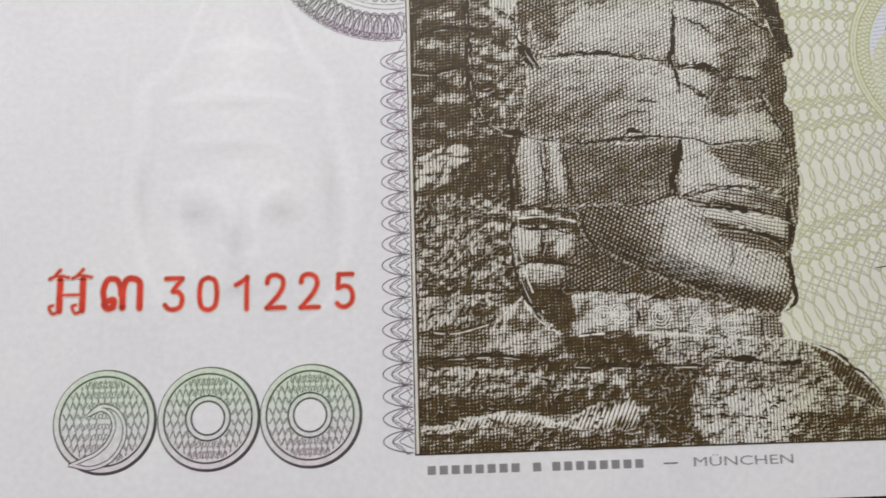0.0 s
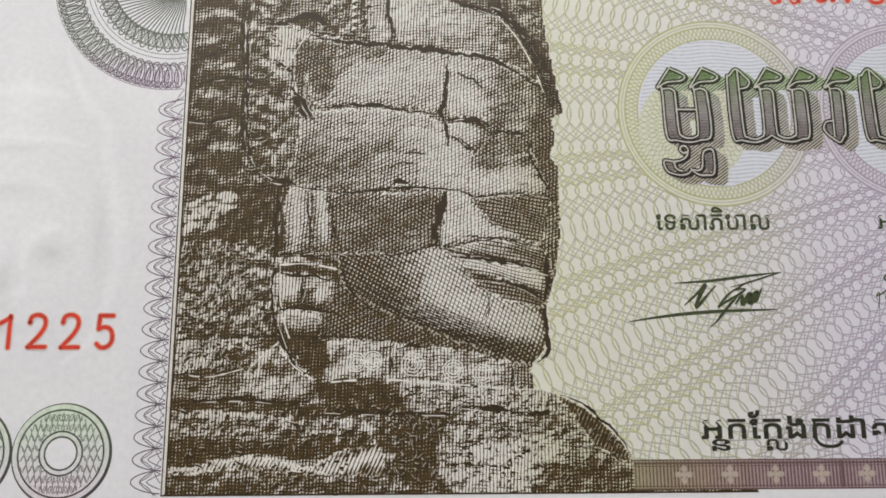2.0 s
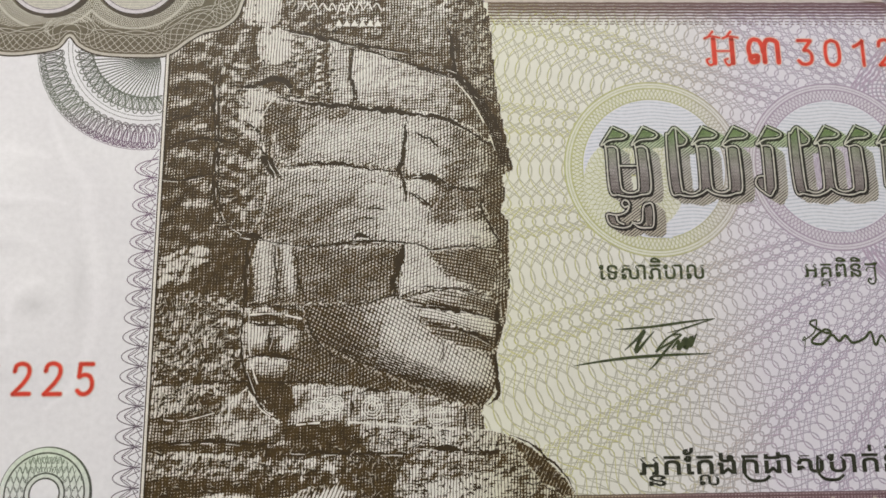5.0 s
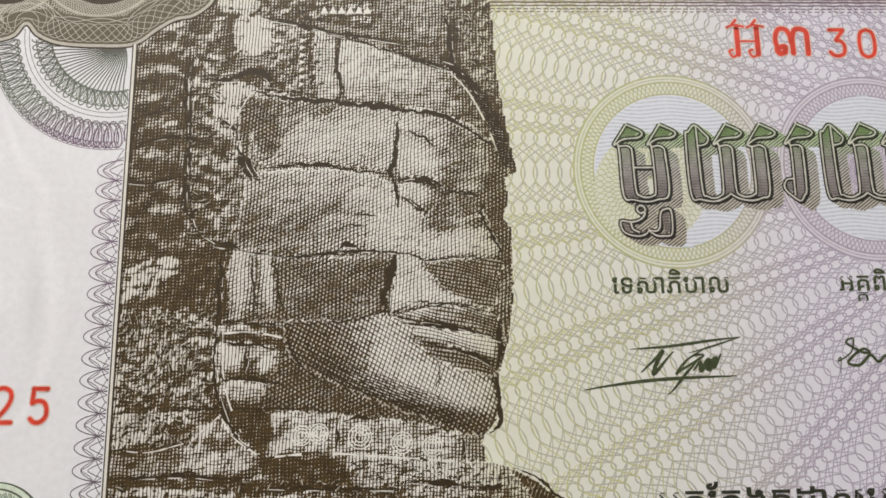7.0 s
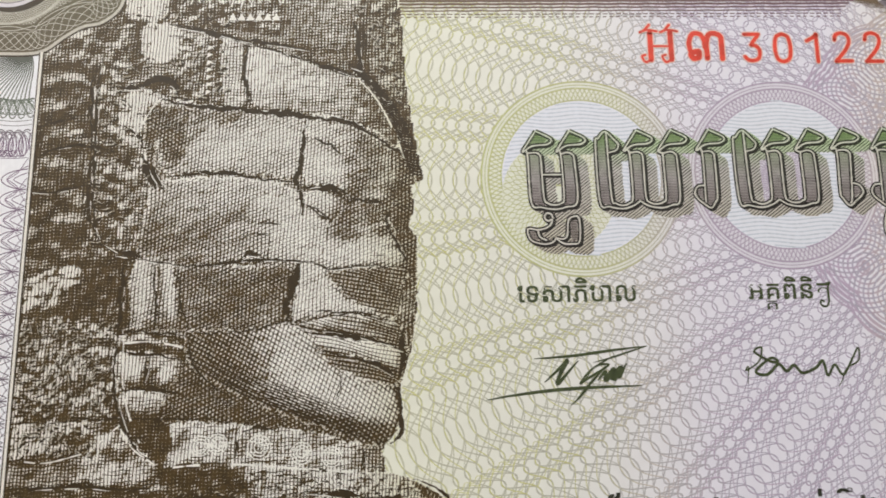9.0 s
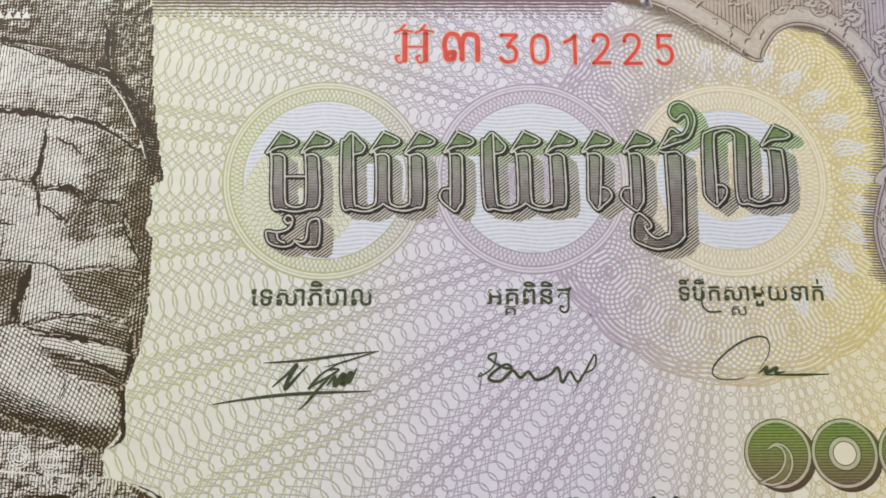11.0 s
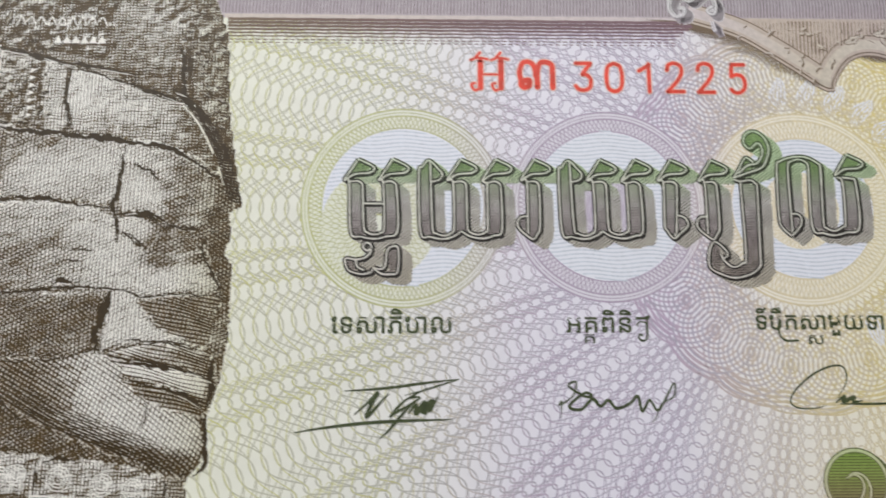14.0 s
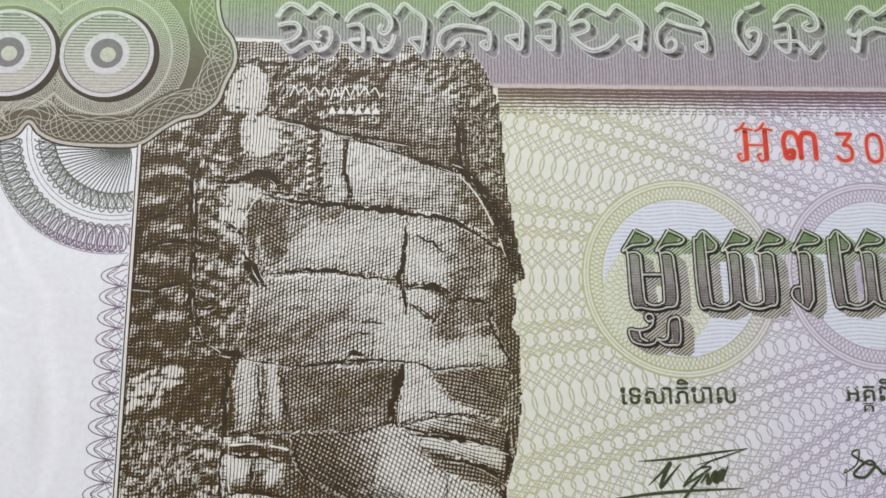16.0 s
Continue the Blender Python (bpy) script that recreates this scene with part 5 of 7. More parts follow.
# pale feathered petals between the knots on the yellow side
petals = Plate(11.6)
for j in range(13):
    b = radians(-62 + 13.2 * j)
    out_d, side_d = np.array([math.cos(b), math.sin(b)]), np.array([-math.sin(b), math.cos(b)])
    for k in np.linspace(-1, 1, 5):
        u = np.linspace(0, 1, 16)
        p = np.array(CENTRE) + out_d * (11.9 + 3.6 * u)[:, None] + side_d * (k * 0.85 * np.sin(math.pi * (0.15 + 0.8 * u)) + 0.25 * np.sin(5 * u))[:, None]
        petals.stroke(p, 0.2, True)
stuff("petal_line", petals, DISC, note, "pale feathered petals round the yellow rosette")
stuff("scalloped_star", star[0], WAVE_WARM, note, "yellow and violet scalloped guilloche star")
stuff("scalloped_star", star[1], WAVE_COOL, note, "fine grey loops of the guilloche star")

# rosettes behind the large lettering
for (x, y, r_in, r_out), (cx, cy, cr) in zip(ROSETTES, ((55.8, 38.3, 6.0), (79.6, 39.9, 3.8), (100.6, 39.9, 4.2))):
    rosette = tagged(new("rosette"), "round guilloche rosette with a pale centre")
    rosette.parent = note
    t = Plate(13)
    t.disc(x, y, r_out, 96)
    part("ring_tint", t, RING_TINT, rosette)
    w = Plate(15)
    a = np.linspace(0, 2 * math.pi, 900)
    mid, amp = (r_in + r_out) / 2 - 0.33, (r_out - r_in) / 2 - 0.4
    for side in (1, -1):
        for ph in (0, math.pi / 2):
            r = mid + side * amp * np.sin(30 * a + ph)
            w.stroke(np.stack([x + r * np.cos(a), y + r * np.sin(a)], 1), 0.1)
    for r, wide in ((r_out + 0.04, 0.2), (r_out - 0.34, 0.09), (r_out - 0.7, 0.17), (r_in + 0.05, 0.14)):
        w.ring(x, y, r, wide)
    stuff("ring_lattice", w, RING_INK, rosette)
    d = Plate(17)
    d.disc(x, y, r_in, 80)
    part("disc", d, DISC, rosette, "white centre of the rosette")
    c = Plate(20)
    c.disc(cx, cy, cr, 64)
    part("inner_disc", c, RING_TINT, rosette)
    w = Plate(21)
    for side in (1, -1):
        for r0, amp in ((0.91, 0.076), (0.76, 0.076), (0.6, 0.09), (0.42, 0.09), (0.22, 0.07)):
            r = cr * (r0 + side * amp * np.sin(26 * a))
            w.stroke(np.stack([cx + r * np.cos(a), cy + r * np.sin(a)], 1), 0.08)
    stuff("inner_lattice", w, RING_INK, rosette)
    h = Plate(19)
    for yy in np.arange(y - r_in + 0.2, y + r_in, 0.42):
        half = math.sqrt(max(r_in ** 2 - (yy - y) ** 2, 0)) - 0.12
        if half > 0.3:
            xs = np.linspace(x - half, x + half, 50)
            h.stroke(np.stack([xs, yy + 0.14 * np.sin((xs - x) * 0.9 + yy * 0.3)], 1), 0.15)
    stuff("disc_hatching", h, DISC_INK, rosette)

# ---- lace, border lines and quarter rosette beside the picture ----
rule = Plate(54)
rule.stroke([(-0.02, -0.05), (-0.02, 54.6)], 0.13)
rule.stroke([(0.42, -0.05), (0.42, 54.6)], 0.2)
rule.stroke([(-0.1, 0.0), (60.0, 0.0)], 0.16)
part("border_rule", rule, CRACK, note, "dark rule round the picture panel")
gap = Plate(50)
gap.stroke([(0.2, -0.05), (0.2, 54.6)], 0.34)
part("border_gap", gap, STONE_TINT, note)

lace = Plate(14)
PITCH = 2.17
for k in range(19):
    y = 1.3 + PITCH * k
    u = np.linspace(-math.pi / 2, math.pi / 2, 26)
    reach = 2.95 - 0.008 * y
    lace.stroke(np.stack([-0.2 - reach * np.cos(u), y + 1.12 * np.sin(u) * (1 - 0.12 * np.cos(u))], 1), 0.11)
    for tip, half in ((2.05, 1.45), (1.35, 0.72)):
        arc = smooth([(-0.2, y - half), (-0.2 - tip * 0.6, y - half * 0.52), (-0.2 - tip, y), (-0.2 - tip * 0.6, y + half * 0.52), (-0.2, y + half)], False, 8)
        lace.masked(arc, 0.09, arc[:, 1] > -0.05)
    p = smooth([(-2.25, y), (-1.2, y - 0.7), (-0.5, y - 1.9), (-0.2, y - 2.3)], False, 8)
    lace.masked(p, 0.08, p[:, 1] > -0.05)
    lace.stroke(smooth([(-2.25, y), (-1.2, y + 0.7), (-0.5, y + 1.9), (-0.2, y + 2.3)], False, 8), 0.08)
stuff("lace_edging", lace, LACE_INK, note, "fine violet lace edging of overlapping loops")

QX, QY = -2.0, 56.0
quarter = Plate(14)


def coil(plate, r0, swing, lean, pitch, width, phase=0.0):
    """A row of round loops along an arc about the corner."""
    u = np.arange(0, 240, 0.16)
    a = radians(178) + pitch * u / 6.283 + lean * np.cos(u + phase) / r0
    r = r0 + swing * np.sin(u + phase)
    p = np.stack([QX + r * np.cos(a), QY + r * np.sin(a)], 1)
    keep = (p[:, 0] < -0.15) & (p[:, 1] < 55.2)
    keep &= ~inside(np.vstack([MEDALLION, [(8, 80), (-24.5, 80)]]), p[:, 0], p[:, 1])
    plate.masked(p, width, keep)


coil(quarter, 11.7, 1.45, 0.62, 0.088, 0.13)
coil(quarter, 11.6, 1.15, 0.30, 0.088, 0.09, 0.4)
coil(quarter, 11.8, 1.35, 0.95, 0.044, 0.075, 1.0)
coil(quarter, 12.85, 0.36, 0.36, 0.044, 0.085, 1.0)
coil(quarter, 7.9, 1.05, 0.55, 0.11, 0.13)
coil(quarter, 7.7, 0.85, 0.85, 0.055, 0.085, 0.7)
for k in range(24):
    a = radians(186 + 4.1 * k)
    p = smooth([(QX + r * math.cos(a + 0.9 * (1 - r / 7.2) ** 2), QY - 0.4 + r * math.sin(a + 0.9 * (1 - r / 7.2) ** 2)) for r in (0.9, 2.2, 3.6, 5.2, 6.9)], False, 8)
    keep = (p[:, 0] < -0.15) & ~inside(np.vstack([MEDALLION, [(8, 80), (-24.5, 80)]]), p[:, 0], p[:, 1])
    quarter.masked(p, 0.14, keep)
for r in (9.25, 9.75, 13.35):
    u = np.linspace(radians(178), radians(282), 90)
    p = np.stack([QX + r * np.cos(u), QY + r * np.sin(u)], 1)
    quarter.masked(p, 0.07, (p[:, 0] < -0.15) & ~inside(np.vstack([MEDALLION, [(8, 80), (-24.5, 80)]]), p[:, 0], p[:, 1]))
stuff("quarter_rosette", quarter, LACE_INK, note, "quarter rosette of green and violet coiled loops")

# ---- medallion with the upper numerals ----
medallion = tagged(new("medallion"), "dark lobed medallion with white lattice and numerals")
medallion.parent = note
m = Plate(26)
cut = even(MEDALLION, 0.3)
n = len(cut)
top_line = np.stack([np.linspace(-24.5, 7.9, n), np.full(n, 78.0)], 1)
mid_line = (cut + top_line) / 2
m.quads(np.vstack([cut, mid_line, top_line]), [(i, i + 1, n + i + 1, n + i) for i in range(n - 1)] + [(n + i, n + i + 1, 2 * n + i + 1, 2 * n + i) for i in range(n - 1)])
part("ground", m, MED_FILL, medallion, "brown to green ground")
w = Plate(29)
edge = even(MEDALLION, 0.12)
s = np.arange(len(edge)) * 0.12
w.stroke(beside(edge, 0.12), 0.34)
for side in (1, -1):
    for ph in np.linspace(0, 2 * math.pi, 6, endpoint=False):
        w.stroke(beside(edge, 1.6 + 1.05 * np.sin(side * s * 1.05 + ph)), 0.072)
for ph in (0, 3.14):
    w.stroke(beside(edge, 3.05 + 0.25 * np.sin(s * 0.9 + ph)), 0.085)
inner = np.vstack([beside(edge, 3.5)[::12], [(5.0, 78.0), (-24.5, 78.0)]])
turn = np.linspace(0, 2 * math.pi, 900)
for nx in (-14.6, -4.05):
    # petals round the numerals
    for side in (1, -1):
        for ph in np.linspace(0, 2 * math.pi, 5, endpoint=False):
            for r0, swing in ((6.3, 0.8), (7.9, 1.0)):
                r = r0 + swing * np.sin(side * 14 * turn + ph)
                p = np.stack([nx + r * np.cos(turn), 64.9 + r * np.sin(turn)], 1)
                w.masked(p, 0.07, inside(inner, p[:, 0], p[:, 1]) & ((p[:, 0] < -9.3) == (nx < -9.3)))
stuff("lattice", w, MED_LINE, medallion, "white braided lattice")
o = Plate(28)
o.stroke(beside(edge, -0.14), 0.2)
part("outline", o, CRACK, medallion)
for x in (-14.6, -4.05):
    numeral = tagged(new("numeral"), "round Khmer zero with white rings")
    numeral.parent = medallion
    y = 64.9
    for nm, lift, r, mat in (("shade", 32, 5.35, CRACK), ("edge", 33, 5.05, HEAD_LETTER), ("groove", 34, 4.62, HEAD_SHADE), ("field", 35, 4.5, MED_LINE), ("ring", 38, 2.45, HEAD_LETTER), ("ring_groove", 39, 1.72, HEAD_SHADE), ("ring_hole", 41, 0.85, MED_LINE)):
        d = Plate(lift)
        d.disc(x + (0.35 if nm == "shade" else 0.12 if nm == "ring_hole" else 0), y - (0.3 if nm == "shade" else 0.15 if nm == "ring_hole" else 0), r, 72)
        part(nm, d, mat, numeral)
    h = Plate(36)
    for yy in np.arange(y - 4.3, y + 4.4, 0.36):
        half = math.sqrt(4.45 ** 2 - (yy - y) ** 2)
        h.stroke([(x - half, yy), (x + half, yy)], 0.12 + 0.02 * (yy - y))
    stuff("hatching", h, HEAD_SHADE, numeral)

# ---- header ----
header = tagged(new("header"), "violet and green hatched header band with embossed lettering")
header.parent = note
b = Plate(4)
b.fill([(8.0, 61.4), (124.0, 61.4), (124.0, 78.0), (8.0, 78.0)])
part("band", b, HEAD_FILL, header)
band_keep = lambda p: ~inside(STATUE, p[:, 0], p[:, 1]) & ~inside(np.vstack([FRAME_EDGE, [(124, 61), (124, 62.0), (90, 62.0)]]), p[:, 0], p[:, 1])
h = Plate(7)
for x in np.arange(9.0, 124.0, 0.37):
    yy = np.arange(62.0, 78.0, 0.4)
    p = np.stack([np.full(len(yy), x) + 0.03 * np.sin(yy * 3), yy], 1)
    h.masked(p, 0.10 + 0.09 * value_noise(p[:, 0] * 3, p[:, 1] * 0.4, 2.0, 12), band_keep(p))
stuff("hatching", h, HEAD_HATCH, header)
e = Plate(30)
e.fill([(38.6, 61.35), (90.0, 61.35), (90.0, 61.85), (38.4, 61.85)])
part("ledge", e, FRAME_LIGHT, header, "pale ledge under the band")
d = Plate(31)
for k, (y, wd) in enumerate(((61.25, 0.34), (60.85, 0.36), (60.45, 0.32), (60.05, 0.26), (59.65, 0.2), (59.25, 0.15))):
    x = np.arange(38.9, 91.0 - k * 0.5, 0.2)
    d.stroke(np.stack([x, y + 0.02 * np.sin(x * 2)], 1), wd)
for y, on in ((58.85, 0.55), (58.5, 0.4)):
    for x in np.arange(39.0, 88.0, 0.75):
        d.stroke([(x, y), (x + on, y)], 0.12)
stuff("ledge_shadow_line", d, HEAD_DARK, header, "dark ruled shading below the ledge")


def header_letter(*strokes):
    """One embossed letter of broad pen strokes, with a shadow that a fine pale line rims."""
    letter = tagged(new("letter"), "embossed pale Khmer letter with a grey shadow")
    letter.parent = header
    lines = [(wd, even(smooth(line, False, 8), 0.12)) for wd, line in strokes]
    for nm, lift, mat, grow, steps in (("shadow_rim", 40, HEAD_LETTER, 0.26, (1.0,)), ("shadow", 42, HEAD_DEEP, 0.1, (0.25, 0.5, 0.75, 1.0)), ("edge", 46, HEAD_SHADE, 0.12, (0.06,)), ("ribbon", 49, HEAD_LETTER, 0.0, (0.0,))):
        pl = Plate(lift)
        for k in steps:
            for wd, p in lines:
                pl.stroke(p + (0.72 * k, -0.68 * k), wd + grow)
        part(nm, pl, mat, letter)
    groove = Plate(52)
    for wd, p in lines:
        q = beside(p, -0.12 * wd)
        groove.masked(q, 0.2 * wd * (0.3 + 0.7 * value_noise(q[:, 0], q[:, 1], 1.2, 71)), value_noise(q[:, 0], q[:, 1], 1.6, 72) > 0.3)
    part("groove", groove, HEAD_SHADE, letter)


header_letter((0.62, [(14.3, 69.4), (14.8, 70.4), (15.7, 71.1), (16.8, 70.7), (17.7, 70.0), (18.8, 71.1), (19.6, 70.8), (20.7, 69.9)]),
              (0.53, [(14.4, 68.5), (15.5, 68.8), (16.5, 68.7), (16.8, 67.8), (16.1, 66.9), (14.8, 66.4)]),
              (0.53, [(14.8, 66.5), (15.9, 65.4), (17.2, 66.2), (18.1, 66.5), (18.9, 65.6), (19.9, 66.1), (20.3, 67.1), (20.1, 68.1), (19.2, 68.2), (18.7, 67.6), (19.2, 67.1)]))
header_letter((0.57, [(21.9, 69.0), (22.5, 70.0), (23.6, 70.8), (24.8, 71.1), (25.9, 70.5), (26.8, 69.6), (26.9, 68.5), (26.3, 67.7), (25.7, 68.1), (26.0, 68.8)]),
              (0.44, [(22.0, 68.5), (23.1, 68.8), (23.8, 68.4), (23.9, 66.9), (23.8, 65.6), (22.9, 66.0), (22.4, 66.8), (23.6, 67.0)]),
              (0.57, [(24.3, 67.0), (25.0, 66.9), (25.4, 65.8), (26.2, 65.6), (27.0, 66.3), (27.4, 67.6)]))
header_letter((0.48, [(27.4, 70.0), (28.4, 71.3), (29.5, 70.5), (30.7, 69.5), (30.7, 67.8), (30.4, 65.6), (29.7, 66.3), (29.1, 67.0), (30.4, 67.3)]))
header_letter((0.62, [(32.0, 69.7), (32.9, 70.9), (34.0, 71.5), (35.0, 70.8), (36.1, 70.0)]),
              (0.48, [(32.9, 65.7), (32.3, 66.8), (32.8, 68.1), (34.4, 68.8), (36.1, 68.7), (37.5, 68.4), (38.1, 67.8), (37.9, 66.0), (37.1, 66.6), (37.8, 67.0)]),
              (0.40, [(32.9, 65.7), (33.7, 66.4), (34.3, 67.0), (34.9, 67.2), (35.2, 66.7), (34.8, 66.3)]))
header_letter((0.53, [(36.1, 70.0), (37.3, 70.5), (38.5, 71.5), (39.7, 71.0), (41.6, 69.6), (41.7, 67.7), (41.5, 66.1), (40.6, 66.8), (40.0, 67.4), (41.4, 67.7)]))
header_letter((0.57, [(43.3, 70.0), (44.0, 71.0), (45.0, 71.7), (46.4, 71.0)]),
              (0.44, [(43.3, 69.2), (44.5, 69.5), (45.4, 69.3), (45.4, 67.7), (45.2, 66.0), (44.1, 66.8), (43.4, 67.5), (45.1, 67.5)]))
header_letter((0.56, [(47.2, 69.5), (48.3, 70.9), (49.4, 71.5), (50.6, 70.8), (51.6, 70.3)]),
              (0.47, [(47.2, 69.0), (48.5, 69.6), (49.3, 69.3), (49.2, 68.4), (47.4, 67.7)]),
              (0.61, [(47.4, 67.7), (48.7, 66.5), (49.9, 66.0), (51.5, 66.6), (52.8, 67.9)]))
header_letter((0.56, [(51.6, 70.3), (52.6, 71.5), (53.5, 71.1), (55.4, 69.5), (55.4, 67.9), (55.1, 66.2), (54.4, 66.8), (53.9, 67.2), (55.2, 67.8)]))
header_letter((0.61, [(57.3, 70.9), (58.4, 71.8), (59.9, 71.4), (61.4, 70.7), (62.6, 69.9), (62.2, 69.2)]),
              (0.47, [(58.3, 69.9), (59.8, 69.3), (61.8, 68.8), (62.8, 68.3), (62.8, 66.1), (61.7, 66.8), (62.8, 67.2)]),
              (0.47, [(58.3, 69.7), (57.3, 68.5), (57.3, 66.9), (58.1, 66.1), (59.1, 66.2), (59.4, 67.2), (58.8, 67.6), (58.2, 67.1)]))
header_letter((0.42, [(67.7, 71.4), (68.7, 71.7), (69.6, 72.2)]),
              (0.56, [(67.5, 71.2), (66.6, 70.1), (66.3, 68.4), (66.9, 67.0), (67.8, 65.9), (68.9, 67.0), (69.3, 68.4), (68.6, 68.9), (67.8, 68.4), (68.2, 67.8)]))
header_letter((0.56, [(71.0, 69.8), (71.9, 71.0), (73.3, 71.8), (74.6, 71.5), (75.9, 70.6), (76.1, 69.3), (75.1, 68.8), (74.5, 69.4), (75.2, 69.9)]),
              (0.42, [(70.9, 69.1), (72.3, 69.5), (72.8, 69.0), (72.5, 66.1), (71.0, 67.3), (73.7, 67.5)]),
              (0.51, [(73.7, 67.5), (74.4, 66.7), (75.0, 66.0), (76.3, 67.5)]))
header_letter((0.56, [(79.7, 70.1), (80.6, 71.3), (81.7, 71.8), (83.0, 70.9), (84.1, 71.5), (84.9, 72.0), (85.9, 71.1), (86.9, 70.0), (86.8, 68.1), (86.4, 66.3), (85.7, 67.0), (86.6, 67.6)]),
              (0.47, [(80.1, 69.1), (79.8, 68.6), (80.6, 68.3), (81.2, 68.9), (80.9, 67.5), (80.6, 66.3), (79.9, 66.8)]),
              (0.47, [(81.4, 68.4), (82.8, 69.2), (84.3, 68.9), (85.4, 68.6)]))
header_letter((0.67, [(87.4, 67.3), (88.3, 66.6), (89.8, 66.0), (91.6, 66.3), (92.7, 67.1), (93.2, 68.5), (93.2, 70.4), (92.1, 71.3)]),
              (0.40, [(90.0, 67.9), (91.5, 67.9), (92.0, 69.0), (92.1, 70.1)]),
              (0.47, [(87.2, 69.0), (88.7, 68.7)]))
header_letter((0.51, [(88.5, 62.0), (87.9, 62.9), (88.0, 64.2), (88.8, 65.0), (90.1, 64.0), (91.4, 65.1), (92.3, 64.9), (93.0, 63.7), (92.8, 62.5), (92.2, 62.8), (93.0, 63.3)]),
              (0.40, [(88.5, 62.0), (89.4, 62.3), (89.5, 63.1), (88.8, 63.0)]),
              (0.44, [(92.6, 61.5), (92.7, 60.8), (92.9, 60.3)]))
header_letter((0.67, [(95.2, 67.4), (96.4, 66.6), (98.1, 66.4), (99.4, 67.2), (99.8, 68.2), (99.7, 69.8), (98.3, 70.9)]))
header_letter((0.49, [(101.8, 68.8), (102.1, 67.2), (102.8, 66.7), (103.1, 68.3), (103.2, 70.1)]))

# ---- large lettering ----
# each letter is a pale tube line between two dark ones round hatched faces
LETTERS = []


def fresh():
    LETTERS.append(([], []))


def tube(line):
    LETTERS[-1][0].append(smooth(line, False, 5))


def face(outline):
    LETTERS[-1][1].append(np.array(outline))


def pennant(x, y):
    """The flag on a stem, by its tip."""
    tube([(x, y), (x + 1.63, y - 0.86), (x + 1.24, y - 1.48), (x - 0.39, y - 1.67), (x - 1.48, y - 2.35), (x - 0.77, y - 1.18), (x, y)])
    face([(x, y - 0.4), (x + 1.25, y - 0.9), (x + 0.9, y - 1.3), (x - 0.75, y - 1.5)])


def spare(k, dx):
    """The same letter again, further along the word."""
    LETTERS.append(([p + (dx, 0.04) for p in LETTERS[k][0]], [p + (dx, 0.04) for p in LETTERS[k][1]]))


fresh()
pennant(53.53, 45.30)
pennant(57.18, 45.31)
tube([(52.05, 42.95), (52.59, 42.71), (52.84, 37.45), (53.91, 36.91), (55.36, 36.68), (56.51, 36.92), (57.76, 37.57), (57.60, 41.99), (57.40, 42.66), (56.86, 42.90), (56.16, 42.72)])
tube([(52.58, 42.83), (53.46, 42.89), (53.88, 42.65), (54.02, 42.10), (54.20, 38.05), (54.64, 37.33), (55.34, 37.15), (56.03, 37.33), (56.35, 38.05), (56.16, 42.72), (55.68, 42.96)])
tube([(54.15, 40.46), (56.25, 40.46)])
tube([(55.11, 35.67), (54.92, 36.14), (54.45, 36.26), (54.18, 35.84), (54.55, 35.43), (55.00, 35.61), (54.85, 35.08), (54.30, 34.66), (53.44, 34.49), (52.40, 34.60), (52.50, 33.72), (52.93, 33.25), (54.08, 32.96), (54.94, 33.14), (55.32, 33.55)])
tube([(55.32, 33.55), (56.09, 33.02), (56.95, 32.96), (57.80, 33.25), (57.83, 35.67), (57.13, 35.85), (56.68, 35.37), (56.51, 33.90), (56.07, 33.49), (55.37, 33.60)])
tube([(53.44, 34.49), (53.65, 33.72), (54.35, 33.37)])
face([(52.71, 42.71), (53.94, 42.71), (54.14, 38.05), (54.52, 37.33), (53.90, 36.97), (52.95, 37.51)])
face([(56.28, 42.72), (57.52, 42.48), (57.70, 37.63), (56.50, 37.04), (56.09, 37.27), (56.41, 38.05)])
face([(52.58, 34.48), (53.39, 34.37), (53.65, 33.60), (53.21, 33.25), (52.67, 33.72)])
face([(56.86, 35.37), (57.60, 35.49), (57.68, 33.37), (57.00, 33.19)])
fresh()
pennant(64.41, 45.34)
pennant(68.15, 45.35)
tube([(61.33, 42.85), (62.15, 43.10), (62.43, 43.72), (62.00, 44.27), (61.03, 45.20), (60.28, 44.45), (59.95, 43.83), (60.14, 37.46), (61.15, 36.92), (62.60, 36.68), (63.76, 37.04), (64.44, 37.52)])
tube([(64.44, 37.52), (65.33, 36.98), (66.67, 36.75), (67.83, 37.05), (68.70, 37.65), (68.66, 42.01), (68.47, 42.69), (67.94, 42.93), (67.17, 42.75), (66.58, 42.99)])
tube([(61.15, 45.08), (61.40, 38.06), (61.83, 37.28), (62.59, 37.04), (63.29, 37.28), (63.68, 38.06), (63.57, 42.74), (62.98, 42.98)])
tube([(63.57, 42.80), (64.40, 42.92), (64.87, 42.68), (65.00, 42.01), (65.07, 38.06), (65.50, 37.34), (66.26, 37.17), (66.95, 37.41), (67.23, 38.07), (67.17, 42.75)])
face([(60.07, 43.84), (61.04, 45.08), (61.35, 38.06), (61.72, 37.28), (61.03, 37.04), (60.26, 37.52)])
face([(61.41, 44.46), (62.13, 43.84), (62.03, 43.35), (61.44, 43.10)])
face([(63.69, 42.74), (64.87, 42.62), (65.02, 38.06), (65.44, 37.28), (64.44, 37.58), (63.70, 37.16), (63.34, 37.28), (63.68, 38.06)])
face([(67.29, 42.75), (68.53, 42.50), (68.64, 37.65), (67.83, 37.11), (67.07, 37.35), (67.29, 38.07)])
fresh()
pennant(72.25, 45.36)
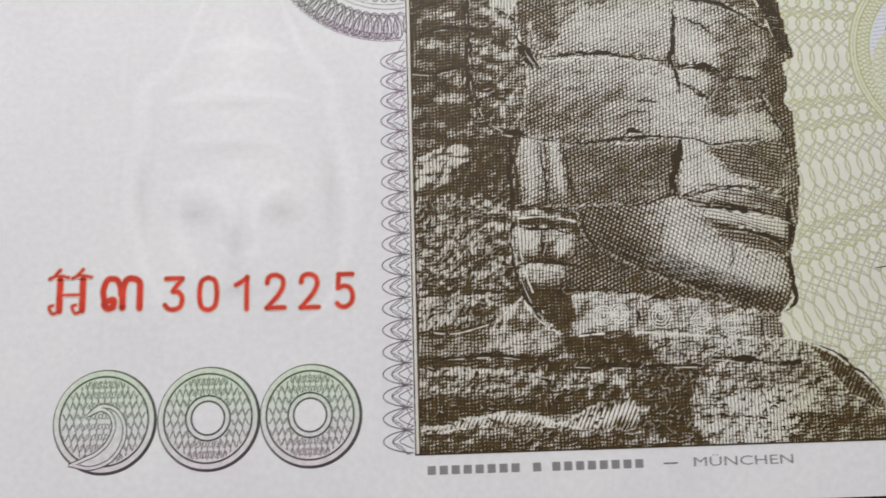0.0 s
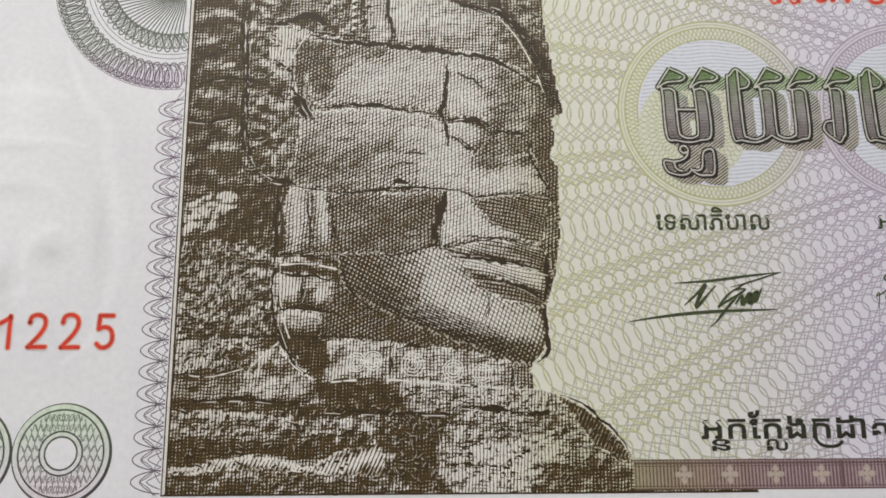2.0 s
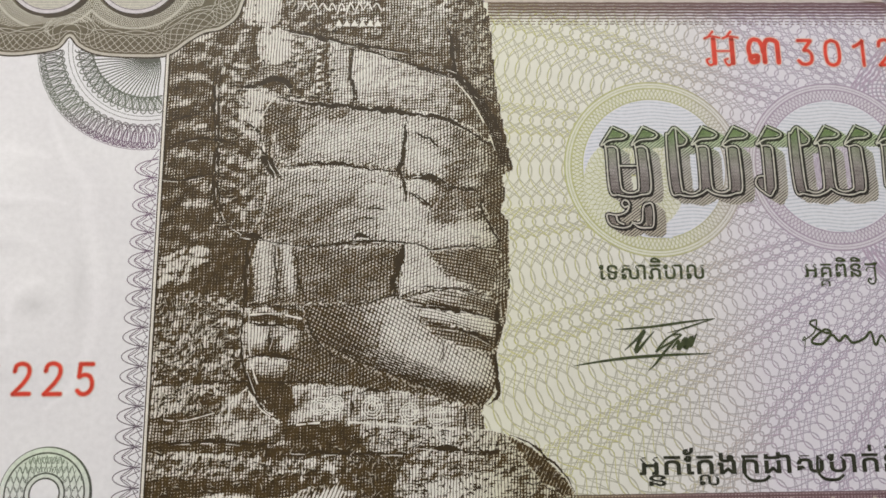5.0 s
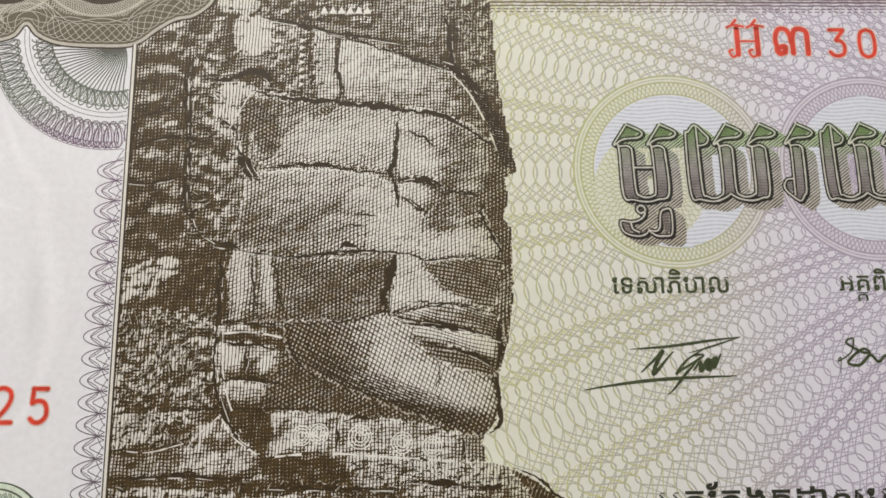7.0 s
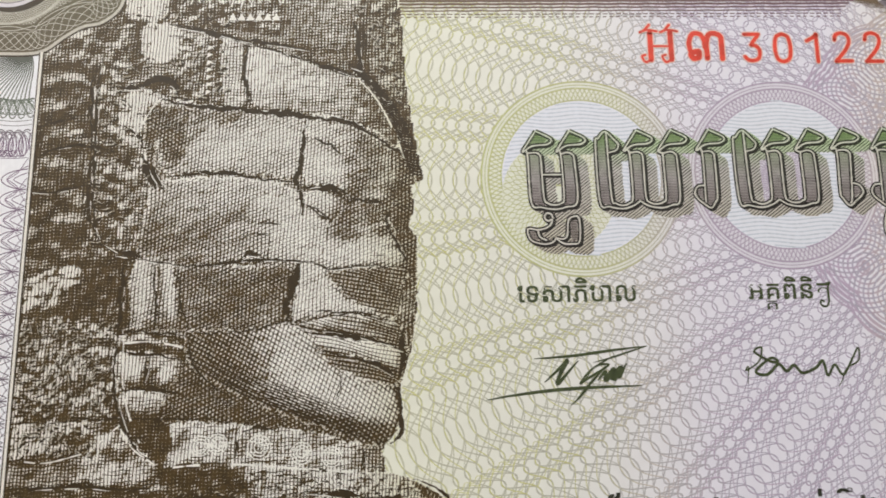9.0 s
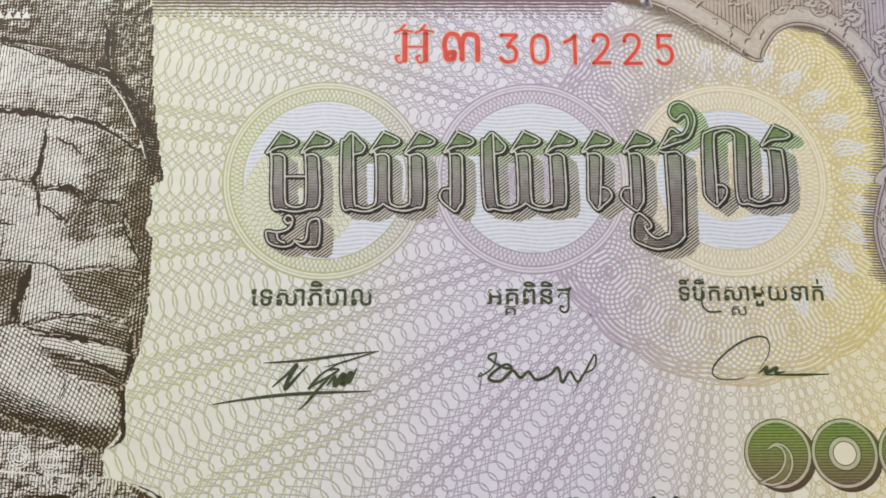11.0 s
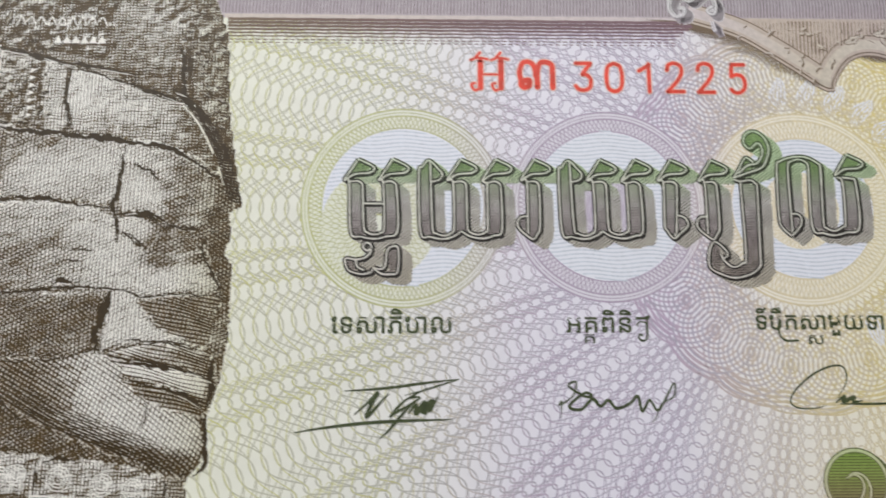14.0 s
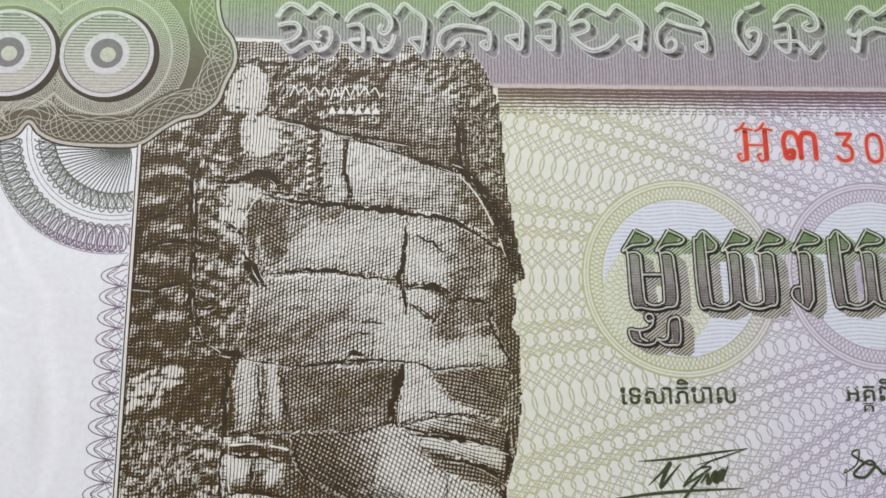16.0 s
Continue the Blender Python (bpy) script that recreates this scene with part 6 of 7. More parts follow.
tube([(70.84, 43.00), (71.43, 42.76), (71.45, 37.29)])
tube([(71.43, 42.88), (72.20, 42.95), (72.61, 42.70), (72.73, 42.02), (72.73, 38.07), (72.44, 37.29), (71.97, 36.69), (71.15, 37.23), (70.57, 37.77), (70.33, 38.37), (70.68, 39.04), (71.38, 39.16)])
face([(71.55, 42.76), (72.61, 42.52), (72.67, 38.07), (71.97, 36.87), (71.56, 37.29)])
face([(70.68, 38.73), (71.32, 38.92), (71.33, 37.65), (70.68, 38.07)])
spare(1, 14.90)
fresh()
pennant(86.91, 45.41)
tube([(85.46, 43.04), (86.05, 42.80), (85.97, 38.39), (86.18, 37.67), (86.86, 36.83), (87.59, 37.37), (88.20, 37.91), (88.45, 38.40), (88.12, 39.06), (87.42, 39.31)])
tube([(86.06, 42.92), (86.89, 42.99), (87.36, 42.74), (87.46, 42.06), (87.19, 37.79), (86.93, 37.07)])
face([(86.17, 42.80), (87.36, 42.55), (87.07, 37.79), (86.88, 37.19), (86.31, 37.79), (86.03, 38.39)])
face([(87.47, 39.00), (88.06, 38.88), (88.22, 38.40), (87.42, 37.67)])
spare(2, 19.06)
fresh()
tube([(94.37, 42.94), (94.38, 35.10), (93.93, 34.20), (92.97, 33.79), (92.06, 34.44), (91.74, 35.09)])
tube([(93.67, 43.25), (94.38, 43.07), (95.47, 43.19), (95.93, 42.82), (96.13, 42.08), (95.90, 34.80), (95.92, 34.08), (94.93, 33.13), (93.15, 32.66), (91.70, 33.02), (90.45, 33.84), (90.59, 35.69), (91.21, 36.47), (92.23, 35.63), (92.44, 35.03), (91.95, 34.68)])
tube([(93.68, 43.44), (95.21, 44.00), (96.75, 44.57), (97.40, 45.51), (97.72, 46.77), (97.25, 48.04), (96.25, 48.67), (95.32, 48.35), (95.03, 47.39), (95.65, 46.70), (96.29, 47.21), (96.78, 47.27), (97.03, 46.45), (96.81, 45.70), (96.29, 45.07), (95.25, 44.81), (94.24, 43.94)])
tube([(93.68, 43.44), (94.40, 44.56), (95.12, 45.69), (95.94, 45.19)])
face([(94.49, 42.82), (96.03, 42.58), (95.81, 34.20), (94.93, 33.25), (93.15, 32.78), (91.71, 33.13), (92.05, 34.20), (92.96, 33.67), (94.04, 34.08), (94.50, 35.10)])
face([(90.75, 33.96), (90.81, 35.51), (91.26, 36.17), (91.65, 35.69), (91.66, 34.80), (91.81, 34.08), (91.42, 33.31)])
face([(94.18, 43.81), (95.10, 45.31), (96.04, 44.94), (95.22, 44.19)])
face([(96.77, 44.94), (97.44, 46.14), (97.51, 47.40), (96.96, 48.29), (96.18, 48.48), (95.37, 48.09), (95.27, 47.46), (95.67, 46.95), (96.30, 47.46), (96.91, 47.46), (97.22, 46.58)])
fresh()
pennant(106.17, 46.11)
tube([(99.41, 37.14), (98.46, 38.11), (98.24, 39.32), (98.43, 44.57), (98.90, 45.33), (100.14, 45.77), (101.66, 45.78), (102.94, 45.09), (103.19, 44.28), (102.97, 38.72), (103.27, 37.99), (104.08, 37.69), (105.01, 38.12), (105.36, 38.73), (105.45, 43.04), (104.88, 43.53)])
tube([(99.55, 37.50), (99.57, 39.63), (99.64, 44.58), (100.11, 45.33), (101.03, 45.52), (101.79, 45.09), (101.86, 44.27), (101.73, 38.11), (102.87, 37.45), (104.05, 37.21), (105.26, 37.51), (106.80, 38.12), (106.88, 42.85), (106.45, 43.41), (105.49, 43.53)])
tube([(99.56, 39.51), (100.16, 39.51), (100.61, 39.15), (100.56, 38.41), (100.16, 37.81), (99.47, 37.14)])
face([(98.22, 39.02), (98.43, 44.57), (98.84, 45.20), (99.82, 45.46), (99.64, 44.58), (99.57, 39.63), (99.56, 37.69), (98.76, 38.11)])
face([(101.90, 44.90), (102.24, 45.40), (103.15, 44.59), (102.97, 38.72), (103.27, 37.99), (103.78, 37.57), (101.85, 38.11)])
face([(105.59, 43.22), (106.90, 43.04), (106.80, 38.12), (105.16, 37.69), (105.48, 38.73)])
face([(99.72, 39.14), (100.25, 39.14), (100.32, 38.41), (99.69, 37.81)])
words = tagged(new("large_lettering"), "large green and brown outlined Khmer lettering with shadow")
words.parent = note
for tubes, faces in LETTERS:
    letter = tagged(new("letter"), "green-topped outlined letter with a hatched body")
    letter.parent = words
    tubes = [even(p, 0.1) for p in tubes]
    shade = Plate(45, 0)
    low = np.min([p.min(0) for p in tubes], axis=0) - (0.6, 1.6)
    cells = np.zeros((int((np.max([p[:, 0].max() for p in tubes]) - low[0] + 2) / 0.08), int((np.max([p[:, 1].max() for p in tubes]) - low[1] + 1) / 0.08)), bool)
    cx, cy = np.meshgrid(low[0] + 0.08 * np.arange(cells.shape[0]), low[1] + 0.08 * np.arange(cells.shape[1]), indexing="ij")
    near = np.array([(a, b) for a in range(-3, 4) for b in range(-3, 4) if a * a + b * b < 10])
    for off in np.linspace(0.2, 1.2, 8):
        for q in faces:
            cells |= inside(q + (off, -0.72 * off), cx, cy)
        for p in tubes:
            ij = np.round((p + (off, -0.72 * off) - low) / 0.08).astype(int)
            ij = np.clip((ij[:, None] + near).reshape(-1, 2), 0, np.array(cells.shape) - 1)
            cells[ij[:, 0], ij[:, 1]] = True
    for row in range(0, cells.shape[1], 2):
        # level runs of the pale tint
        p = np.stack([cx[:, row], cy[:, row] + 0.04], 1)
        shade.masked(p, 0.165, cells[:, row])
    part("shadow", shade, LETTER_SHADE, letter)
    slant = Plate(47, 0)
    reach = (cells.shape[0] + cells.shape[1]) * 0.08
    for k in np.arange(-reach, reach, 0.46):
        u = np.arange(0, reach, 0.07)
        p = low + np.stack([k + 0.8 * u, 0.6 * u], 1)
        ij = np.round((p - low) / 0.08).astype(int)
        ok = (ij >= 0).all(1) & (ij < cells.shape).all(1)
        ij = np.clip(ij, 0, np.array(cells.shape) - 1)
        slant.masked(p, 0.07 + 0.06 * value_noise(p[:, 0], p[:, 1], 1.0, 63), ok & cells[ij[:, 0], ij[:, 1]])
    stuff("shadow_hatching", slant, LETTER_HATCH, letter)
    core = Plate(49)
    for p in tubes:
        core.stroke(p + (0.14, -0.13), 0.5)
    part("shadow_core", core, LETTER_EDGE, letter)
    body_of, ha = Plate(52), Plate(55)
    for q in faces:
        body_of.fill(q)
        for y in np.arange(q[:, 1].min() + 0.1, q[:, 1].max(), 0.17):
            xs = np.arange(q[:, 0].min(), q[:, 0].max(), 0.06)
            p = np.stack([xs, np.full(len(xs), y)], 1)
            ha.masked(p, 0.035 + 0.05 * np.clip((40.5 - y) / 4, 0, 1) + 0.05 * value_noise(p[:, 0], p[:, 1], 0.8, 61), inside(q, p[:, 0], p[:, 1]))
    part("face", body_of, LETTER_FILL, letter)
    stuff("face_hatching", ha, LETTER_HATCH, letter)
    rim, light = Plate(58), Plate(63)
    for p in tubes:
        rim.stroke(p, 0.5)
        light.stroke(p, 0.17 * (0.8 + 0.4 * value_noise(p[:, 0], p[:, 1], 0.5, 62)))
    part("outline", rim, LETTER_EDGE, letter)
    part("bevel", light, LETTER_LIGHT, letter)

# ---- serial numbers ----
SHAPES = {}
SHAPES["a"] = [(1.4, [(0.28, 0.78), (0.28, 0.08)]), (0.6, [(0.28, 0.08), (0.14, 0.02), (0.06, 0.16), (0.14, 0.2)]), (0.6, [(0.04, 0.78), (0.22, 0.84), (0.46, 0.8)]), (0.7, [(0.16, 0.84), (0.27, 0.97)]), (1.4, [(0.78, 0.78), (0.78, 0.08)]), (0.6, [(0.78, 0.08), (0.64, 0.02), (0.56, 0.16), (0.64, 0.2)]), (0.6, [(0.54, 0.78), (0.72, 0.84), (0.96, 0.8)]), (0.7, [(0.66, 0.84), (0.77, 0.97)]), (0.55, [(0.28, 0.42), (0.78, 0.42)])]
SHAPES["b"] = [(1.5, [(0.3, 0.1), (0.16, 0.06), (0.1, 0.22), (0.3, 0.3), (0.3, 0.1)]), (1.3, [(0.1, 0.25), (0.06, 0.6), (0.16, 0.92), (0.36, 0.92), (0.46, 0.7), (0.48, 0.45)]), (1.4, [(0.52, 0.06), (0.52, 0.6), (0.6, 0.9), (0.76, 0.94), (0.9, 0.84), (0.92, 0.6), (0.92, 0.04)])]
SHAPES["3"] = [(1, [(0.08, 0.97), (0.5, 0.97), (0.92, 0.97)]), (1, [(0.9, 0.95), (0.68, 0.78), (0.46, 0.6)]), (1, [(0.44, 0.58), (0.72, 0.55), (0.92, 0.38), (0.86, 0.12), (0.56, 0.02), (0.24, 0.04), (0.04, 0.16)])]
SHAPES["0"] = [(1, [(0.5, 0.99), (0.18, 0.9), (0.06, 0.66), (0.06, 0.34), (0.18, 0.1), (0.5, 0.01), (0.82, 0.1), (0.94, 0.34), (0.94, 0.66), (0.82, 0.9), (0.5, 0.99)])]
SHAPES["1"] = [(1, [(0.8, 0.98), (0.8, 0.5), (0.8, 0)]), (1, [(0.84, 0.96), (0.5, 0.84), (0.12, 0.74)])]
SHAPES["2"] = [(1, [(0.06, 0.76), (0.16, 0.94), (0.5, 1), (0.84, 0.9), (0.9, 0.68), (0.7, 0.44), (0.38, 0.22), (0.08, 0.03)]), (1, [(0.04, 0.02), (0.5, 0.02), (0.98, 0.02)])]
SHAPES["5"] = [(1, [(0.92, 0.97), (0.5, 0.97), (0.16, 0.97)]), (1, [(0.18, 0.98), (0.14, 0.76), (0.12, 0.56)]), (1, [(0.12, 0.56), (0.4, 0.62), (0.74, 0.58), (0.92, 0.4), (0.88, 0.16), (0.6, 0.02), (0.28, 0.02), (0.06, 0.12)])]
LEFT_SERIAL = (("a", -36.4, 14.6, -31.9, 19.2), ("b", -31.1, 14.9, -26.9, 18.2), ("3", -24.8, 14.75, -22.9, 18.0), ("0", -21.4, 14.65, -19.5, 17.95), ("1", -17.9, 14.65, -16.3, 17.95),
               ("2", -14.7, 14.65, -12.8, 18.0), ("2", -11.3, 14.6, -9.4, 18.0), ("5", -7.7, 14.6, -5.9, 18.0))


def serial(dx, dy, label):
    number = tagged(new("serial_number"), label)
    number.parent = note
    for ch, x0, y0, x1, y1 in LEFT_SERIAL:
        digit = new("character")
        digit.parent = number
        for nm, grow, lift, mat in (("bleed", 0.26, 70, RED_HALO), ("print", 0.0, 73, RED)):
            pl = Plate(lift)
            for wd, line in SHAPES[ch]:
                p = smooth([(x0 + dx + u * (x1 - x0), y0 + dy + v * (y1 - y0)) for u, v in line], False, 8)
                pl.stroke(p, 0.41 * wd + grow)
                pl.disc(*p[0], (0.41 * wd + grow) / 2 * 0.98, 10)
                pl.disc(*p[-1], (0.41 * wd + grow) / 2 * 0.98, 10)
            part(nm, pl, mat, digit)


serial(0.0, 0.0, "red letterpress serial number on the blank paper")
serial(101.75, 38.45, "red letterpress serial number over the waves")

# ---- lower left numerals ----
CURL = ((-0.32, 0.12), (-0.06, 0.26), (0.2, 0.14), (0.3, -0.18), (0.16, -0.54), (-0.16, -0.76), (-0.66, -0.82))


def lattice_disc(plate, x, y, r0, r1):
    """Rows of crossing arches within a ring."""
    xs = np.arange(-r1, r1, 0.06)
    for row, yy in enumerate(np.arange(-4.0, 4.1, 1.0)):
        tall = 0.72 + 0.1 * abs(yy) / 3
        for ph in (0, math.pi):
            ys = yy + tall * np.sin(6.283 * xs / (1.45 - 0.11 * abs(yy)) + ph)
            d = np.hypot(xs, ys)
            plate.masked(np.stack([x + xs, y + ys], 1), 0.085, (d < r1 - 0.06) & (d > r0 + 0.03))


for k, x in enumerate((-30.3, -20.25, -10.3)):
    y = 4.12
    numeral = tagged(new("numeral"), "round outlined Khmer one with a curled tail" if k == 0 else "round outlined Khmer zero with lattice")
    numeral.parent = note
    for nm, lift, r, mat in (("shade", 14, 5.02, DIGIT_LINE), ("edge", 16, 4.82, DIGIT_TINT), ("inner_line", 18, 4.36, DIGIT_LINE), ("field", 20, 4.18, DIGIT_TINT)):
        d = Plate(lift)
        d.disc(x + (0.1 if nm == "shade" else 0), y - (0.08 if nm == "shade" else 0), r, 80)
        part(nm, d, mat, numeral)
    w = Plate(23)
    lattice_disc(w, x, y, 2.2 if k else 0.0, 4.2)
    stuff("lattice", w, DIGIT_FINE, numeral)
    if k:
        for nm, lift, r, mat in (("ring", 26, 2.24, DIGIT_LINE), ("ring_face", 28, 2.06, DIGIT_TINT), ("ring_line", 30, 1.70, DIGIT_LINE), ("hole", 32, 1.52, PAPER)):
            d = Plate(lift)
            d.disc(x, y, r, 64)
            part(nm, d, mat, numeral)
    else:
        swirl = even(smooth([(x + 4.95 * a, y + 4.95 * b) for a, b in CURL]), 0.12)
        wd = 4.95 * np.interp(np.linspace(0, 1, len(swirl)), np.linspace(0, 1, 7), (0.08, 0.18, 0.28, 0.36, 0.38, 0.3, 0.06))
        for nm, lift, cut_by, mat in (("tail", 26, 0.0, DIGIT_LINE), ("tail_face", 28, 0.22, DIGIT_TINT), ("tail_line", 30, 0.75, DIGIT_LINE), ("tail_core", 32, 0.95, DIGIT_TINT)):
            d = Plate(lift)
            d.stroke(swirl, np.maximum(wd - cut_by, 0.02))
            part(nm, d, mat, numeral)

# ---- lower right numerals ----
for k, x in enumerate((103.8, 110.45, 117.15)):
    y = 12.1
    numeral = tagged(new("numeral"), "green Khmer one with a curled tail" if k == 0 else "green Khmer zero with a pale ring")
    numeral.parent = note
    for nm, lift, r, mat in (("shadow", 26, 3.4, BIG_DARK), ("outline", 28, 3.4, BIG_DARK), ("edge", 30, 3.27, BIG_LIGHT), ("inner_line", 32, 2.99, BIG_DARK), ("field", 34, 2.9, BIG_FILL)):
        d = Plate(lift)
        off = 0.4 if nm == "shadow" else 0
        d.disc(x + off, y - off * 0.7, r, 72)
        part(nm, d, mat, numeral)
    h = Plate(36)
    for yy in np.arange(y - 2.8, y + 2.85, 0.28):
        half = math.sqrt(2.88 ** 2 - (yy - y) ** 2)
        h.stroke([(x - half, yy), (x + half, yy)], 0.1)
    stuff("hatching", h, BIG_DARK, numeral)
    if k:
        for nm, lift, r, mat in (("ring", 38, 1.7, BIG_DARK), ("ring_face", 40, 1.58, BIG_LIGHT), ("ring_line", 42, 1.2, BIG_DARK), ("hole", 44, 1.1, FIELD_TINT)):
            d = Plate(lift)
            d.disc(x, y, r, 48)
            part(nm, d, mat, numeral)
    else:
        swirl = even(smooth([(x + 3.35 * a, y + 3.35 * b) for a, b in CURL]), 0.1)
        wd = 3.35 * np.interp(np.linspace(0, 1, len(swirl)), np.linspace(0, 1, 7), (0.08, 0.18, 0.28, 0.36, 0.38, 0.3, 0.06))
        for nm, lift, cut_by, mat in (("tail", 38, 0.0, BIG_DARK), ("tail_face", 40, 0.2, BIG_LIGHT), ("tail_line", 42, 0.6, BIG_DARK), ("tail_core", 44, 0.75, BIG_FILL)):
            d = Plate(lift)
            d.stroke(swirl, np.maximum(wd - cut_by, 0.02))
            part(nm, d, mat, numeral)

# ---- captions, signatures and warning line ----
glyphs("caption", "\u17c1\u1791\u179f\u17b6\u1797\u17b7\u1794\u17b6\u179b", (51.1, 26.9, 63.4, 29.4), 76, GREEN_BLACK, note, "small dark green Khmer caption", bold=0.012)
glyphs("caption", "\u17a2\u1782\u1796\u17b7\u1793\u17b7\u178f", (75.2, 27.0, 83.6, 29.3), 76, GREEN_BLACK, note, "small dark green Khmer caption", bold=0.012)
glyphs("caption_subscript", "\u1782", (77.0, 25.9, 78.1, 26.8), 76, GREEN_BLACK, note)
hook = Plate(77)
hook.stroke(even(smooth([(83.01, 28.38), (83.77, 28.64), (83.54, 28.17), (83.49, 26.58), (83.08, 26.14), (82.64, 26.37), (82.70, 26.79), (83.04, 26.63)]), 0.08), 0.2)
part("caption_hook", hook, GREEN_BLACK, note)
glyphs("caption", "\u1791\u17b8\u1794\u17b9\u1780\u179f\u17b6\u1798\u17bd\u1799\u1791\u17b6\u1780\u17cb", (94.9, 26.7, 109.8, 29.6), 76, GREEN_BLACK, note, "small dark green Khmer caption", bold=0.012)
glyphs("warning_line", "\u17a2\u1780\u17c2\u1780\u1784\u1780\u178a\u17b6\u179f\u1794\u17b6\u1780\u17cb\u1793\u17b9\u1784", (54.6, 5.2, 86.4, 8.2), 76, BLACK, note, "black Khmer warning line above the base band", bold=0.016)
for ch, x0, x1 in (("\u1793", 55.6, 57.4), ("\u179b", 61.2, 63.4)):
    glyphs("warning_subscript", ch, (x0, 4.0, x1, 5.1), 76, BLACK, note, bold=0.012)
for x in (66.3, 74.6):
    hook = Plate(77)
    hook.stroke(smooth([(x, 7.0), (x - 0.1, 5.4), (x + 0.6, 4.5), (x + 2.0, 4.4), (x + 2.8, 4.9)]), 0.32)
    part("warning_hook", hook, BLACK, note)
hook = Plate(77)
hook.stroke(smooth([(97.3, 28.4), (97.2, 27.0), (97.8, 26.2), (99.2, 26.2)]), 0.2)
part("caption_hook", hook, GREEN_BLACK, note)
glyphs("caption_subscript", "\u179f", (100.2, 25.8, 101.8, 26.7), 76, GREEN_BLACK, note)
bars = Plate(76)
for x0, x1 in ((87.4, 91.0), (92.0, 97.0), (97.8, 101.2), (102.2, 106.0), (107.0, 110.2), (111.0, 115.0)):
    bars.fill([(x0, 5.3), (x1, 5.3), (x1, 7.2), (x0, 7.2)])
for x in (91.2, 93.4, 114.6):
    bars.disc(x, 7.9, 0.3, 12)
stuff("warning_bar", bars, BLACK, note, "rest of the black warning line as bars")

def signature(*strokes):
    sg = Plate(78)
    for wd, line in strokes:
        sg.stroke(even(smooth(line, False, 10), 0.1), 1.3 * wd, True)
    part("signature", sg, GREEN_BLACK, note, "illegible dark green pen flourish")


signature((0.22, [(52.6, 21.15), (56.5, 21.4), (60.5, 21.9), (64.2, 22.3)]),
          (0.14, [(64.2, 22.3), (62.5, 21.8), (60.2, 21.1), (58.6, 20.7)]),
          (0.26, [(47.7, 17.1), (50.2, 17.5), (54, 17.95), (58, 18.2), (63.4, 18.35)]),
          (0.32, [(53.6, 18.8), (55.2, 20.2), (56, 21), (55.2, 19.6), (54.9, 18.6), (56.4, 20.2), (57.1, 20.9)]),
          (0.2, [(57.8, 19.1), (58.8, 20.3), (60.2, 20.5), (59.2, 19.8), (57.6, 18.9), (57.2, 18.6), (58.4, 20), (60.8, 21.4)]),
          (0.24, [(59.6, 20), (58.2, 18.6), (57, 17.2), (56.2, 16.5)]),
          (0.45, [(59, 18.9), (59.8, 19.8), (59.8, 18.9), (60.7, 20), (60.6, 19), (61.4, 20.2), (61.2, 19.2), (62, 20.6)]))
signature((0.24, [(74.3, 18.4), (74.5, 20.1), (74.2, 19.7), (75.6, 20.6), (76, 22), (75.2, 21.6), (76.8, 20.6), (77.6, 20.6), (76.8, 20.9), (75.2, 19.6), (76.4, 19.3), (77.6, 20.3), (78.4, 19.6), (79.2, 20.2), (80, 19.4), (81.4, 19.9), (82.2, 20.6), (82.6, 19.1), (83.4, 20.2), (84.2, 19.2), (85.4, 21), (86, 21.9), (85.9, 20.6), (84.6, 19.8), (84, 18.6), (83.6, 18)]))
signature((0.15, [(102.6, 20.3), (103.7, 22), (103.6, 23.4), (102.4, 23.6), (100.4, 22.8), (98.4, 21.2), (97.8, 20), (98.6, 19.4), (100.4, 19.4), (101.4, 19.7)]),
          (0.3, [(102.4, 19.9), (103.4, 20.6), (103.2, 20), (104.4, 20.5), (104.2, 20), (105.2, 20.1)]),
          (0.18, [(102.8, 19.8), (106, 19.8), (109.7, 19.85)]))

# printer's line: the firm as plain bars, the town in letters
imprint = tagged(new("imprint"), "small grey imprint line under the picture")
imprint.parent = note
for x0, x1 in ((1.1, 10.4), (11.4, 12.3), (13.3, 22.6)):
    pl = Plate(20)
    for x in np.arange(x0, x1 - 0.5, 1.17):
        pl.fill([(x, -1.95), (x + 0.8, -1.95), (x + 0.8, -1.12), (x, -1.12)])
    stuff("bar", pl, GREY, imprint)
glyphs("dash", "\u2014", (24.3, -1.66, 25.7, -1.54), 20, BLACK, imprint)
glyphs("town", "M\u00dcNCHEN", (27.3, -2.0, 37.2, -0.9), 20, GREY, imprint, "small grey capitals")

# ---- base band with fleurons ----
base = tagged(new("base_band"), "violet-brown hatched band with small cross fleurons")
base.parent = note
b = Plate(26)
b.fill([(47.4, 0.25), (124.0, 0.25), (124.0, 3.15), (47.4, 3.15)])
part("ground", b, BASE_FILL, base)
h = Plate(28)
for x in np.arange(47.6, 124, 0.36):
    h.stroke([(x, 0.4), (x, 3.0)], 0.12 + 0.1 * value_noise(np.array([x]), np.array([1.0]), 1.5, 13)[0])
for y, wd in ((3.1, 0.14), (2.78, 0.2), (2.5, 0.08), (0.55, 0.1), (0.28, 0.16)):
    h.stroke([(47.4, y), (124.0, y)], wd)
for x in np.arange(54.8, 124, 14.1):
    h.stroke([(x + 13.9, 0.3), (x + 13.9, 3.0)], 0.16)
stuff("hatching", h, BASE_LINE, base)
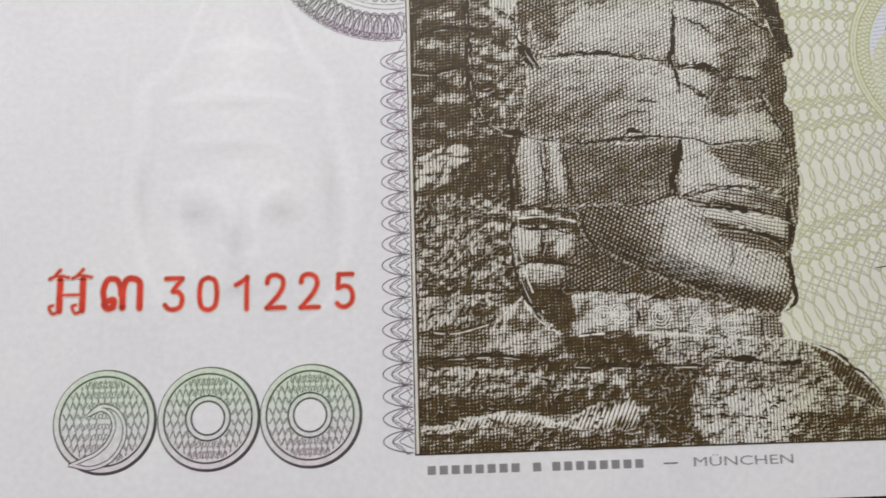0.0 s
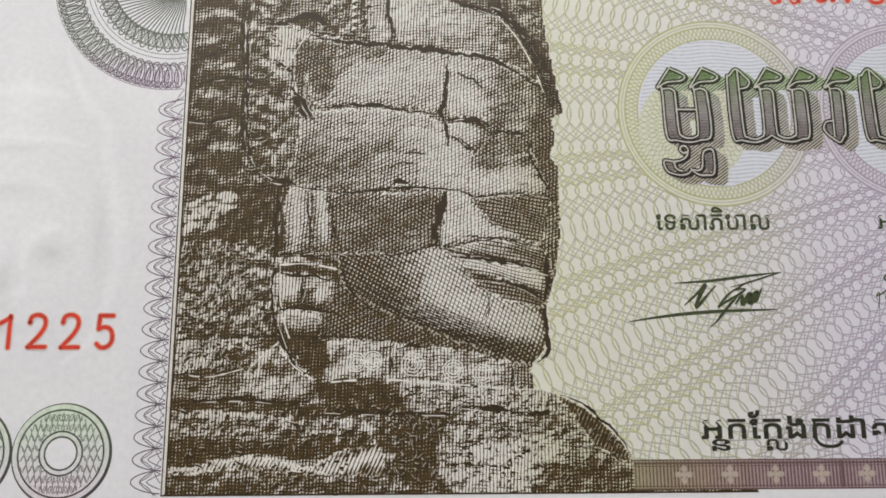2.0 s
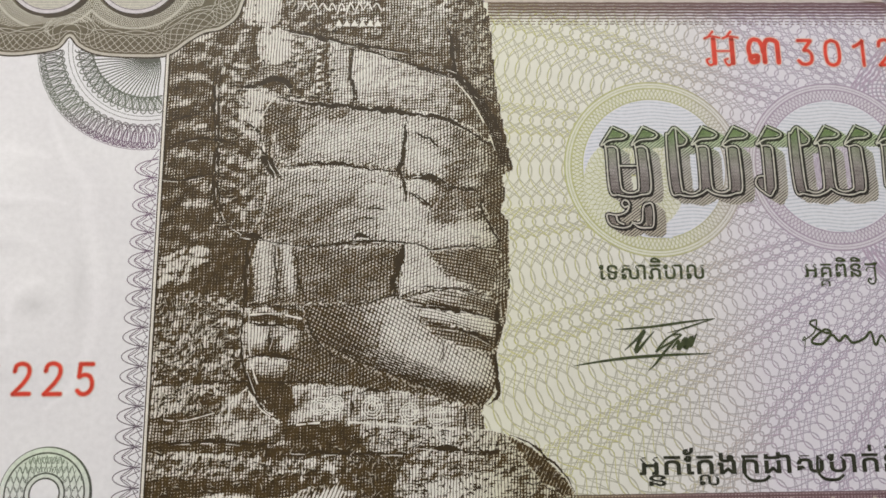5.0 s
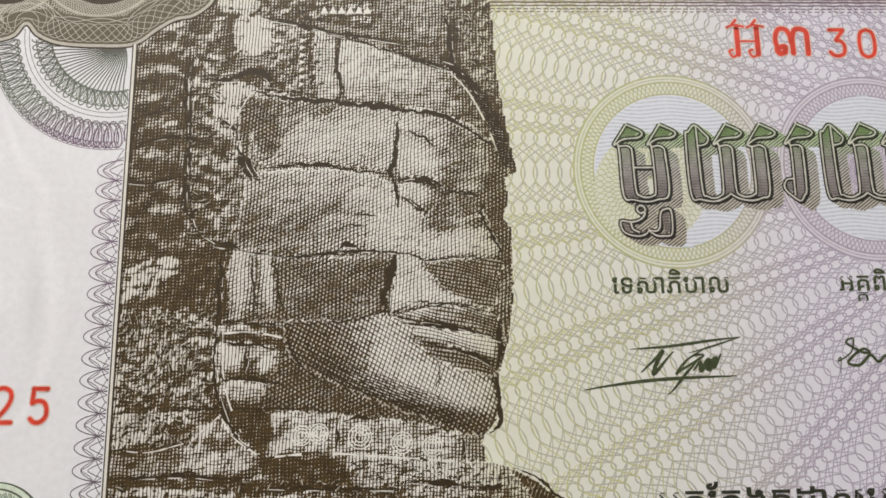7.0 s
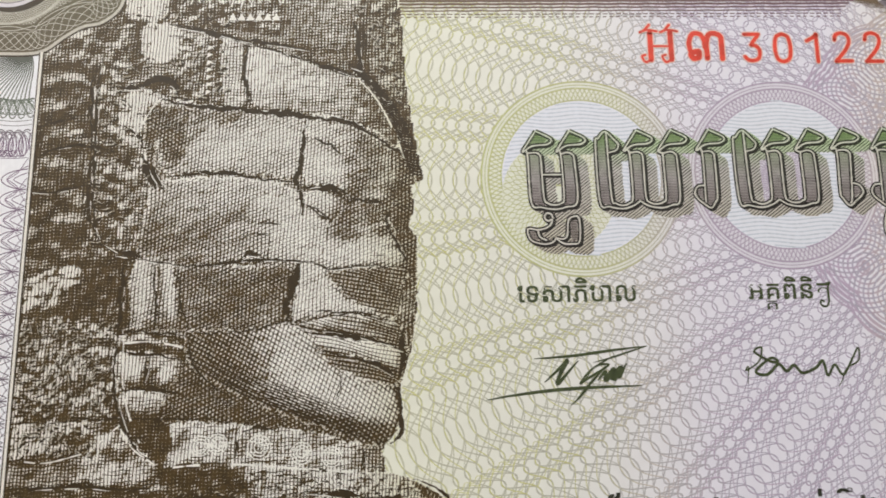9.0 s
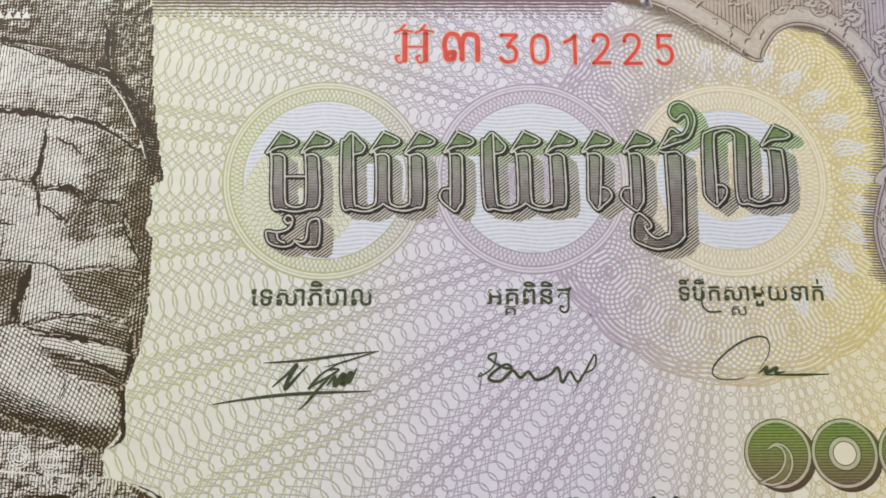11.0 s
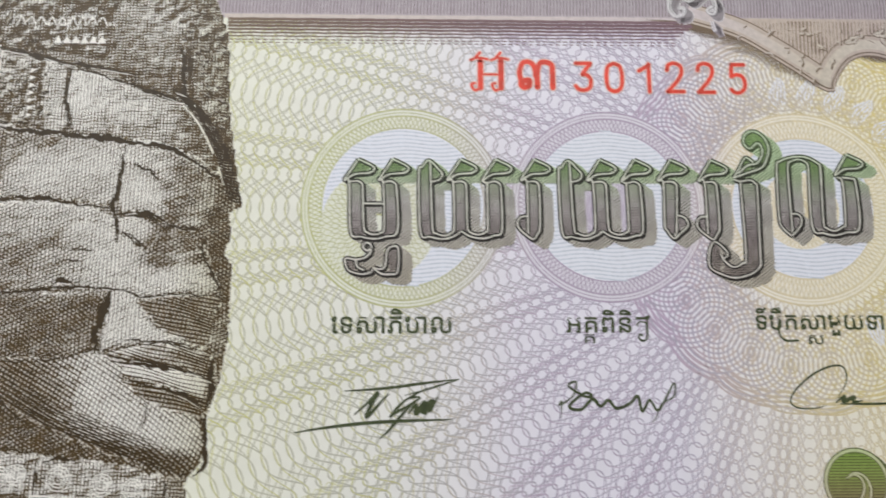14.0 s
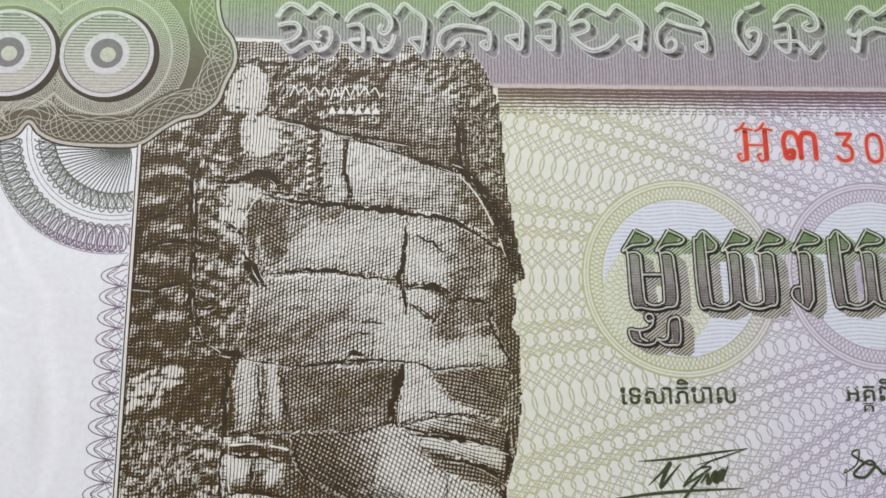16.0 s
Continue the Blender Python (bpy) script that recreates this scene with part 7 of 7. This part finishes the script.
for x in np.arange(52.5, 124, 4.68):
    f = Plate(32)
    for k in range(4):
        a = math.pi / 2 * k
        c, s_ = math.cos(a), math.sin(a)
        f.fill([(x + c * u - s_ * v, 1.68 + s_ * u + c * v) for u, v in ((0.15, 0.12), (0.5, 0.3), (1.0, 0.12), (0.75, 0.0), (1.0, -0.12), (0.5, -0.3), (0.15, -0.12))])
    f.disc(x, 1.68, 0.28, 12)
    part("fleuron", f, FRAME_FILL, base)

# ---- carved frame at the right ----
carved = tagged(new("carved_frame"), "mauve engraved frame of carved scrolls and leaves")
carved.parent = note
g = Plate(26)
edge = even(FRAME_EDGE, 0.3)
g.fill(np.vstack([edge, [(124.0, 24.0), (124.0, 61.9), (89.5, 61.9)]]))
part("ground", g, FRAME_FILL, carved)
region = np.vstack([edge, [(124, 24), (124, 62)]])
h = Plate(29)
for k in np.arange(-40, 60, 0.42):
    u = np.arange(0, 60, 0.25)
    p = np.stack([105 + k + 0.04 * u, 22 + u * 0.9], 1)
    keep = inside(region, p[:, 0], p[:, 1])
    h.masked(p, 0.05 + 0.26 * np.clip(value_noise(p[:, 0], p[:, 1], 1.6, 14) - 0.3, 0, 1), keep)
stuff("hatching", h, FRAME_DARK, carved)
mould = even(FRAME_EDGE, 0.15)
for nm, off, wd, mat, lift in (("moulding_edge", 1.15, 2.5, FRAME_DARK, 33), ("moulding", 1.15, 2.25, FRAME_FILL, 35), ("moulding_light", 1.3, 1.1, FRAME_LIGHT, 37), ("moulding_line", 0.35, 0.16, FRAME_DARK, 39)):
    pl = Plate(lift)
    pl.stroke(beside(mould, off), wd)
    part(nm, pl, mat, carved)
sh = Plate(31)
for q, v in zip(mould[::2], np.gradient(mould, axis=0)[::2]):
    v = v / np.linalg.norm(v)
    nrm = np.array([v[1], -v[0]])
    ln = (1.6 if q[0] > 113 else 4.2 * min(1.0, max(0.05, (q[1] - 53.2) / 5))) * (0.6 + 0.8 * value_noise(np.array([q[0]]), np.array([q[1]]), 0.6, 15)[0])
    way = np.array([-0.99, 0.06])
    if nrm @ way > 0.15:
        sh.stroke(np.array([q, q + way * ln * 0.6, q + way * ln]), [0.2, 0.13, 0.03] if q[0] > 113 else [0.1, 0.07, 0.02])
stuff("cast_shade_line", sh, FRAME_DARK, carved, "short engraved shading strokes inside the frame")


def scroll(x, y, r, turn, flip=1, turns=1.6):
    u = np.linspace(0, turns * 2 * math.pi, 60)
    rr = r * (1 - 0.8 * u / u[-1])
    p = np.stack([x + rr * np.cos(turn + flip * u), y + rr * np.sin(turn + flip * u)], 1)
    ob = new("scroll")
    ob.parent = carved
    wd = r * (0.62 - 0.35 * u / u[-1])
    for nm, cut_by, mat, lift in (("line", 0.0, FRAME_DARK, 41), ("body", 0.2, FRAME_FILL, 44), ("light", 0.42, FRAME_LIGHT, 47)):
        pl = Plate(lift)
        pl.stroke(p + ((-0.08, 0.1) if nm == "light" else (0, 0)), np.maximum(wd - cut_by, 0.06))
        part(nm, pl, mat, ob)


def leaf(x, y, length, turn, width):
    ob = new("leaf")
    ob.parent = carved
    u = np.linspace(0, 1, 24)
    bend = turn + 0.8 * u
    p = np.stack([x + np.cumsum(np.cos(bend)) * length / 24, y + np.cumsum(np.sin(bend)) * length / 24], 1)
    lobes = width * np.sin(np.clip(u * 1.05, 0, 1) * math.pi) * (0.75 + 0.35 * np.abs(np.sin(u * 9)))
    for nm, cut_by, mat, lift in (("line", 0.0, FRAME_DARK, 50), ("body", 0.22, FRAME_LIGHT, 53), ("vein", width - 0.16, FRAME_DARK, 56)):
        pl = Plate(lift)
        pl.stroke(p, np.maximum(lobes - cut_by, 0.04))
        part(nm, pl, mat, ob)


dark_mark, light_mark = Plate(58), Plate(60)
cuts = np.random.RandomState(21)
for k in range(520):
    x, y = cuts.uniform(95, 123), cuts.uniform(25, 61)
    if not inside(region, np.array([x]), np.array([y]))[0]:
        continue
    u = np.linspace(-0.5, 0.5, 7) * cuts.uniform(0.4, 1.3)
    b = cuts.uniform(0, 3.1) + cuts.uniform(-2, 2) * u
    q = np.stack([x + u * np.cos(b), y + u * np.sin(b)], 1)
    wd = cuts.uniform(0.12, 0.34)
    dark_mark.stroke(q, wd, True)
    light_mark.stroke(q + (-0.14, 0.16), wd * 0.8, True)
stuff("carved_hollow", dark_mark, FRAME_DARK, carved)
stuff("carved_highlight", light_mark, FRAME_LIGHT, carved)
for x, y, r, turn, flip in ((119.3, 52.0, 1.6, 2.0, 1), (119.4, 56.2, 1.3, 0.5, -1), (118.9, 39.3, 2.0, 3.0, -1), (120.2, 46.0, 1.3, 1.0, 1), (117.8, 33.2, 1.2, 1.5, 1), (119.8, 31.2, 1.5, 4.0, -1),
                            (112.6, 59.6, 1.2, 0.4, 1), (116.0, 58.6, 1.4, 2.2, -1), (120.8, 42.4, 1.1, 0.2, 1)):
    scroll(x, y, r, turn, flip)
for x, y, ln, turn, wd in ((117.0, 50.0, 2.8, -0.6, 1.2), (118.4, 47.6, 2.6, -1.6, 1.1), (118.3, 43.6, 2.4, -1.3, 1.1), (117.2, 37.0, 2.4, -2.0, 1.0), (117.0, 35.6, 2.6, -0.4, 1.1), (118.6, 35.6, 2.6, -0.9, 1.3),
                           (114.5, 58.8, 2.8, -0.3, 1.2), (117.6, 56.6, 2.6, -0.7, 1.2), (110.4, 60.2, 2.6, -0.2, 1.1), (118.3, 54.2, 2.2, 0.4, 0.9), (119.4, 49.2, 2.2, -0.2, 1.0), (119.2, 28.8, 2.6, -1.2, 1.1),
                           (107.0, 59.0, 2.6, 0.1, 1.0), (119.8, 36.8, 2.2, 0.3, 1.0)):
    leaf(x, y, ln, turn, wd)
